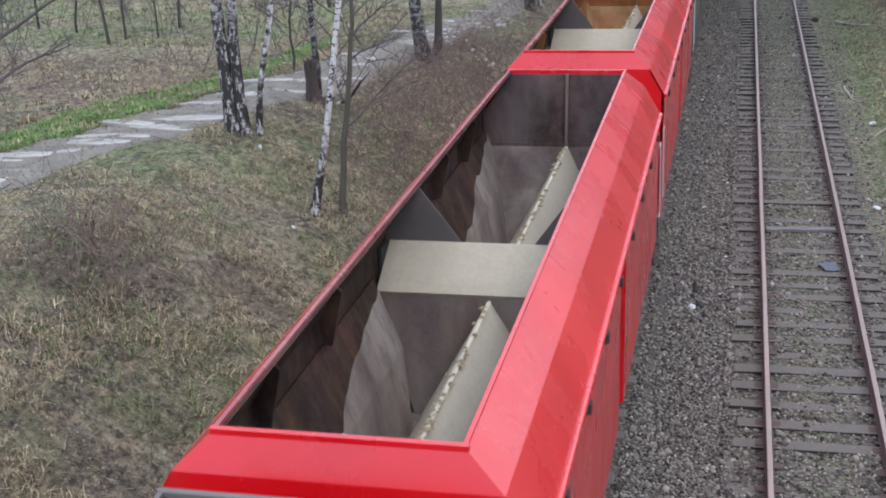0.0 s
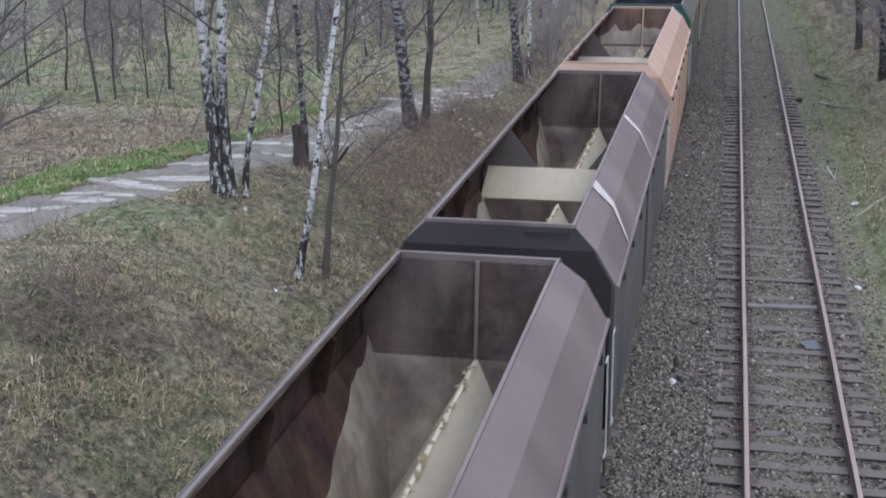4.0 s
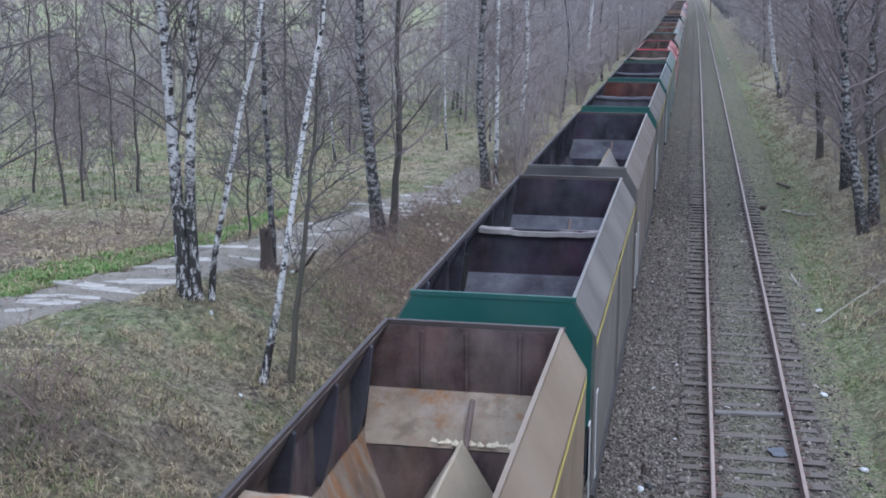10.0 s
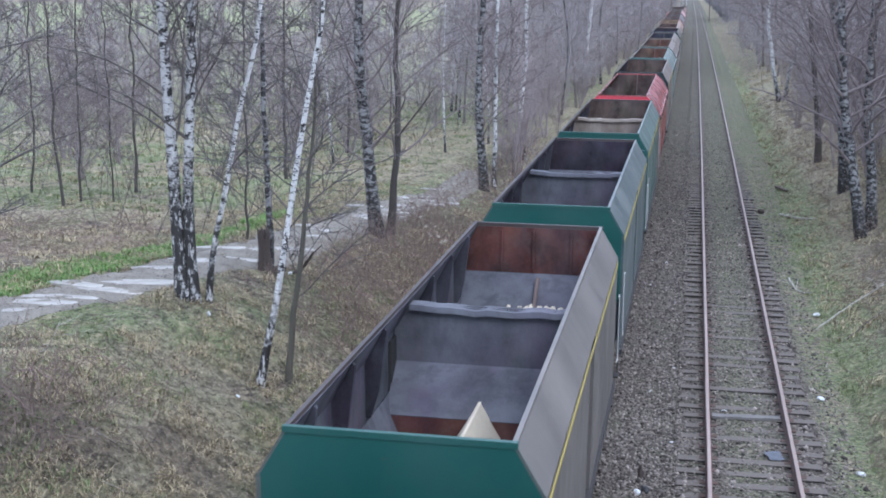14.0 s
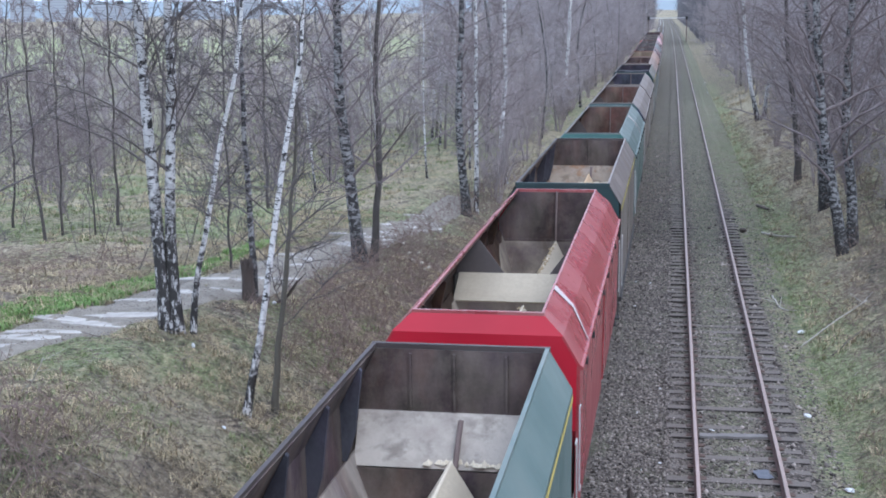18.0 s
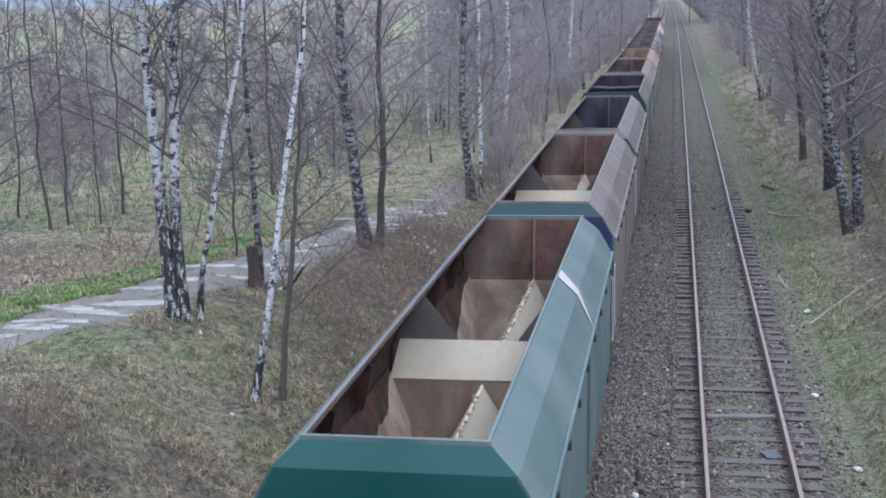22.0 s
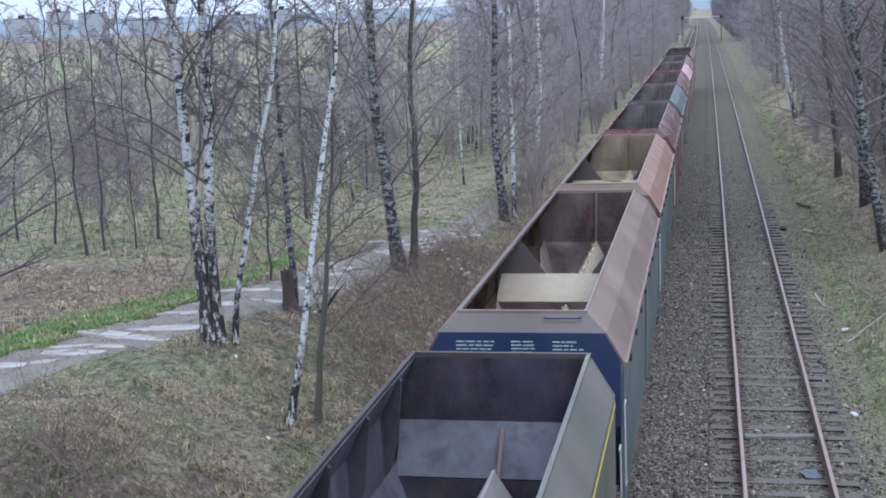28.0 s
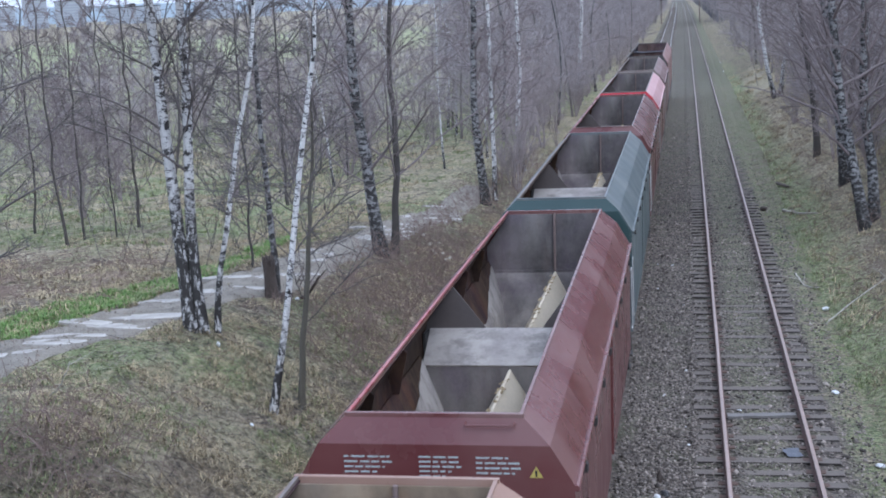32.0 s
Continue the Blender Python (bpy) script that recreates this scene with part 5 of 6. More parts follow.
def limbs(path, r0, r1, r, first, count, reach, droop, n2, n3, thin, lift=0.8, stout=1.0):
    """Bare boughs, branches and twigs along a trunk."""
    big, small = [], []
    n = len(path) - 1
    az = r.uniform(0, 6.28)

    def line(p, d, length, steps, ra, rb, sag, out):
        pts = [p]
        step = length / steps
        for k in range(steps):
            d = (d + Vector((r.uniform(-0.22, 0.22), r.uniform(-0.22, 0.22), r.uniform(-0.12, 0.16) - sag * k / steps))).normalized()
            q = pts[-1] + d * step
            a, c = ra + (rb - ra) * k / steps, ra + (rb - ra) * (k + 1) / steps
            out.append((*pts[-1], *q, a, c))
            pts.append(q)
        return pts, d

    for k in range(count):
        u = first + (1 - first) * (k + r.uniform(0, 1)) / count
        i = min(n - 1, int(u * n))
        p = path[i].lerp(path[i + 1], u * n - i)
        az += 2.4 + r.uniform(-0.5, 0.5)
        el = lift * r.uniform(0.55, 1.25)
        d = Vector((math.cos(az) * math.cos(el), math.sin(az) * math.cos(el), math.sin(el)))
        v = (u - first) / (1 - first)
        length = reach * (1.05 - 0.8 * v) * r.uniform(0.55, 1.15)
        rad = max(thin * 1.6, (r0 + (r1 - r0) * u) * r.uniform(0.13, 0.27) * stout)
        pts, _ = line(p, d, length, 6, rad, thin * 1.3, droop * 0.5, big)
        for a in range(n2):
            w = r.uniform(0.18, 1.0)
            j = min(5, int(w * 6))
            base = pts[j].lerp(pts[j + 1], w * 6 - j)
            dd = (pts[j + 1] - pts[j]).normalized()
            side = Vector((r.uniform(-1, 1), r.uniform(-1, 1), r.uniform(-0.35, 0.75)))
            d2 = (dd * 0.7 + side.normalized() * 0.9).normalized()
            l2 = length * r.uniform(0.2, 0.48) * (1.15 - 0.5 * w)
            p2, _ = line(base, d2, l2, 3, thin * 1.5, thin * 0.9, droop, small)
            for _ in range(n3):
                w2 = r.uniform(0.15, 1.0)
                j2 = min(2, int(w2 * 3))
                b2 = p2[j2].lerp(p2[j2 + 1], w2 * 3 - j2)
                d3 = ((p2[j2 + 1] - p2[j2]).normalized() * 0.6 + Vector((r.uniform(-1, 1), r.uniform(-1, 1), r.uniform(-0.5, 0.7) - droop)).normalized()).normalized()
                line(b2, d3, l2 * r.uniform(0.3, 0.65), 2, thin * 0.9, thin * 0.5, droop, small)
    return big, small


def crown_mesh(big, small):
    g = [tubes(big, 5)]
    if small:
        g.append(tubes(small, 3))
    return fast_mesh("crown", *merged(g))


BARKS = {"birch": M_BIRCH, "birchfoot": M_BIRCH_FOOT, "birchgrey": M_BIRCH_GREY, "dark": M_BARK, "mossy": M_BARK_GREEN}
TREE_NAMES = {"birch": "birch_tree", "birchfoot": "birch_tree", "birchgrey": "birch_tree", "dark": "bare_tree", "mossy": "bare_tree"}


def tree(kind, x, y, pts, r0, r1, seed, label, tall=12.0, first=0.28, count=24, reach=2.6, droop=0.25, n2=7, n3=5, thin=0.005, twig=None, stout=1.0, lift=0.8):
    """A leafless tree; pts gives how its trunk leans, as (sideways, up) from its foot."""
    r = random.Random(seed)
    p3 = [(a, 0.0, c) for a, c in pts]
    if p3[-1][2] < tall:
        (a0, _, c0), (a1, _, c1) = p3[-2], p3[-1]
        k = (tall - c1) / max(0.3, c1 - c0)
        p3.append((a1 + (a1 - a0) * k * 0.6, r.uniform(-0.4, 0.4), tall))
    path = smooth_path(p3, 16, r, 0.055 if kind == "dark" else 0.018)
    first, count, reach, thin = first * 0.6, int(count * 1.25), reach * 1.25, thin * 1.25
    top = max(0.015, r1 * 0.35)
    t = tagged(new(TREE_NAMES[kind]), label, "tree", "trees beside the line")
    t.matrix_basis = pose(x, y, height(x, y) - 0.03)
    solid("trunk", trunk_mesh(path, r0 * (0.74 if kind == "dark" else 0.9), top, r), BARKS[kind], t)
    # beyond 32 m most crowns take the haze-paled twig colour
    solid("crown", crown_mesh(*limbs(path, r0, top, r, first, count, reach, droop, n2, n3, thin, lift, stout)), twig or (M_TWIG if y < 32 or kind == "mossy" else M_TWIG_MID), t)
    return t


# kind, foot x and y, lean of the trunk, foot radius, radius higher up, label, other numbers
NEAR_TREES = [
    ("birchfoot", -9.53, 22.74, [(0.0, 0.0), (-0.09, 1.28), (-0.13, 2.92), (-0.19, 4.3), (-0.25, 5.55)], 0.146, 0.10, "white birch stem with black scars, one of a pair", dict(tall=13, first=0.34, count=30, reach=2.4, lift=1.1, droop=0.12)),
    ("birchfoot", -9.36, 22.82, [(0.0, 0.0), (-0.06, 1.56), (-0.02, 2.98), (0.09, 4.37), (0.12, 5.62)], 0.129, 0.10, "white birch stem with a dark split foot", dict(tall=13.5, first=0.34, count=28, reach=2.4, lift=1.1, droop=0.12)),
    ("birch", -9.16, 23.03, [(0.0, 0.0), (0.12, 0.82), (0.39, 2.06), (0.73, 3.59), (1.04, 4.76), (1.2, 5.69)], 0.068, 0.051, "slender leaning white birch beside a thicker pair", dict(tall=10, first=0.35, count=20, reach=1.9)),
    ("birchgrey", -9.34, 27.30, [(0.0, 0.0), (0.02, 0.92), (0.0, 2.08), (-0.06, 3.6), (-0.04, 5.09), (-0.06, 5.82)], 0.085, 0.072, "grey birch growing behind a broken stump", dict(tall=11, first=0.3, count=22, reach=2.2)),
    ("birch", -7.43, 20.91, [(0.0, 0.0), (0.23, 0.83), (0.5, 2.18), (0.7, 3.39), (0.98, 4.86), (1.17, 5.91), (1.29, 6.66)], 0.077, 0.048, "thin white birch leaning over the bank", dict(tall=11, first=0.42, count=20, reach=2.2)),
    ("mossy", -7.12, 21.77, [(0.0, 0.0), (0.09, 1.14), (0.32, 2.85), (0.46, 4.08), (0.56, 4.89)], 0.074, 0.042, "thin olive-brown bare tree with rising twigs", dict(tall=6.6, first=0.36, count=16, reach=2.3, droop=0.02, n2=6, n3=4)),
    ("birchgrey", -8.55, 34.55, [(0.0, 0.0), (-0.21, 1.21), (-0.31, 2.48), (-0.42, 3.58), (-0.54, 4.83), (-0.55, 6.36)], 0.216, 0.128, "rough grey birch at the edge of the path", dict(tall=14, first=0.22, count=32, reach=3.2, thin=0.006)),
    ("dark", -8.40, 35.18, [(0.0, 0.0), (0.2, 1.68), (0.26, 3.61), (0.13, 5.03), (0.3, 6.42)], 0.150, 0.070, "dark crooked bare tree beside a birch", dict(tall=12, first=0.24, count=24, reach=3.4, droop=0.05, thin=0.006)),
    ("birchgrey", -7.67, 47.87, [(0.0, 0.0), (-0.17, 1.63), (-0.3, 3.76), (-0.17, 6.91)], 0.184, 0.119, "rough grey birch near the railway", dict(tall=15, first=0.2, count=30, reach=3.2, thin=0.007)),
    ("birch", -7.54, 49.15, [(0.0, 0.0), (0.04, 2.22), (0.04, 4.84), (0.06, 6.97)], 0.100, 0.078, "slender white birch near the railway", dict(tall=14, first=0.3, count=24, reach=2.4, thin=0.007)),
    ("birch", -7.56, 58.68, [(0.0, 0.0), (-0.22, 2.09), (-0.01, 4.93), (-0.03, 6.96)], 0.132, 0.092, "white birch on the low bank", dict(tall=15, first=0.3, count=24, reach=2.8, thin=0.008)),
    ("birch", -8.08, 98.3, [(0.0, 0.0), (0.0, 2.98), (0.24, 6.35)], 0.175, 0.131, "tall white birch in the wood", dict(tall=17, first=0.3, count=22, reach=3, thin=0.011)),
    ("birch", 5.75, 88.8, [(0.0, 0.0), (-0.46, 1.68), (-0.85, 3.91), (-1.12, 6.13)], 0.16, 0.13, "white birch, one of two that spread apart", dict(tall=17, first=0.4, count=22, reach=3.2, thin=0.011)),
    ("birch", 6.01, 88.5, [(0.0, 0.0), (0.21, 1.95), (0.73, 4.17), (1.05, 6.0)], 0.15, 0.11, "white birch leaning away from its neighbour", dict(tall=16, first=0.4, count=22, reach=3, thin=0.011)),
    ("dark", 5.55, 58.35, [(0.0, 0.0), (-0.13, 2.04), (-0.34, 3.76), (-0.71, 6.66)], 0.19, 0.12, "dark straight bare trunk on the bank", dict(tall=15, first=0.16, count=26, reach=4, thin=0.008)),
    ("birchgrey", 5.42, 41.1, [(0.0, 0.0), (-0.28, 1.15), (-0.56, 2.74), (-0.82, 4.12), (-1.12, 7.02)], 0.20, 0.14, "mottled grey birch leaning towards the track", dict(tall=15, first=0.22, stout=1.5, count=40, reach=3.8, thin=0.007)),
    ("birchgrey", 5.72, 41.8, [(0.0, 0.0), (-0.07, 1.66), (-0.36, 3.79), (-0.35, 6.04)], 0.189, 0.142, "mottled grey birch on the bank", dict(tall=15, first=0.25, stout=1.5, count=40, reach=3.4, thin=0.007)),
    ("birchgrey", 5.71, 49.1, [(0.0, 0.0), (-0.3, 2.62), (-0.54, 5.09), (-0.85, 6.7)], 0.199, 0.144, "mottled grey birch on the bank", dict(tall=15, first=0.22, stout=1.5, count=40, reach=3.6, thin=0.007)),
    ("birchgrey", 7.3, 44.5, [(0.0, 0.0), (0.05, 2.0), (-0.2, 4.0), (-0.1, 6.5)], 0.18, 0.13, "mottled grey birch on the bank", dict(tall=14, first=0.2, stout=1.5, count=40, reach=3.6, thin=0.007)),
    ("dark", -18.64, 35.48, [(0.0, 0.0), (-0.18, 1.81), (-0.24, 3.84), (-0.23, 6.0)], 0.061, 0.037, "thin dark bare tree in the meadow", dict(tall=9.5, first=0.18, count=26, reach=2.6, thin=0.006)),
    ("dark", -18.66, 36.64, [(0.0, 0.0), (0.04, 1.69), (0.07, 3.78)], 0.050, 0.031, "thin dark bare tree in the meadow", dict(tall=8.5, first=0.18, count=24, reach=2.4, thin=0.006)),
    ("dark", -18.26, 39.79, [(0.0, 0.0), (0.0, 2.1), (0.04, 4.52)], 0.067, 0.038, "thin dark bare tree in the meadow", dict(tall=10, first=0.18, count=26, reach=2.6, thin=0.007)),
    ("dark", -14.83, 45.59, [(0.0, 0.0), (-0.05, 1.59), (-0.06, 4.31)], 0.080, 0.048, "straight dark bare tree in the meadow", dict(tall=11, first=0.2, count=26, reach=2.8, thin=0.007)),
    ("dark", -21.59, 38.9, [(0.0, 0.0), (0.21, 2.47), (0.24, 5.05)], 0.054, 0.037, "thin dark bare tree in the meadow", dict(tall=9, first=0.16, count=26, reach=2.6, thin=0.007)),
    ("dark", -17.78, 37.07, [(0.0, 0.0), (-0.01, 1.7), (-0.05, 4.32)], 0.037, 0.025, "young dark bare tree in the meadow", dict(tall=8, first=0.16, count=24, reach=2.2, thin=0.006)),
    ("dark", -10.95, 30.25, [(0.0, 0.0), (0.05, 1.59), (0.06, 3.01)], 0.043, 0.032, "young dark bare tree by the path", dict(tall=6.5, first=0.15, count=20, reach=1.7, thin=0.005)),
    ("dark", -13.9, 21.3, [(0.0, 0.0), (0.05, 2.0), (0.2, 4.0)], 0.13, 0.09, "spreading bare tree beside the path", dict(tall=9, first=0.12, count=26, reach=3.0, droop=0.08, n2=8, n3=5, thin=0.006, stout=1.6, lift=0.45)),
    ("dark", -15.4, 23.5, [(0.0, 0.0), (0.1, 2.0), (-0.1, 4.0)], 0.10, 0.08, "spreading bare tree beyond the path", dict(tall=9, first=0.14, count=24, reach=3.6, droop=0.12, thin=0.006)),
]


def build_near_trees():
    for i, (kind, x, y, pts, r0, r1, label, more) in enumerate(NEAR_TREES):
        tree(kind, x, y, pts, r0, r1, 300 + i, label, **more)


def prototypes():
    """Bare woodland trees of several habits, to be repeated further off."""
    out = []
    for i, (kind, tall, r0, reach, first) in enumerate((("dark", 10, 0.075, 2.9, 0.05), ("dark", 12, 0.085, 3.2, 0.08), ("birchgrey", 12, 0.085, 2.9, 0.12), ("dark", 8, 0.06, 3.0, 0.03), ("birch", 13, 0.08, 2.6, 0.2), ("mossy", 9, 0.07, 3.2, 0.04))):
        r = random.Random(900 + i)
        path = smooth_path([(0, 0, 0), (r.uniform(-0.2, 0.2), r.uniform(-0.2, 0.2), tall * 0.3), (r.uniform(-0.8, 0.8), r.uniform(-0.7, 0.7), tall * 0.65), (r.uniform(-1.4, 1.4), r.uniform(-1.2, 1.2), tall)], 10, r, 0.03)
        t = tagged(new(TREE_NAMES[kind]), "leafless woodland tree with a haze of fine twigs", "tree", "woodland trees")
        # bark of dark trees and all twigs here carry painted haze
        solid("trunk", trunk_mesh(path, r0 * 0.75, 0.015, r, 7), M_BARK_HAZE if kind == "dark" else BARKS[kind], t)
        solid("crown", crown_mesh(*limbs(path, r0, 0.02, r, first, 46, reach, 0.15, 10, 6, 0.0075)), M_TWIG_HAZE, t)
        out.append(t)
    return out


def shrub_prototypes():
    """Many-stemmed bare bushes that spread from the ground."""
    out = []
    for i, (stems, tall) in enumerate(((6, 4.6), (8, 3.4), (5, 5.8))):
        r = random.Random(950 + i)
        big, small = [], []
        for _ in range(stems):
            a, s = r.uniform(0, 6.28), tall * r.uniform(0.12, 0.38)
            h = tall * r.uniform(0.7, 1.1)
            path = smooth_path([(0.1 * math.cos(a), 0.1 * math.sin(a), 0), (s * 0.35 * math.cos(a), s * 0.35 * math.sin(a), h * 0.4), (s * math.cos(a), s * math.sin(a), h)], 8, r, 0.05)
            for k in range(7):
                big.append((*path[k], *path[k + 1], 0.032 * (1 - k / 8), 0.032 * (1 - (k + 1) / 8)))
            p, q = limbs(path, 0.03, 0.008, r, 0.15, 12, tall * 0.3, 0.05, 6, 4, 0.0055)
            big += p
            small += q
        t = tagged(new("bare_shrub"), "leafless many-stemmed bush with red-brown twigs", "shrub", "bushes in the meadow")
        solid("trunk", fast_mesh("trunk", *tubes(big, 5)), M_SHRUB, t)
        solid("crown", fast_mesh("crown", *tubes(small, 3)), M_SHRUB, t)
        out.append(t)
    return out


def clear_of_views(x, y):
    """Keeps woodland off the railway, the path and the open strip of meadow."""
    X = x - bend(y)
    if -6.6 < X < 5.4:
        return False
    if -17 < X < 0 and y < 46:
        return False
    if X > 0 and y < 38 and X < 8:
        return False
    return True


def build_woods():
    protos = prototypes()
    r = random.Random(11)
    spots = []

    def scatter(n, x0, x1, y0, y1, gap, bias=1.0):
        tries = 0
        while n and tries < 6000:
            tries += 1
            x, y = r.uniform(x0, x1), y0 + (y1 - y0) * r.random() ** bias
            if clear_of_views(x, y) and all((x - a) ** 2 + (y - c) ** 2 > gap * gap for a, c in spots[-160:]):
                spots.append((x, y))
                n -= 1

    scatter(4, -36, -23, 36, 46, 3.4)
    scatter(34, -75, -17, 46, 125, 3.4)
    scatter(8, -17, -9.5, 50, 75, 2.4)
    scatter(85, -16, -6.8, 74, 300, 1.5, 1.2)
    scatter(26, 6.2, 17, 40, 75, 1.7)
    scatter(80, 6.4, 22, 72, 320, 1.6, 1.2)
    tall_from = len(spots)
    scatter(46, 6.0, 12.5, 105, 420, 1.6)
    scatter(40, -14, -7.4, 130, 420, 1.6)
    tall_to = len(spots)
    trees = len(spots)
    scatter(40, -46, -12.5, 38, 92, 1.9)
    scatter(14, -13, -7.5, 60, 120, 1.8)
    scatter(30, 5.8, 15, 38, 90, 1.6)
    scatter(34, -9.0, -6.7, 52, 210, 1.3, 1.3)
    scatter(16, 5.5, 8.0, 60, 170, 1.5)
    bushes = shrub_prototypes()
    for i, (x, y) in enumerate(spots[trees:]):
        t = bushes[i] if i < 3 else copy_thing(bushes[i % 3], Matrix())
        t.matrix_basis = pose(x, y, height(x, y) - 0.05, 0, 0, r.uniform(0, 360))
        s = r.uniform(0.7, 1.25)
        t.scale = (s, s, s)
    del spots[trees:]
    first = set()
    for i, (x, y) in enumerate(spots):
        k = r.randrange(len(protos))
        s = r.uniform(0.8, 1.2) * (0.76 if x < -16.5 else 1.6 if tall_from <= i < tall_to else 1.25 if y > 70 else 0.95)
        m = pose(x, y, height(x, y) - 0.05, r.uniform(-7, 7), r.uniform(-7, 7), r.uniform(0, 360))
        if k not in first:
            first.add(k)
            t = protos[k]
            t.matrix_basis = m
        else:
            t = copy_thing(protos[k], m)
        t.scale = (s, s, s * r.uniform(0.9, 1.15))
    for k in range(len(protos)):
        if k not in first:
            protos[k].matrix_basis = pose(-30 - 3 * k, 60, height(-30 - 3 * k, 60))


def simple_trees(name, spots, r, thin, label, mat):
    """Woods so far off that no tree stands out: stems and boughs in one mass."""
    segs = []
    for x, y, tall in spots:
        z = height(x, y)
        lean = Vector((r.uniform(-0.06, 0.06), r.uniform(-0.06, 0.06), 1))
        foot = Vector((x, y, z))
        segs.append((*foot, *(foot + lean * tall), 0.012 * tall, thin))
        for k in range(30):
            u = r.uniform(0.12, 0.98)
            a, el = r.uniform(0, 6.28), r.uniform(0.5, 1.1)
            d = Vector((math.cos(a) * math.cos(el), math.sin(a) * math.cos(el), math.sin(el)))
            p = foot + lean * tall * u
            q = p + d * tall * 0.26 * (1.1 - 0.7 * u) * r.uniform(0.6, 1.2)
            segs.append((*p, *q, thin * 1.2, thin * 0.6))
            for _ in range(3):
                w = p.lerp(q, r.uniform(0.3, 1))
                e = w + Vector((r.uniform(-1, 1), r.uniform(-1, 1), r.uniform(-0.3, 0.9))) * tall * 0.06
                segs.append((*w, *e, thin * 0.8, thin * 0.4))
    tagged(solid(name, fast_mesh(name, *tubes(segs, 3)), mat), label, "woods", kind="stuff")


def build_far_woods():
    r = random.Random(21)
    line = []
    for _ in range(330):
        y = 280 + 520 * r.random() ** 1.3
        line.append((bend(y) - 7.5 - 30 * r.random() ** 2, y, r.uniform(11, 17)))
        line.append((bend(y) + 6.5 + 30 * r.random() ** 2, y, r.uniform(15, 23)))
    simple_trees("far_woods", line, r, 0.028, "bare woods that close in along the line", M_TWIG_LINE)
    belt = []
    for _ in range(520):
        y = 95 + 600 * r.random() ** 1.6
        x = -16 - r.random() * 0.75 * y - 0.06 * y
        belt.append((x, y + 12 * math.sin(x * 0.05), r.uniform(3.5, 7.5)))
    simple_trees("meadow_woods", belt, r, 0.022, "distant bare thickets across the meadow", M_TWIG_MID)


def build_brush():
    """Brambles on the bank and thin saplings in the meadow."""
    r = random.Random(31)
    segs = []
    for _ in range(1500):
        y = 24 + 40 * r.random()
        x = bend(y) - r.uniform(5.4, 8.6)
        if r.random() < 0.25:
            y, x = r.uniform(24, 40), -r.uniform(6.6, 8.4)
        elif r.random() < 0.1:
            y, x = r.gauss(15.3, 1.0), -r.gauss(8.6, 0.6)
        z = height(x, y)
        a, ln, hh = r.uniform(0, 6.28), r.uniform(0.4, 1.3), r.uniform(0.25, 0.85)
        p = Vector((x, y, z - 0.03))
        for k in range(1, 5):
            u = k / 4
            q = Vector((x + math.cos(a) * ln * u, y + math.sin(a) * ln * u, z + hh * math.sin(u * 2.3) * 1.1))
            segs.append((*p, *q, 0.006, 0.0045))
            if k > 1:
                e = q + Vector((r.uniform(-0.3, 0.3), r.uniform(-0.3, 0.3), r.uniform(0, 0.35)))
                segs.append((*q, *e, 0.004, 0.002))
            p = q
    for _ in range(2700):
        y = 18 + 74 * r.random() ** 1.3
        x = bend(y) + 3.7 + 4.6 * r.random() ** 0.8
        if r.random() < 0.14:
            x, y = -r.uniform(12.8, 24), r.uniform(25, 32.5)
        z = height(x, y)
        a, ln, hh = r.uniform(0, 6.28), r.uniform(0.4, 1.2), r.uniform(0.1, 0.5)
        p = Vector((x, y, z - 0.03))
        for k in range(1, 5):
            u = k / 4
            q = Vector((x + math.cos(a) * ln * u, y + math.sin(a) * ln * u, z + hh * math.sin(u * 2.6)))
            segs.append((*p, *q, 0.006, 0.0045))
            if k > 1:
                e = q + Vector((r.uniform(-0.3, 0.3), r.uniform(-0.3, 0.3), r.uniform(0, 0.25)))
                segs.append((*q, *e, 0.004, 0.002))
            p = q
    tagged(solid("brambles", fast_mesh("brambles", *tubes(segs, 3)), M_BRAMBLE), "tangled red-brown bramble stems on the bank", "brambles", kind="stuff")
    segs = []
    for _ in range(1000):
        y = 29 + 60 * r.random()
        x = -r.uniform(11.5, 50)
        if r.random() < 0.4:
            y = 38 + 90 * r.random()
            x = r.uniform(6.5, 16)
        z = height(x, y)
        p = Vector((x, y, z))
        tall = r.uniform(0.8, 4.4)
        lean = Vector((r.uniform(-0.45, 0.45), r.uniform(-0.45, 0.45), 1))
        q = p + lean * tall
        segs.append((*p, *q, 0.012, 0.004))
        for _ in range(9):
            u = r.uniform(0.2, 1)
            w = p.lerp(q, u)
            e = w + Vector((r.uniform(-1, 1), r.uniform(-1, 1), r.uniform(0.4, 1.5))) * tall * 0.16
            segs.append((*w, *e, 0.006, 0.003))
            g = e + Vector((r.uniform(-1, 1), r.uniform(-1, 1), r.uniform(0, 1.2))) * tall * 0.08
            segs.append((*e, *g, 0.004, 0.002))
    tagged(solid("saplings", fast_mesh("saplings", *tubes(segs, 3)), M_TWIG), "thin bare saplings and weeds", "saplings", kind="stuff")


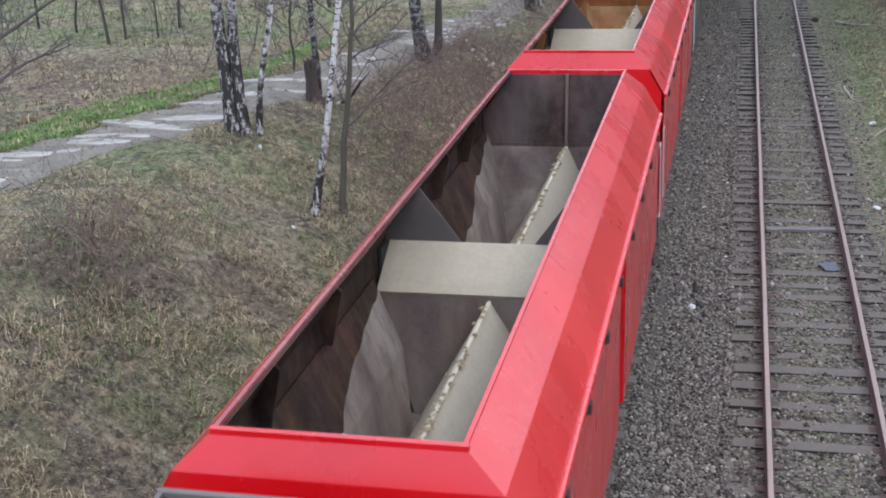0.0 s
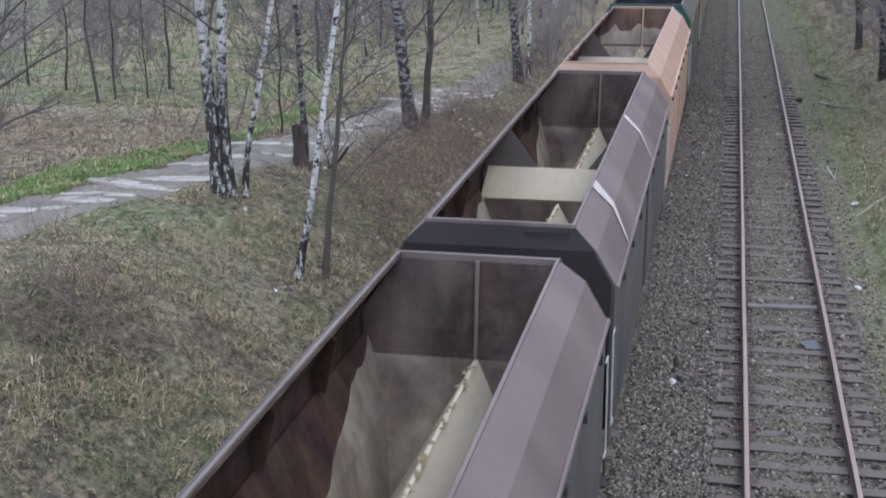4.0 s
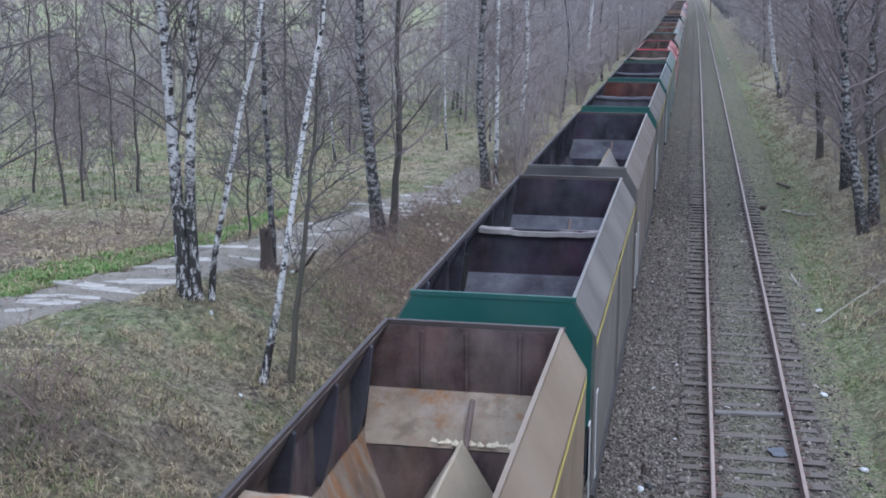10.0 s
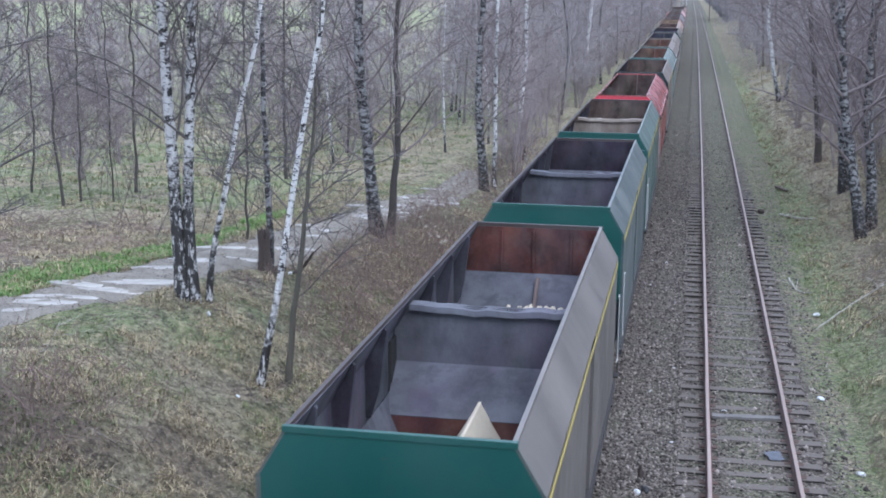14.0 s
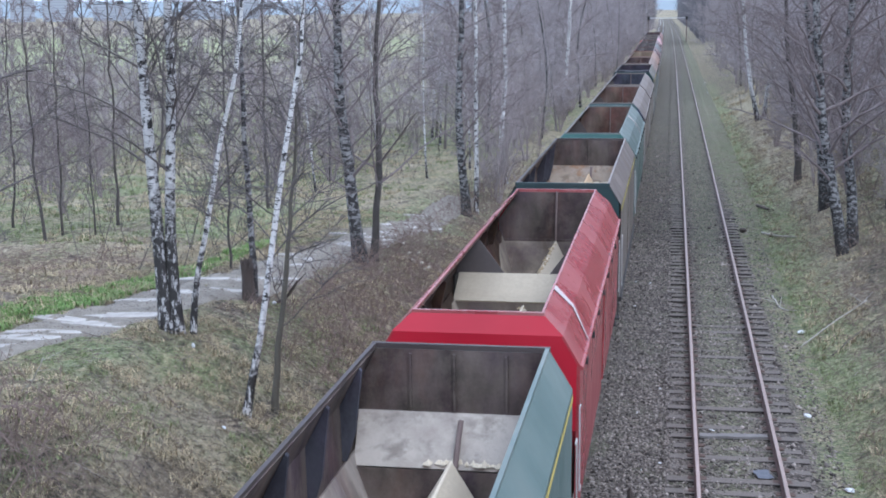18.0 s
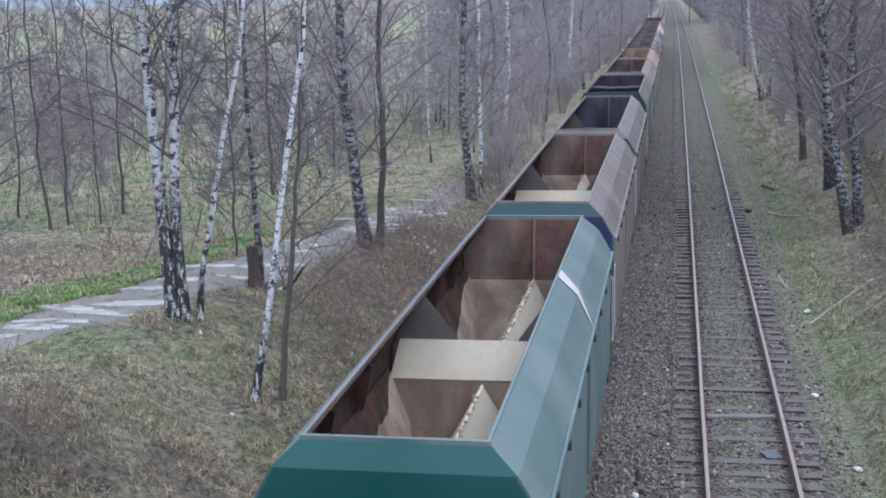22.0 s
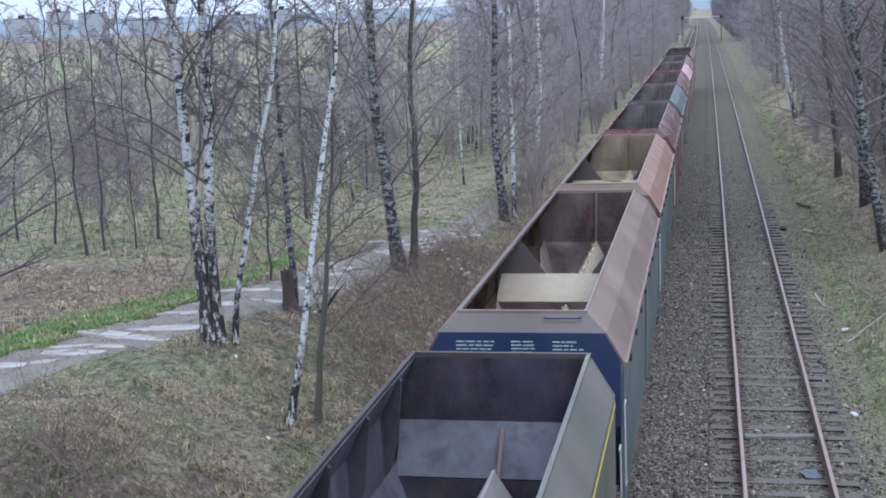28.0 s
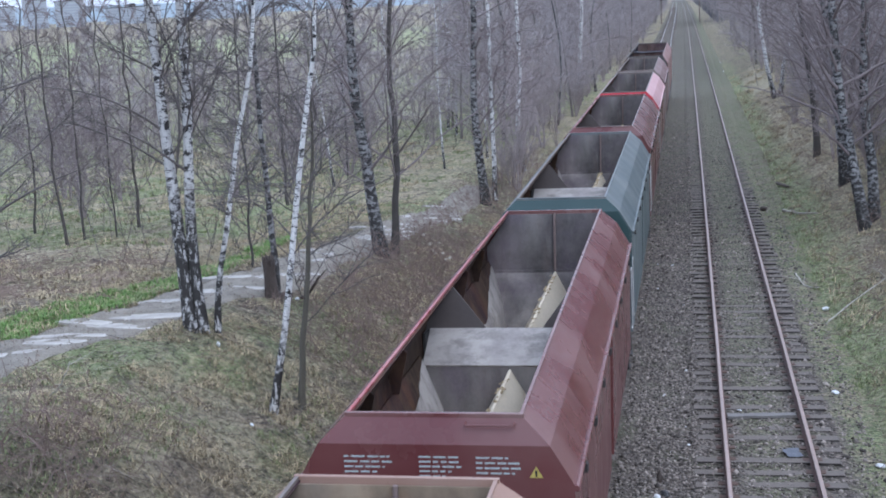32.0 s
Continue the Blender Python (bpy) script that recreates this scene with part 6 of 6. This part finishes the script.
def blades(name, spots, r, tall, wide, per, splay, mat, label):
    """Tufts of blades: each a narrow, bent, three-cornered strip."""
    n = len(spots) * per
    base = np.repeat(np.array(spots), per, 0)
    a = r.uniform(0, 6.28, n)
    lean = r.uniform(0.15, 1.0, n) * splay
    h = r.uniform(0.5, 1.2, n) * tall
    off = r.normal(0, 0.07, (n, 2))
    p = base.copy()
    p[:, :2] += off
    d = np.stack([np.cos(a), np.sin(a)], 1)
    s = np.stack([-np.sin(a), np.cos(a)], 1) * wide
    mid = p.copy()
    mid[:, :2] += d * (lean * h * 0.45)[:, None]
    mid[:, 2] += h * (0.75 - 0.22 * np.minimum(2.4, lean))
    tip = p.copy()
    tip[:, :2] += d * (lean * h * 1.3)[:, None]
    tip[:, 2] += h * np.maximum(0.12, 1.0 - 0.5 * lean)
    z0 = np.zeros((n, 1))
    s3 = np.concatenate([s, z0], 1)
    p[:, 2] -= 0.03
    v = np.stack([p - s3, p + s3, mid - s3 * 0.7, mid + s3 * 0.7, tip], 1).reshape(-1, 3)
    t = np.array([(0, 1, 3), (0, 3, 2), (2, 3, 4)])
    f = (np.arange(n)[:, None, None] * 5 + t[None]).reshape(-1, 3)
    tagged(solid(name, fast_mesh(name, v, f), mat), label, "grass", kind="stuff")


def build_grass():
    r = np.random.default_rng(8)

    def spots(n, x0, x1, y0, y1, bias, keep):
        out = []
        xs, ys = r.uniform(x0, x1, n), y0 + (y1 - y0) * r.random(n) ** bias
        for x, y in zip(xs, ys):
            x = float(x + bend(y))
            if keep(x, float(y)):
                out.append((x, float(y), height(x, float(y))))
        return out

    def on_path(x, y):
        return abs(x - path_x(y)) < 1.15

    def patchy(x, y, s, lo):
        return noise.noise(Vector((x * s, y * s, 3.3))) > lo

    blades("dry_grass", spots(15000, -13.5, -4.9, 10, 46, 1.2, lambda x, y: not on_path(x, y) and patchy(x, y, 0.9, -0.12)), r, 0.13, 0.005, 13, 2.7, M_DRY_MIX, "matted dead grass on the bank")
    blades("dry_grass", spots(6500, 3.7, 11, 18, 120, 1.2, lambda x, y: patchy(x, y, 0.6, -0.1)), r, 0.22, 0.007, 9, 1.7, M_DRY_MIX, "matted dead grass on the far bank")
    blades("dry_grass", spots(7500, -34, -11, 20, 72, 1.2, lambda x, y: not on_path(x, y) and patchy(x, y, 0.3, -0.05)), r, 0.2, 0.009, 9, 2.4, M_DRY_MIX, "tufts of dead grass in the meadow")
    blades("fresh_grass", spots(5000, -12.5, -5.2, 10, 45, 1.2, lambda x, y: not on_path(x, y) and patchy(x, y, 0.45, 0.12)), r, 0.10, 0.007, 9, 2.0, M_GREEN_MIX, "new green grass among the dead")
    blades("fresh_grass", spots(3800, -14.2, -11.4, 19, 36, 1.0, lambda x, y: path_x(y) - 2.5 < x < path_x(y) - 1.2), r, 0.12, 0.008, 11, 1.3, M_VERGE_MIX, "bright green verge along the path")
    blades("fresh_grass", spots(5500, -40, -10.5, 34, 85, 1.1, lambda x, y: patchy(x, y, 0.14, -0.2)), r, 0.13, 0.014, 8, 1.8, M_GREEN_MIX, "green meadow grass")
    blades("fresh_grass", spots(1300, 2.5, 4.3, 18, 110, 1.5, lambda x, y: patchy(x, y, 0.7, -0.1)), r, 0.1, 0.008, 8, 1.0, M_GREEN_MIX, "green grass along the edge of the ballast")
    blades("track_weeds", spots(3600, 0.0, 2.7, 16, 130, 1.6, lambda x, y: patchy(x, y, 0.8, 0.0)), r, 0.06, 0.008, 7, 1.3, M_GREEN_MIX, "moss and weeds between the rails")
    # fallen twigs
    n = 5200
    x, y = r.uniform(-12.0, -4.8, n), 10 + 40 * r.random(n) ** 1.25
    x[: n // 4], y[: n // 4] = r.uniform(3.4, 8.0, n // 4), 17 + 50 * r.random(n // 4)
    keep = [i for i in range(n) if not on_path(float(x[i]), float(y[i]))]
    rows = []
    for i in keep:
        a, s, u, w = r.uniform(0, 6.28), r.uniform(0.12, 0.5), float(x[i]), float(y[i])
        e, g = u + math.cos(a) * s, w + math.sin(a) * s
        rows.append((u, w, height(u, w) + r.uniform(0.0, 0.05), e, g, height(e, g) + r.uniform(0.01, 0.14), r.uniform(0.003, 0.008), 0.002))
    tagged(solid("fallen_twigs", fast_mesh("fallen_twigs", *tubes(rows, 3)), M_TWIG_MIX), "dark and bleached fallen twigs on the banks", "twigs", kind="stuff")
    # dead leaves
    n = 60000
    x, y = r.uniform(-13.2, -4.9, n), 10 + 36 * r.random(n) ** 1.3
    x[: n // 8], y[: n // 8] = r.uniform(3.5, 8.5, n // 8), 18 + 40 * r.random(n // 8)
    z = np.array([height(float(a), float(c)) for a, c in zip(x, y)]) + r.uniform(0.0, 0.05, n)
    a, s = r.uniform(0, 6.28, n), r.uniform(0.010, 0.028, n)
    d = np.stack([np.cos(a), np.sin(a), r.uniform(-0.5, 0.5, n)], 1) * s[:, None]
    e = np.stack([-np.sin(a), np.cos(a), r.uniform(-0.5, 0.5, n)], 1) * (s * 0.6)[:, None]
    p = np.stack([x, y, z], 1)
    v = np.stack([p - d, p + e, p + d + np.array([0, 0, 0.015]), p - e], 1).reshape(-1, 3)
    t = np.array([(0, 1, 3), (1, 2, 3)])
    f = (np.arange(n)[:, None, None] * 4 + t[None]).reshape(-1, 3)
    tagged(solid("dead_leaves", fast_mesh("dead_leaves", v, f), M_LEAF_MIX), "brown and pale fallen leaves", "leaves", kind="stuff")


M_DRY_MIX = mat_island("mixed_dry_grass", (0.090, 0.064, 0.038), (0.80, 0.66, 0.40))
M_GREEN_MIX = mat_island("mixed_green_grass", (0.115, 0.145, 0.055), (0.32, 0.36, 0.16))
M_VERGE_MIX = mat_island("bright_verge_grass", (0.10, 0.20, 0.045), (0.32, 0.48, 0.15))
M_TWIG_MIX = mat_island("mixed_fallen_twigs", (0.05, 0.036, 0.030), (0.42, 0.37, 0.30))
M_LEAF_MIX = mat_island("mixed_dead_leaves", (0.030, 0.022, 0.017), (0.44, 0.35, 0.25))

# the path: (x, y) along its middle
PATH_LINE = [(-14.6, 12.0), (-13.1, 16.5), (-12.35, 18.95), (-11.96, 20.1), (-11.46, 21.4), (-11.2, 23.1), (-10.75, 24.75), (-10.36, 26.4), (-10.0, 28.0), (-9.75, 30.3), (-9.5, 33.5), (-9.3, 36.2), (-8.95, 41.0), (-8.5, 47.5), (-8.6, 60.0), (-9.2, 90.0)]


def path_x(y):
    for (a, c), (d, e) in zip(PATH_LINE, PATH_LINE[1:]):
        if y <= e:
            return a + (d - a) * (y - c) / (e - c)
    return PATH_LINE[-1][0]


def build_path():
    t = tagged(new("path"), "muddy footpath with sunken concrete slabs", "path", kind="structure")
    v = []
    ys = list(np.arange(12, 46, 0.14)) + list(np.arange(46, 53, 0.5))
    offs = (-1.15, -0.95, -0.8, -0.65, -0.5, -0.35, -0.2, -0.05, 0.1, 0.25, 0.4, 0.55, 0.7, 0.85, 1.0, 1.15)
    for y in ys:
        for o in offs:
            x = path_x(y) + o * (1 - 0.36 * smooth01((y - 27) / 9)) + 0.12 * noise.noise(Vector((o, y * 0.9, 7)))
            v.append((x, y, height(x, y) + (0.035 if abs(o) < 1 else -0.05) + 0.022 * noise.noise(Vector((x * 2.6, y * 2.6, 0))) + 0.016 * noise.noise(Vector((x * 7, y * 7, 5)))))
    k = len(offs)
    f = [(j * k + i, j * k + i + 1, (j + 1) * k + i + 1, (j + 1) * k + i) for j in range(len(ys) - 1) for i in range(k - 1)]
    solid("path_surface", fast_mesh("path_surface", v, f, True), M_PATH, t)
    r = random.Random(4)
    kinds = []
    for q in range(5):
        w, d = r.uniform(0.28, 0.62), r.uniform(0.12, 0.25)
        n = 8
        ring = [(x * w * r.uniform(0.86, 1.05), y * d * r.uniform(0.8, 1.05)) for x, y in ((-1, -1), (0.1, -1.1), (1, -0.9), (1.05, 0.1), (0.9, 1), (0.2, 1.05), (-0.6, 0.95), (-1.1, 0.2))]
        vv = [(a, c, -0.05) for a, c in ring] + [(a, c, 0.05) for a, c in ring] + [(a * 0.94, c * 0.94, 0.06) for a, c in ring]
        ff = [tuple(range(2 * n, 3 * n))] + [(i, (i + 1) % n, n + (i + 1) % n, n + i) for i in range(n)] + [(n + i, n + (i + 1) % n, 2 * n + (i + 1) % n, 2 * n + i) for i in range(n)]
        kinds.append(mesh_from("slab", vv, ff))
    y = 15.0
    while y < 46:
        for o in (-0.62, -0.2, 0.3):
            if r.random() < 0.46:
                x = path_x(y) + o + r.uniform(-0.15, 0.15)
                yy = y + r.uniform(-0.3, 0.3)
                s = solid("slab", kinds[r.randrange(5)], M_SLAB, t)
                s.matrix_basis = pose(x, yy, height(x, yy) + r.uniform(-0.034, -0.008), r.uniform(-2.5, 2.5), r.uniform(-2.5, 2.5), r.uniform(-9, 9))
        y += r.uniform(0.55, 1.0)


build_path()
build_near_trees()
build_woods()
build_far_woods()
build_brush()
build_grass()

# ---------------------------------------------------------------- small things
def clod(name, x, y, size, mat, label, category, seed, lift=0.0, flat=0.6, z=None):
    r = random.Random(seed)
    bm = bmesh.new()
    bmesh.ops.create_icosphere(bm, subdivisions=2, radius=1.0)
    for v in bm.verts:
        k = 1 + 0.28 * noise.noise(v.co * 1.6 + Vector((seed, 0, 0))) + r.uniform(-0.05, 0.05)
        v.co = Vector((v.co.x * size[0] * k, v.co.y * size[1] * k, v.co.z * size[2] * k))
    me = bpy.data.meshes.new(name)
    bm.to_mesh(me)
    bm.free()
    ob = solid(name, me, mat)
    ob.matrix_basis = pose(x, y, (height(x, y) if z is None else z) + size[2] * 0.5 + lift, 0, 0, r.uniform(0, 360))
    return tagged(ob, label, category)


def build_stump():
    """A broken stump with a torn top beside the path."""
    x, y = -9.28, 26.85
    t = tagged(new("tree_stump"), "dark broken stump with a jagged torn top", "stump")
    t.matrix_basis = pose(x, y, height(x, y))
    r = random.Random(5)
    n, v, f = 14, [], []
    tops = [0.86 + r.uniform(-0.26, 0.16) for _ in range(n)]
    for k, (z, rad) in enumerate(((-0.15, 0.24), (0.12, 0.165), (0.5, 0.135), (None, 0.145), (None, 0.07))):
        for i in range(n):
            a = i * math.tau / n
            q = rad * (1 + r.uniform(-0.09, 0.09))
            zz = z if z is not None else (tops[i] if k == 3 else tops[i] - 0.1)
            v.append((math.cos(a) * q - 0.03 * (zz or 0), math.sin(a) * q, zz))
    for k in range(4):
        for i in range(n):
            j = (i + 1) % n
            f.append((k * n + i, k * n + j, (k + 1) * n + j, (k + 1) * n + i))
    f.append(tuple(range(4 * n, 5 * n)))
    solid("stump_wood", mesh_from("stump_wood", v, f), M_STUMP, t)
    clod("rotten_log", -9.02, 27.0, (0.2, 0.12, 0.13), M_STUMP, "short dark rotten log end by the stump", "log", 3)


def branch_thing(name, pts, r0, r1, mat, label, seed, twigs=4):
    r = random.Random(seed)
    p = [Vector((x, y, (height(x, y) if dz is not None else -0.2) + (dz or 0))) for x, y, dz in pts]
    base = p[0].copy()
    t = tagged(new(name), label, "branch")
    t.matrix_basis = Matrix.Translation(base)
    path = smooth_path([q - base for q in p], 12, r, 0.02)
    v, f, sides = [], [], 7
    for k, q in enumerate(path):
        d = (path[min(11, k + 1)] - path[max(0, k - 1)]).normalized()
        side = d.orthogonal().normalized()
        up = d.cross(side)
        rad = (r0 + (r1 - r0) * k / 11) * r.uniform(0.88, 1.1)
        for i in range(sides):
            a = i * math.tau / sides
            v.append(tuple(q + (side * math.cos(a) + up * math.sin(a)) * rad))
    for k in range(11):
        for i in range(sides):
            j = (i + 1) % sides
            f.append((k * sides + i, k * sides + j, (k + 1) * sides + j, (k + 1) * sides + i))
    f += [tuple(reversed(range(sides))), tuple(range(11 * sides, 12 * sides))]
    solid("stem", mesh_from("stem", v, f, True), mat, t)
    for _ in range(twigs):
        a = path[r.randrange(3, 11)]
        c = a + Vector((r.uniform(-0.5, 0.5), r.uniform(-0.5, 0.5), r.uniform(0.02, 0.3)))
        part("twig", [rod(a, c, r1 * 0.7, 5, r1 * 0.3)], mat, t)
    return t


def build_litter():
    clod("plastic_bottle", -8.84, 22.25, (0.03, 0.05, 0.055), M_WHITE, "crumpled white plastic bottle in the grass", "litter", 1, 0.02)
    clod("paper_scrap", -7.44, 19.93, (0.07, 0.03, 0.022), M_WHITE, "torn white paper scrap on the bank", "litter", 2, 0.03)
    clod("paper_scrap", -8.84, 27.29, (0.06, 0.04, 0.035), M_WHITE, "torn white paper scrap among brambles", "litter", 3, 0.03)
    clod("plastic_bag", 3.42, 33.6, (0.11, 0.07, 0.05), M_WHITE, "white plastic bag at the foot of the bank", "litter", 4, 0.03)
    clod("white_stone", -0.63, 20.62, (0.065, 0.06, 0.06), M_WHITE, "white limestone lump on the ballast", "stone", 5, z=-0.25)
    clod("black_bag", -0.50, 20.78, (0.12, 0.08, 0.06), M_BLACK, "scrap of black plastic on the ballast", "litter", 6, z=-0.25)
    clod("marker_stub", -0.60, 21.4, (0.05, 0.05, 0.14), M_STUMP, "short dark wooden stub in the ballast", "post", 7, z=-0.25)
    r = random.Random(17)
    for i in range(12):
        x, y = r.uniform(-1.1, -0.1), 22 + 24 * r.random() ** 1.5
        s = r.uniform(0.018, 0.034)
        clod("white_stone", x, y, (s, s * 1.2, s * 0.8), M_WHITE, "pale limestone lump fallen on the ballast", "stone", 30 + i, z=-0.26)
    for i, (x, y) in enumerate(((3.21, 22.3), (3.4, 130.0), (3.5, 146.0), (2.9, 26.5), (0.9, 25.2))):
        clod("white_stone", x, y, (0.07 + y * 0.001, 0.07, 0.045), M_WHITE, "pale limestone lump beside the track", "stone", 60 + i, z=-0.25)
    branch_thing("fallen_branch", [(3.29, 32.3, 0.02), (4.0, 33.0, 0.18), (5.1, 34.0, 0.22)], 0.022, 0.012, M_STICK, "bleached bare branch lying up the bank", 2)
    branch_thing("fallen_branch", [(3.9, 31.0, 0.02), (4.9, 32.2, 0.12), (5.9, 33.0, 0.15)], 0.018, 0.01, M_STICK_DARK, "dark bare branch lying up the bank", 3)
    branch_thing("fallen_branch", [(3.01, 38.0, 0.05), (3.15, 36.4, 0.05), (3.5, 35.9, 0.06)], 0.03, 0.018, M_STICK, "crooked bleached branch by the ballast", 4)
    branch_thing("fallen_branch", [(3.4, 48.8, 0.05), (3.9, 47.3, 0.05), (4.4, 46.3, 0.08)], 0.045, 0.025, M_STICK, "pale fallen branch at the foot of the bank", 5)
    branch_thing("fallen_branch", [(3.6, 55.1, 0.08), (3.95, 53.4, 0.08)], 0.07, 0.05, M_STICK_DARK, "dark log at the foot of the bank", 6, 1)
    branch_thing("fallen_branch", [(-8.8, 27.4, 0.05), (-8.5, 27.2, 0.4), (-8.2, 27.0, 0.95)], 0.045, 0.03, M_STUMP, "dark broken branch propped by a birch", 7, 1)
    branch_thing("fallen_branch", [(-9.6, 17.2, 0.05), (-9.2, 16.9, 0.5), (-9.0, 16.8, 0.9)], 0.012, 0.006, M_STICK, "thin dry stalk standing on the bank", 8, 3)
    clod("sleeper_stub", 2.7, 48.9, (0.16, 0.1, 0.09), M_STUMP, "dark block of old sleeper wood", "wood block", 8, z=-0.2)
    for i in range(9):
        rr = random.Random(70 + i)
        x, y = -7.2 + rr.uniform(-0.5, 0.5), 35.6 + rr.uniform(-1, 1)
        clod("paper_scrap", x, y, (0.05, 0.04, 0.04), M_PALELEAF, "pale dry seed head among brambles", "seed head", 80 + i, 0.35 + rr.uniform(0, 0.4))


def build_track_scraps():
    """A bleached board between the rails and a torn sheet of blue-grey plastic."""
    r = random.Random(12)
    n, v, f = 9, [], []
    for i in range(n):
        x = -0.66 + 1.32 * i / (n - 1)
        a, c = 0.10 + r.uniform(-0.02, 0.015), r.uniform(-0.006, 0.006)
        v += [(x, -a, -0.02), (x, -a, 0.03 + c), (x, a, 0.03 + c), (x, a, -0.02)]
    for i in range(n - 1):
        for k in range(3):
            f.append((i * 4 + k, i * 4 + k + 1, i * 4 + 5 + k, i * 4 + 4 + k))
    f += [(0, 3, 2, 1), (4 * n - 4, 4 * n - 3, 4 * n - 2, 4 * n - 1)]
    ob = solid("wooden_board", mesh_from("wooden_board", v, f), M_BOARD)
    ob.matrix_basis = pose(1.31, 24.75, -0.155, 0, 0, 4)
    tagged(ob, "bleached grey board lying between the rails", "board")
    v, f = [], []
    for j in range(7):
        for i in range(7):
            x, y = -0.14 + 0.28 * i / 6, -0.22 + 0.44 * j / 6
            edge = 0.05 * noise.noise(Vector((x * 9, y * 9, 1)))
            v.append((x + edge, y + edge, 0.02 * noise.noise(Vector((x * 7, y * 7, 4))) + 0.012))
    f = [(j * 7 + i, j * 7 + i + 1, (j + 1) * 7 + i + 1, (j + 1) * 7 + i) for j in range(6) for i in range(6)]
    ob = solid("plastic_sheet", mesh_from("plastic_sheet", v, f, True), M_SHEET)
    ob.matrix_basis = pose(1.74, 22.68, -0.15, 0, 0, 12)
    tagged(ob, "crumpled blue-grey plastic sheet between the rails", "litter")


def build_distance():
    """What closes the view: a signal gantry, far hills and a town's blocks on the skyline."""
    y = 310.0
    g = tagged(new("signal_gantry"), "pale beam carried over the tracks on dark posts", "gantry")
    g.matrix_basis = pose(bend(y) - 0.9, y, 0)
    part("beam", [box(-4.4, 4.4, -0.15, 0.15, 5.40, 5.58)], M_WHITE, g)
    for x in (-4.4, 4.4):
        part("post", [rod((x, 0, -0.6), (x, 0, 5.3), 0.11, 8)], M_POST, g)
        part("signal_head", [box(x - 0.28, x + 0.28, -0.3, 0.3, 5.1, 5.85, 0.08)], M_STEEL_DARK, g)
    v, f = [], []
    n = 90
    for i in range(n):
        a = -1.25 + 2.5 * i / (n - 1)
        hgt = 34 + 26 * noise.noise(Vector((a * 3.1, 2.0, 0))) + 12 * noise.noise(Vector((a * 11, 5.0, 0)))
        for d, z in ((2900, -10), (3150, max(12, hgt) * 0.8), (3400, max(15, hgt)), (3900, -20)):
            v.append((math.sin(a) * d, math.cos(a) * d, z))
    for i in range(n - 1):
        for k in range(3):
            f.append((i * 4 + k, (i + 1) * 4 + k, (i + 1) * 4 + k + 1, i * 4 + k + 1))
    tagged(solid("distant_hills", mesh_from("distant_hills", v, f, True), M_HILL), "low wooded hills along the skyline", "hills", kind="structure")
    r = random.Random(6)
    for i, (ang, wd, hh) in enumerate(((-33.0, 40, 30), (-29.5, 34, 36), (-28.0, 26, 44), (-26.6, 30, 40), (-24.0, 60, 26), (-20.5, 45, 28), (-18.6, 26, 34))):
        d, hh = 1500, hh * 0.7
        b = tagged(new("apartment_block"), "grey slab block of flats far across the fields", "building", "blocks on the skyline")
        b.matrix_basis = pose(math.sin(radians(ang)) * d, math.cos(radians(ang)) * d, 0, 0, 0, -ang + r.uniform(-20, 20))
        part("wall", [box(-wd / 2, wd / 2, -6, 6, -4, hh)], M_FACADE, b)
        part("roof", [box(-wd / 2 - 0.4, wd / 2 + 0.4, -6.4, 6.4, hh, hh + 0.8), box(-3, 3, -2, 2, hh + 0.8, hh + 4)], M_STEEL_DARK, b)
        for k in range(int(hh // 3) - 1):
            part("window_band", [box(-wd / 2 + 1, wd / 2 - 1, -6.15, -5.95, 2 + 3 * k, 3.4 + 3 * k)], M_GLASS_HAZE, b)


M_BOARD = mat_plain("bleached_board", (0.17, 0.158, 0.145), 0.9, 0, 0.35, 5, 0.4)
M_SHEET = mat_plain("blue_grey_plastic", (0.085, 0.095, 0.115), 0.5, 0, 0.35, 9, 0.3)
M_STUMP = mat_plain("rotten_stump_wood", (0.075, 0.058, 0.048), 0.95, 0, 0.4, 6, 0.7, 0.03)
M_STICK_DARK = mat_plain("dark_stick", (0.13, 0.11, 0.09), 0.9, 0, 0.3, 5, 0.3)
M_PALELEAF = mat_plain("pale_seed_heads", (0.50, 0.45, 0.36), 0.9, 0, 0.2, 9, 0.2)
# skyline colours: blue-grey air haze is painted into hills, facades and windows
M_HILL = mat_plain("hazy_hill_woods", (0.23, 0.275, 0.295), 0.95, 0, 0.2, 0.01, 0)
M_FACADE = mat_plain("hazy_concrete_facade", (0.40, 0.42, 0.44), 0.9, 0, 0.1, 0.05, 0)
M_GLASS_HAZE = mat_plain("hazy_far_windows", (0.32, 0.34, 0.37), 0.4, 0, 0.1, 0.2, 0)
build_stump()
build_litter()
build_track_scraps()
build_distance()


# ---------------------------------------------------------------- movement
def motions():
    for w, yc, side in WAGONS:
        rows = []
        for t in range(0, 33, 4):
            y = yc - run(t)
            rows.append((t, pose(TRACK_A + side + drift(y), y, 0)))
        walk(w, rows)


motions()
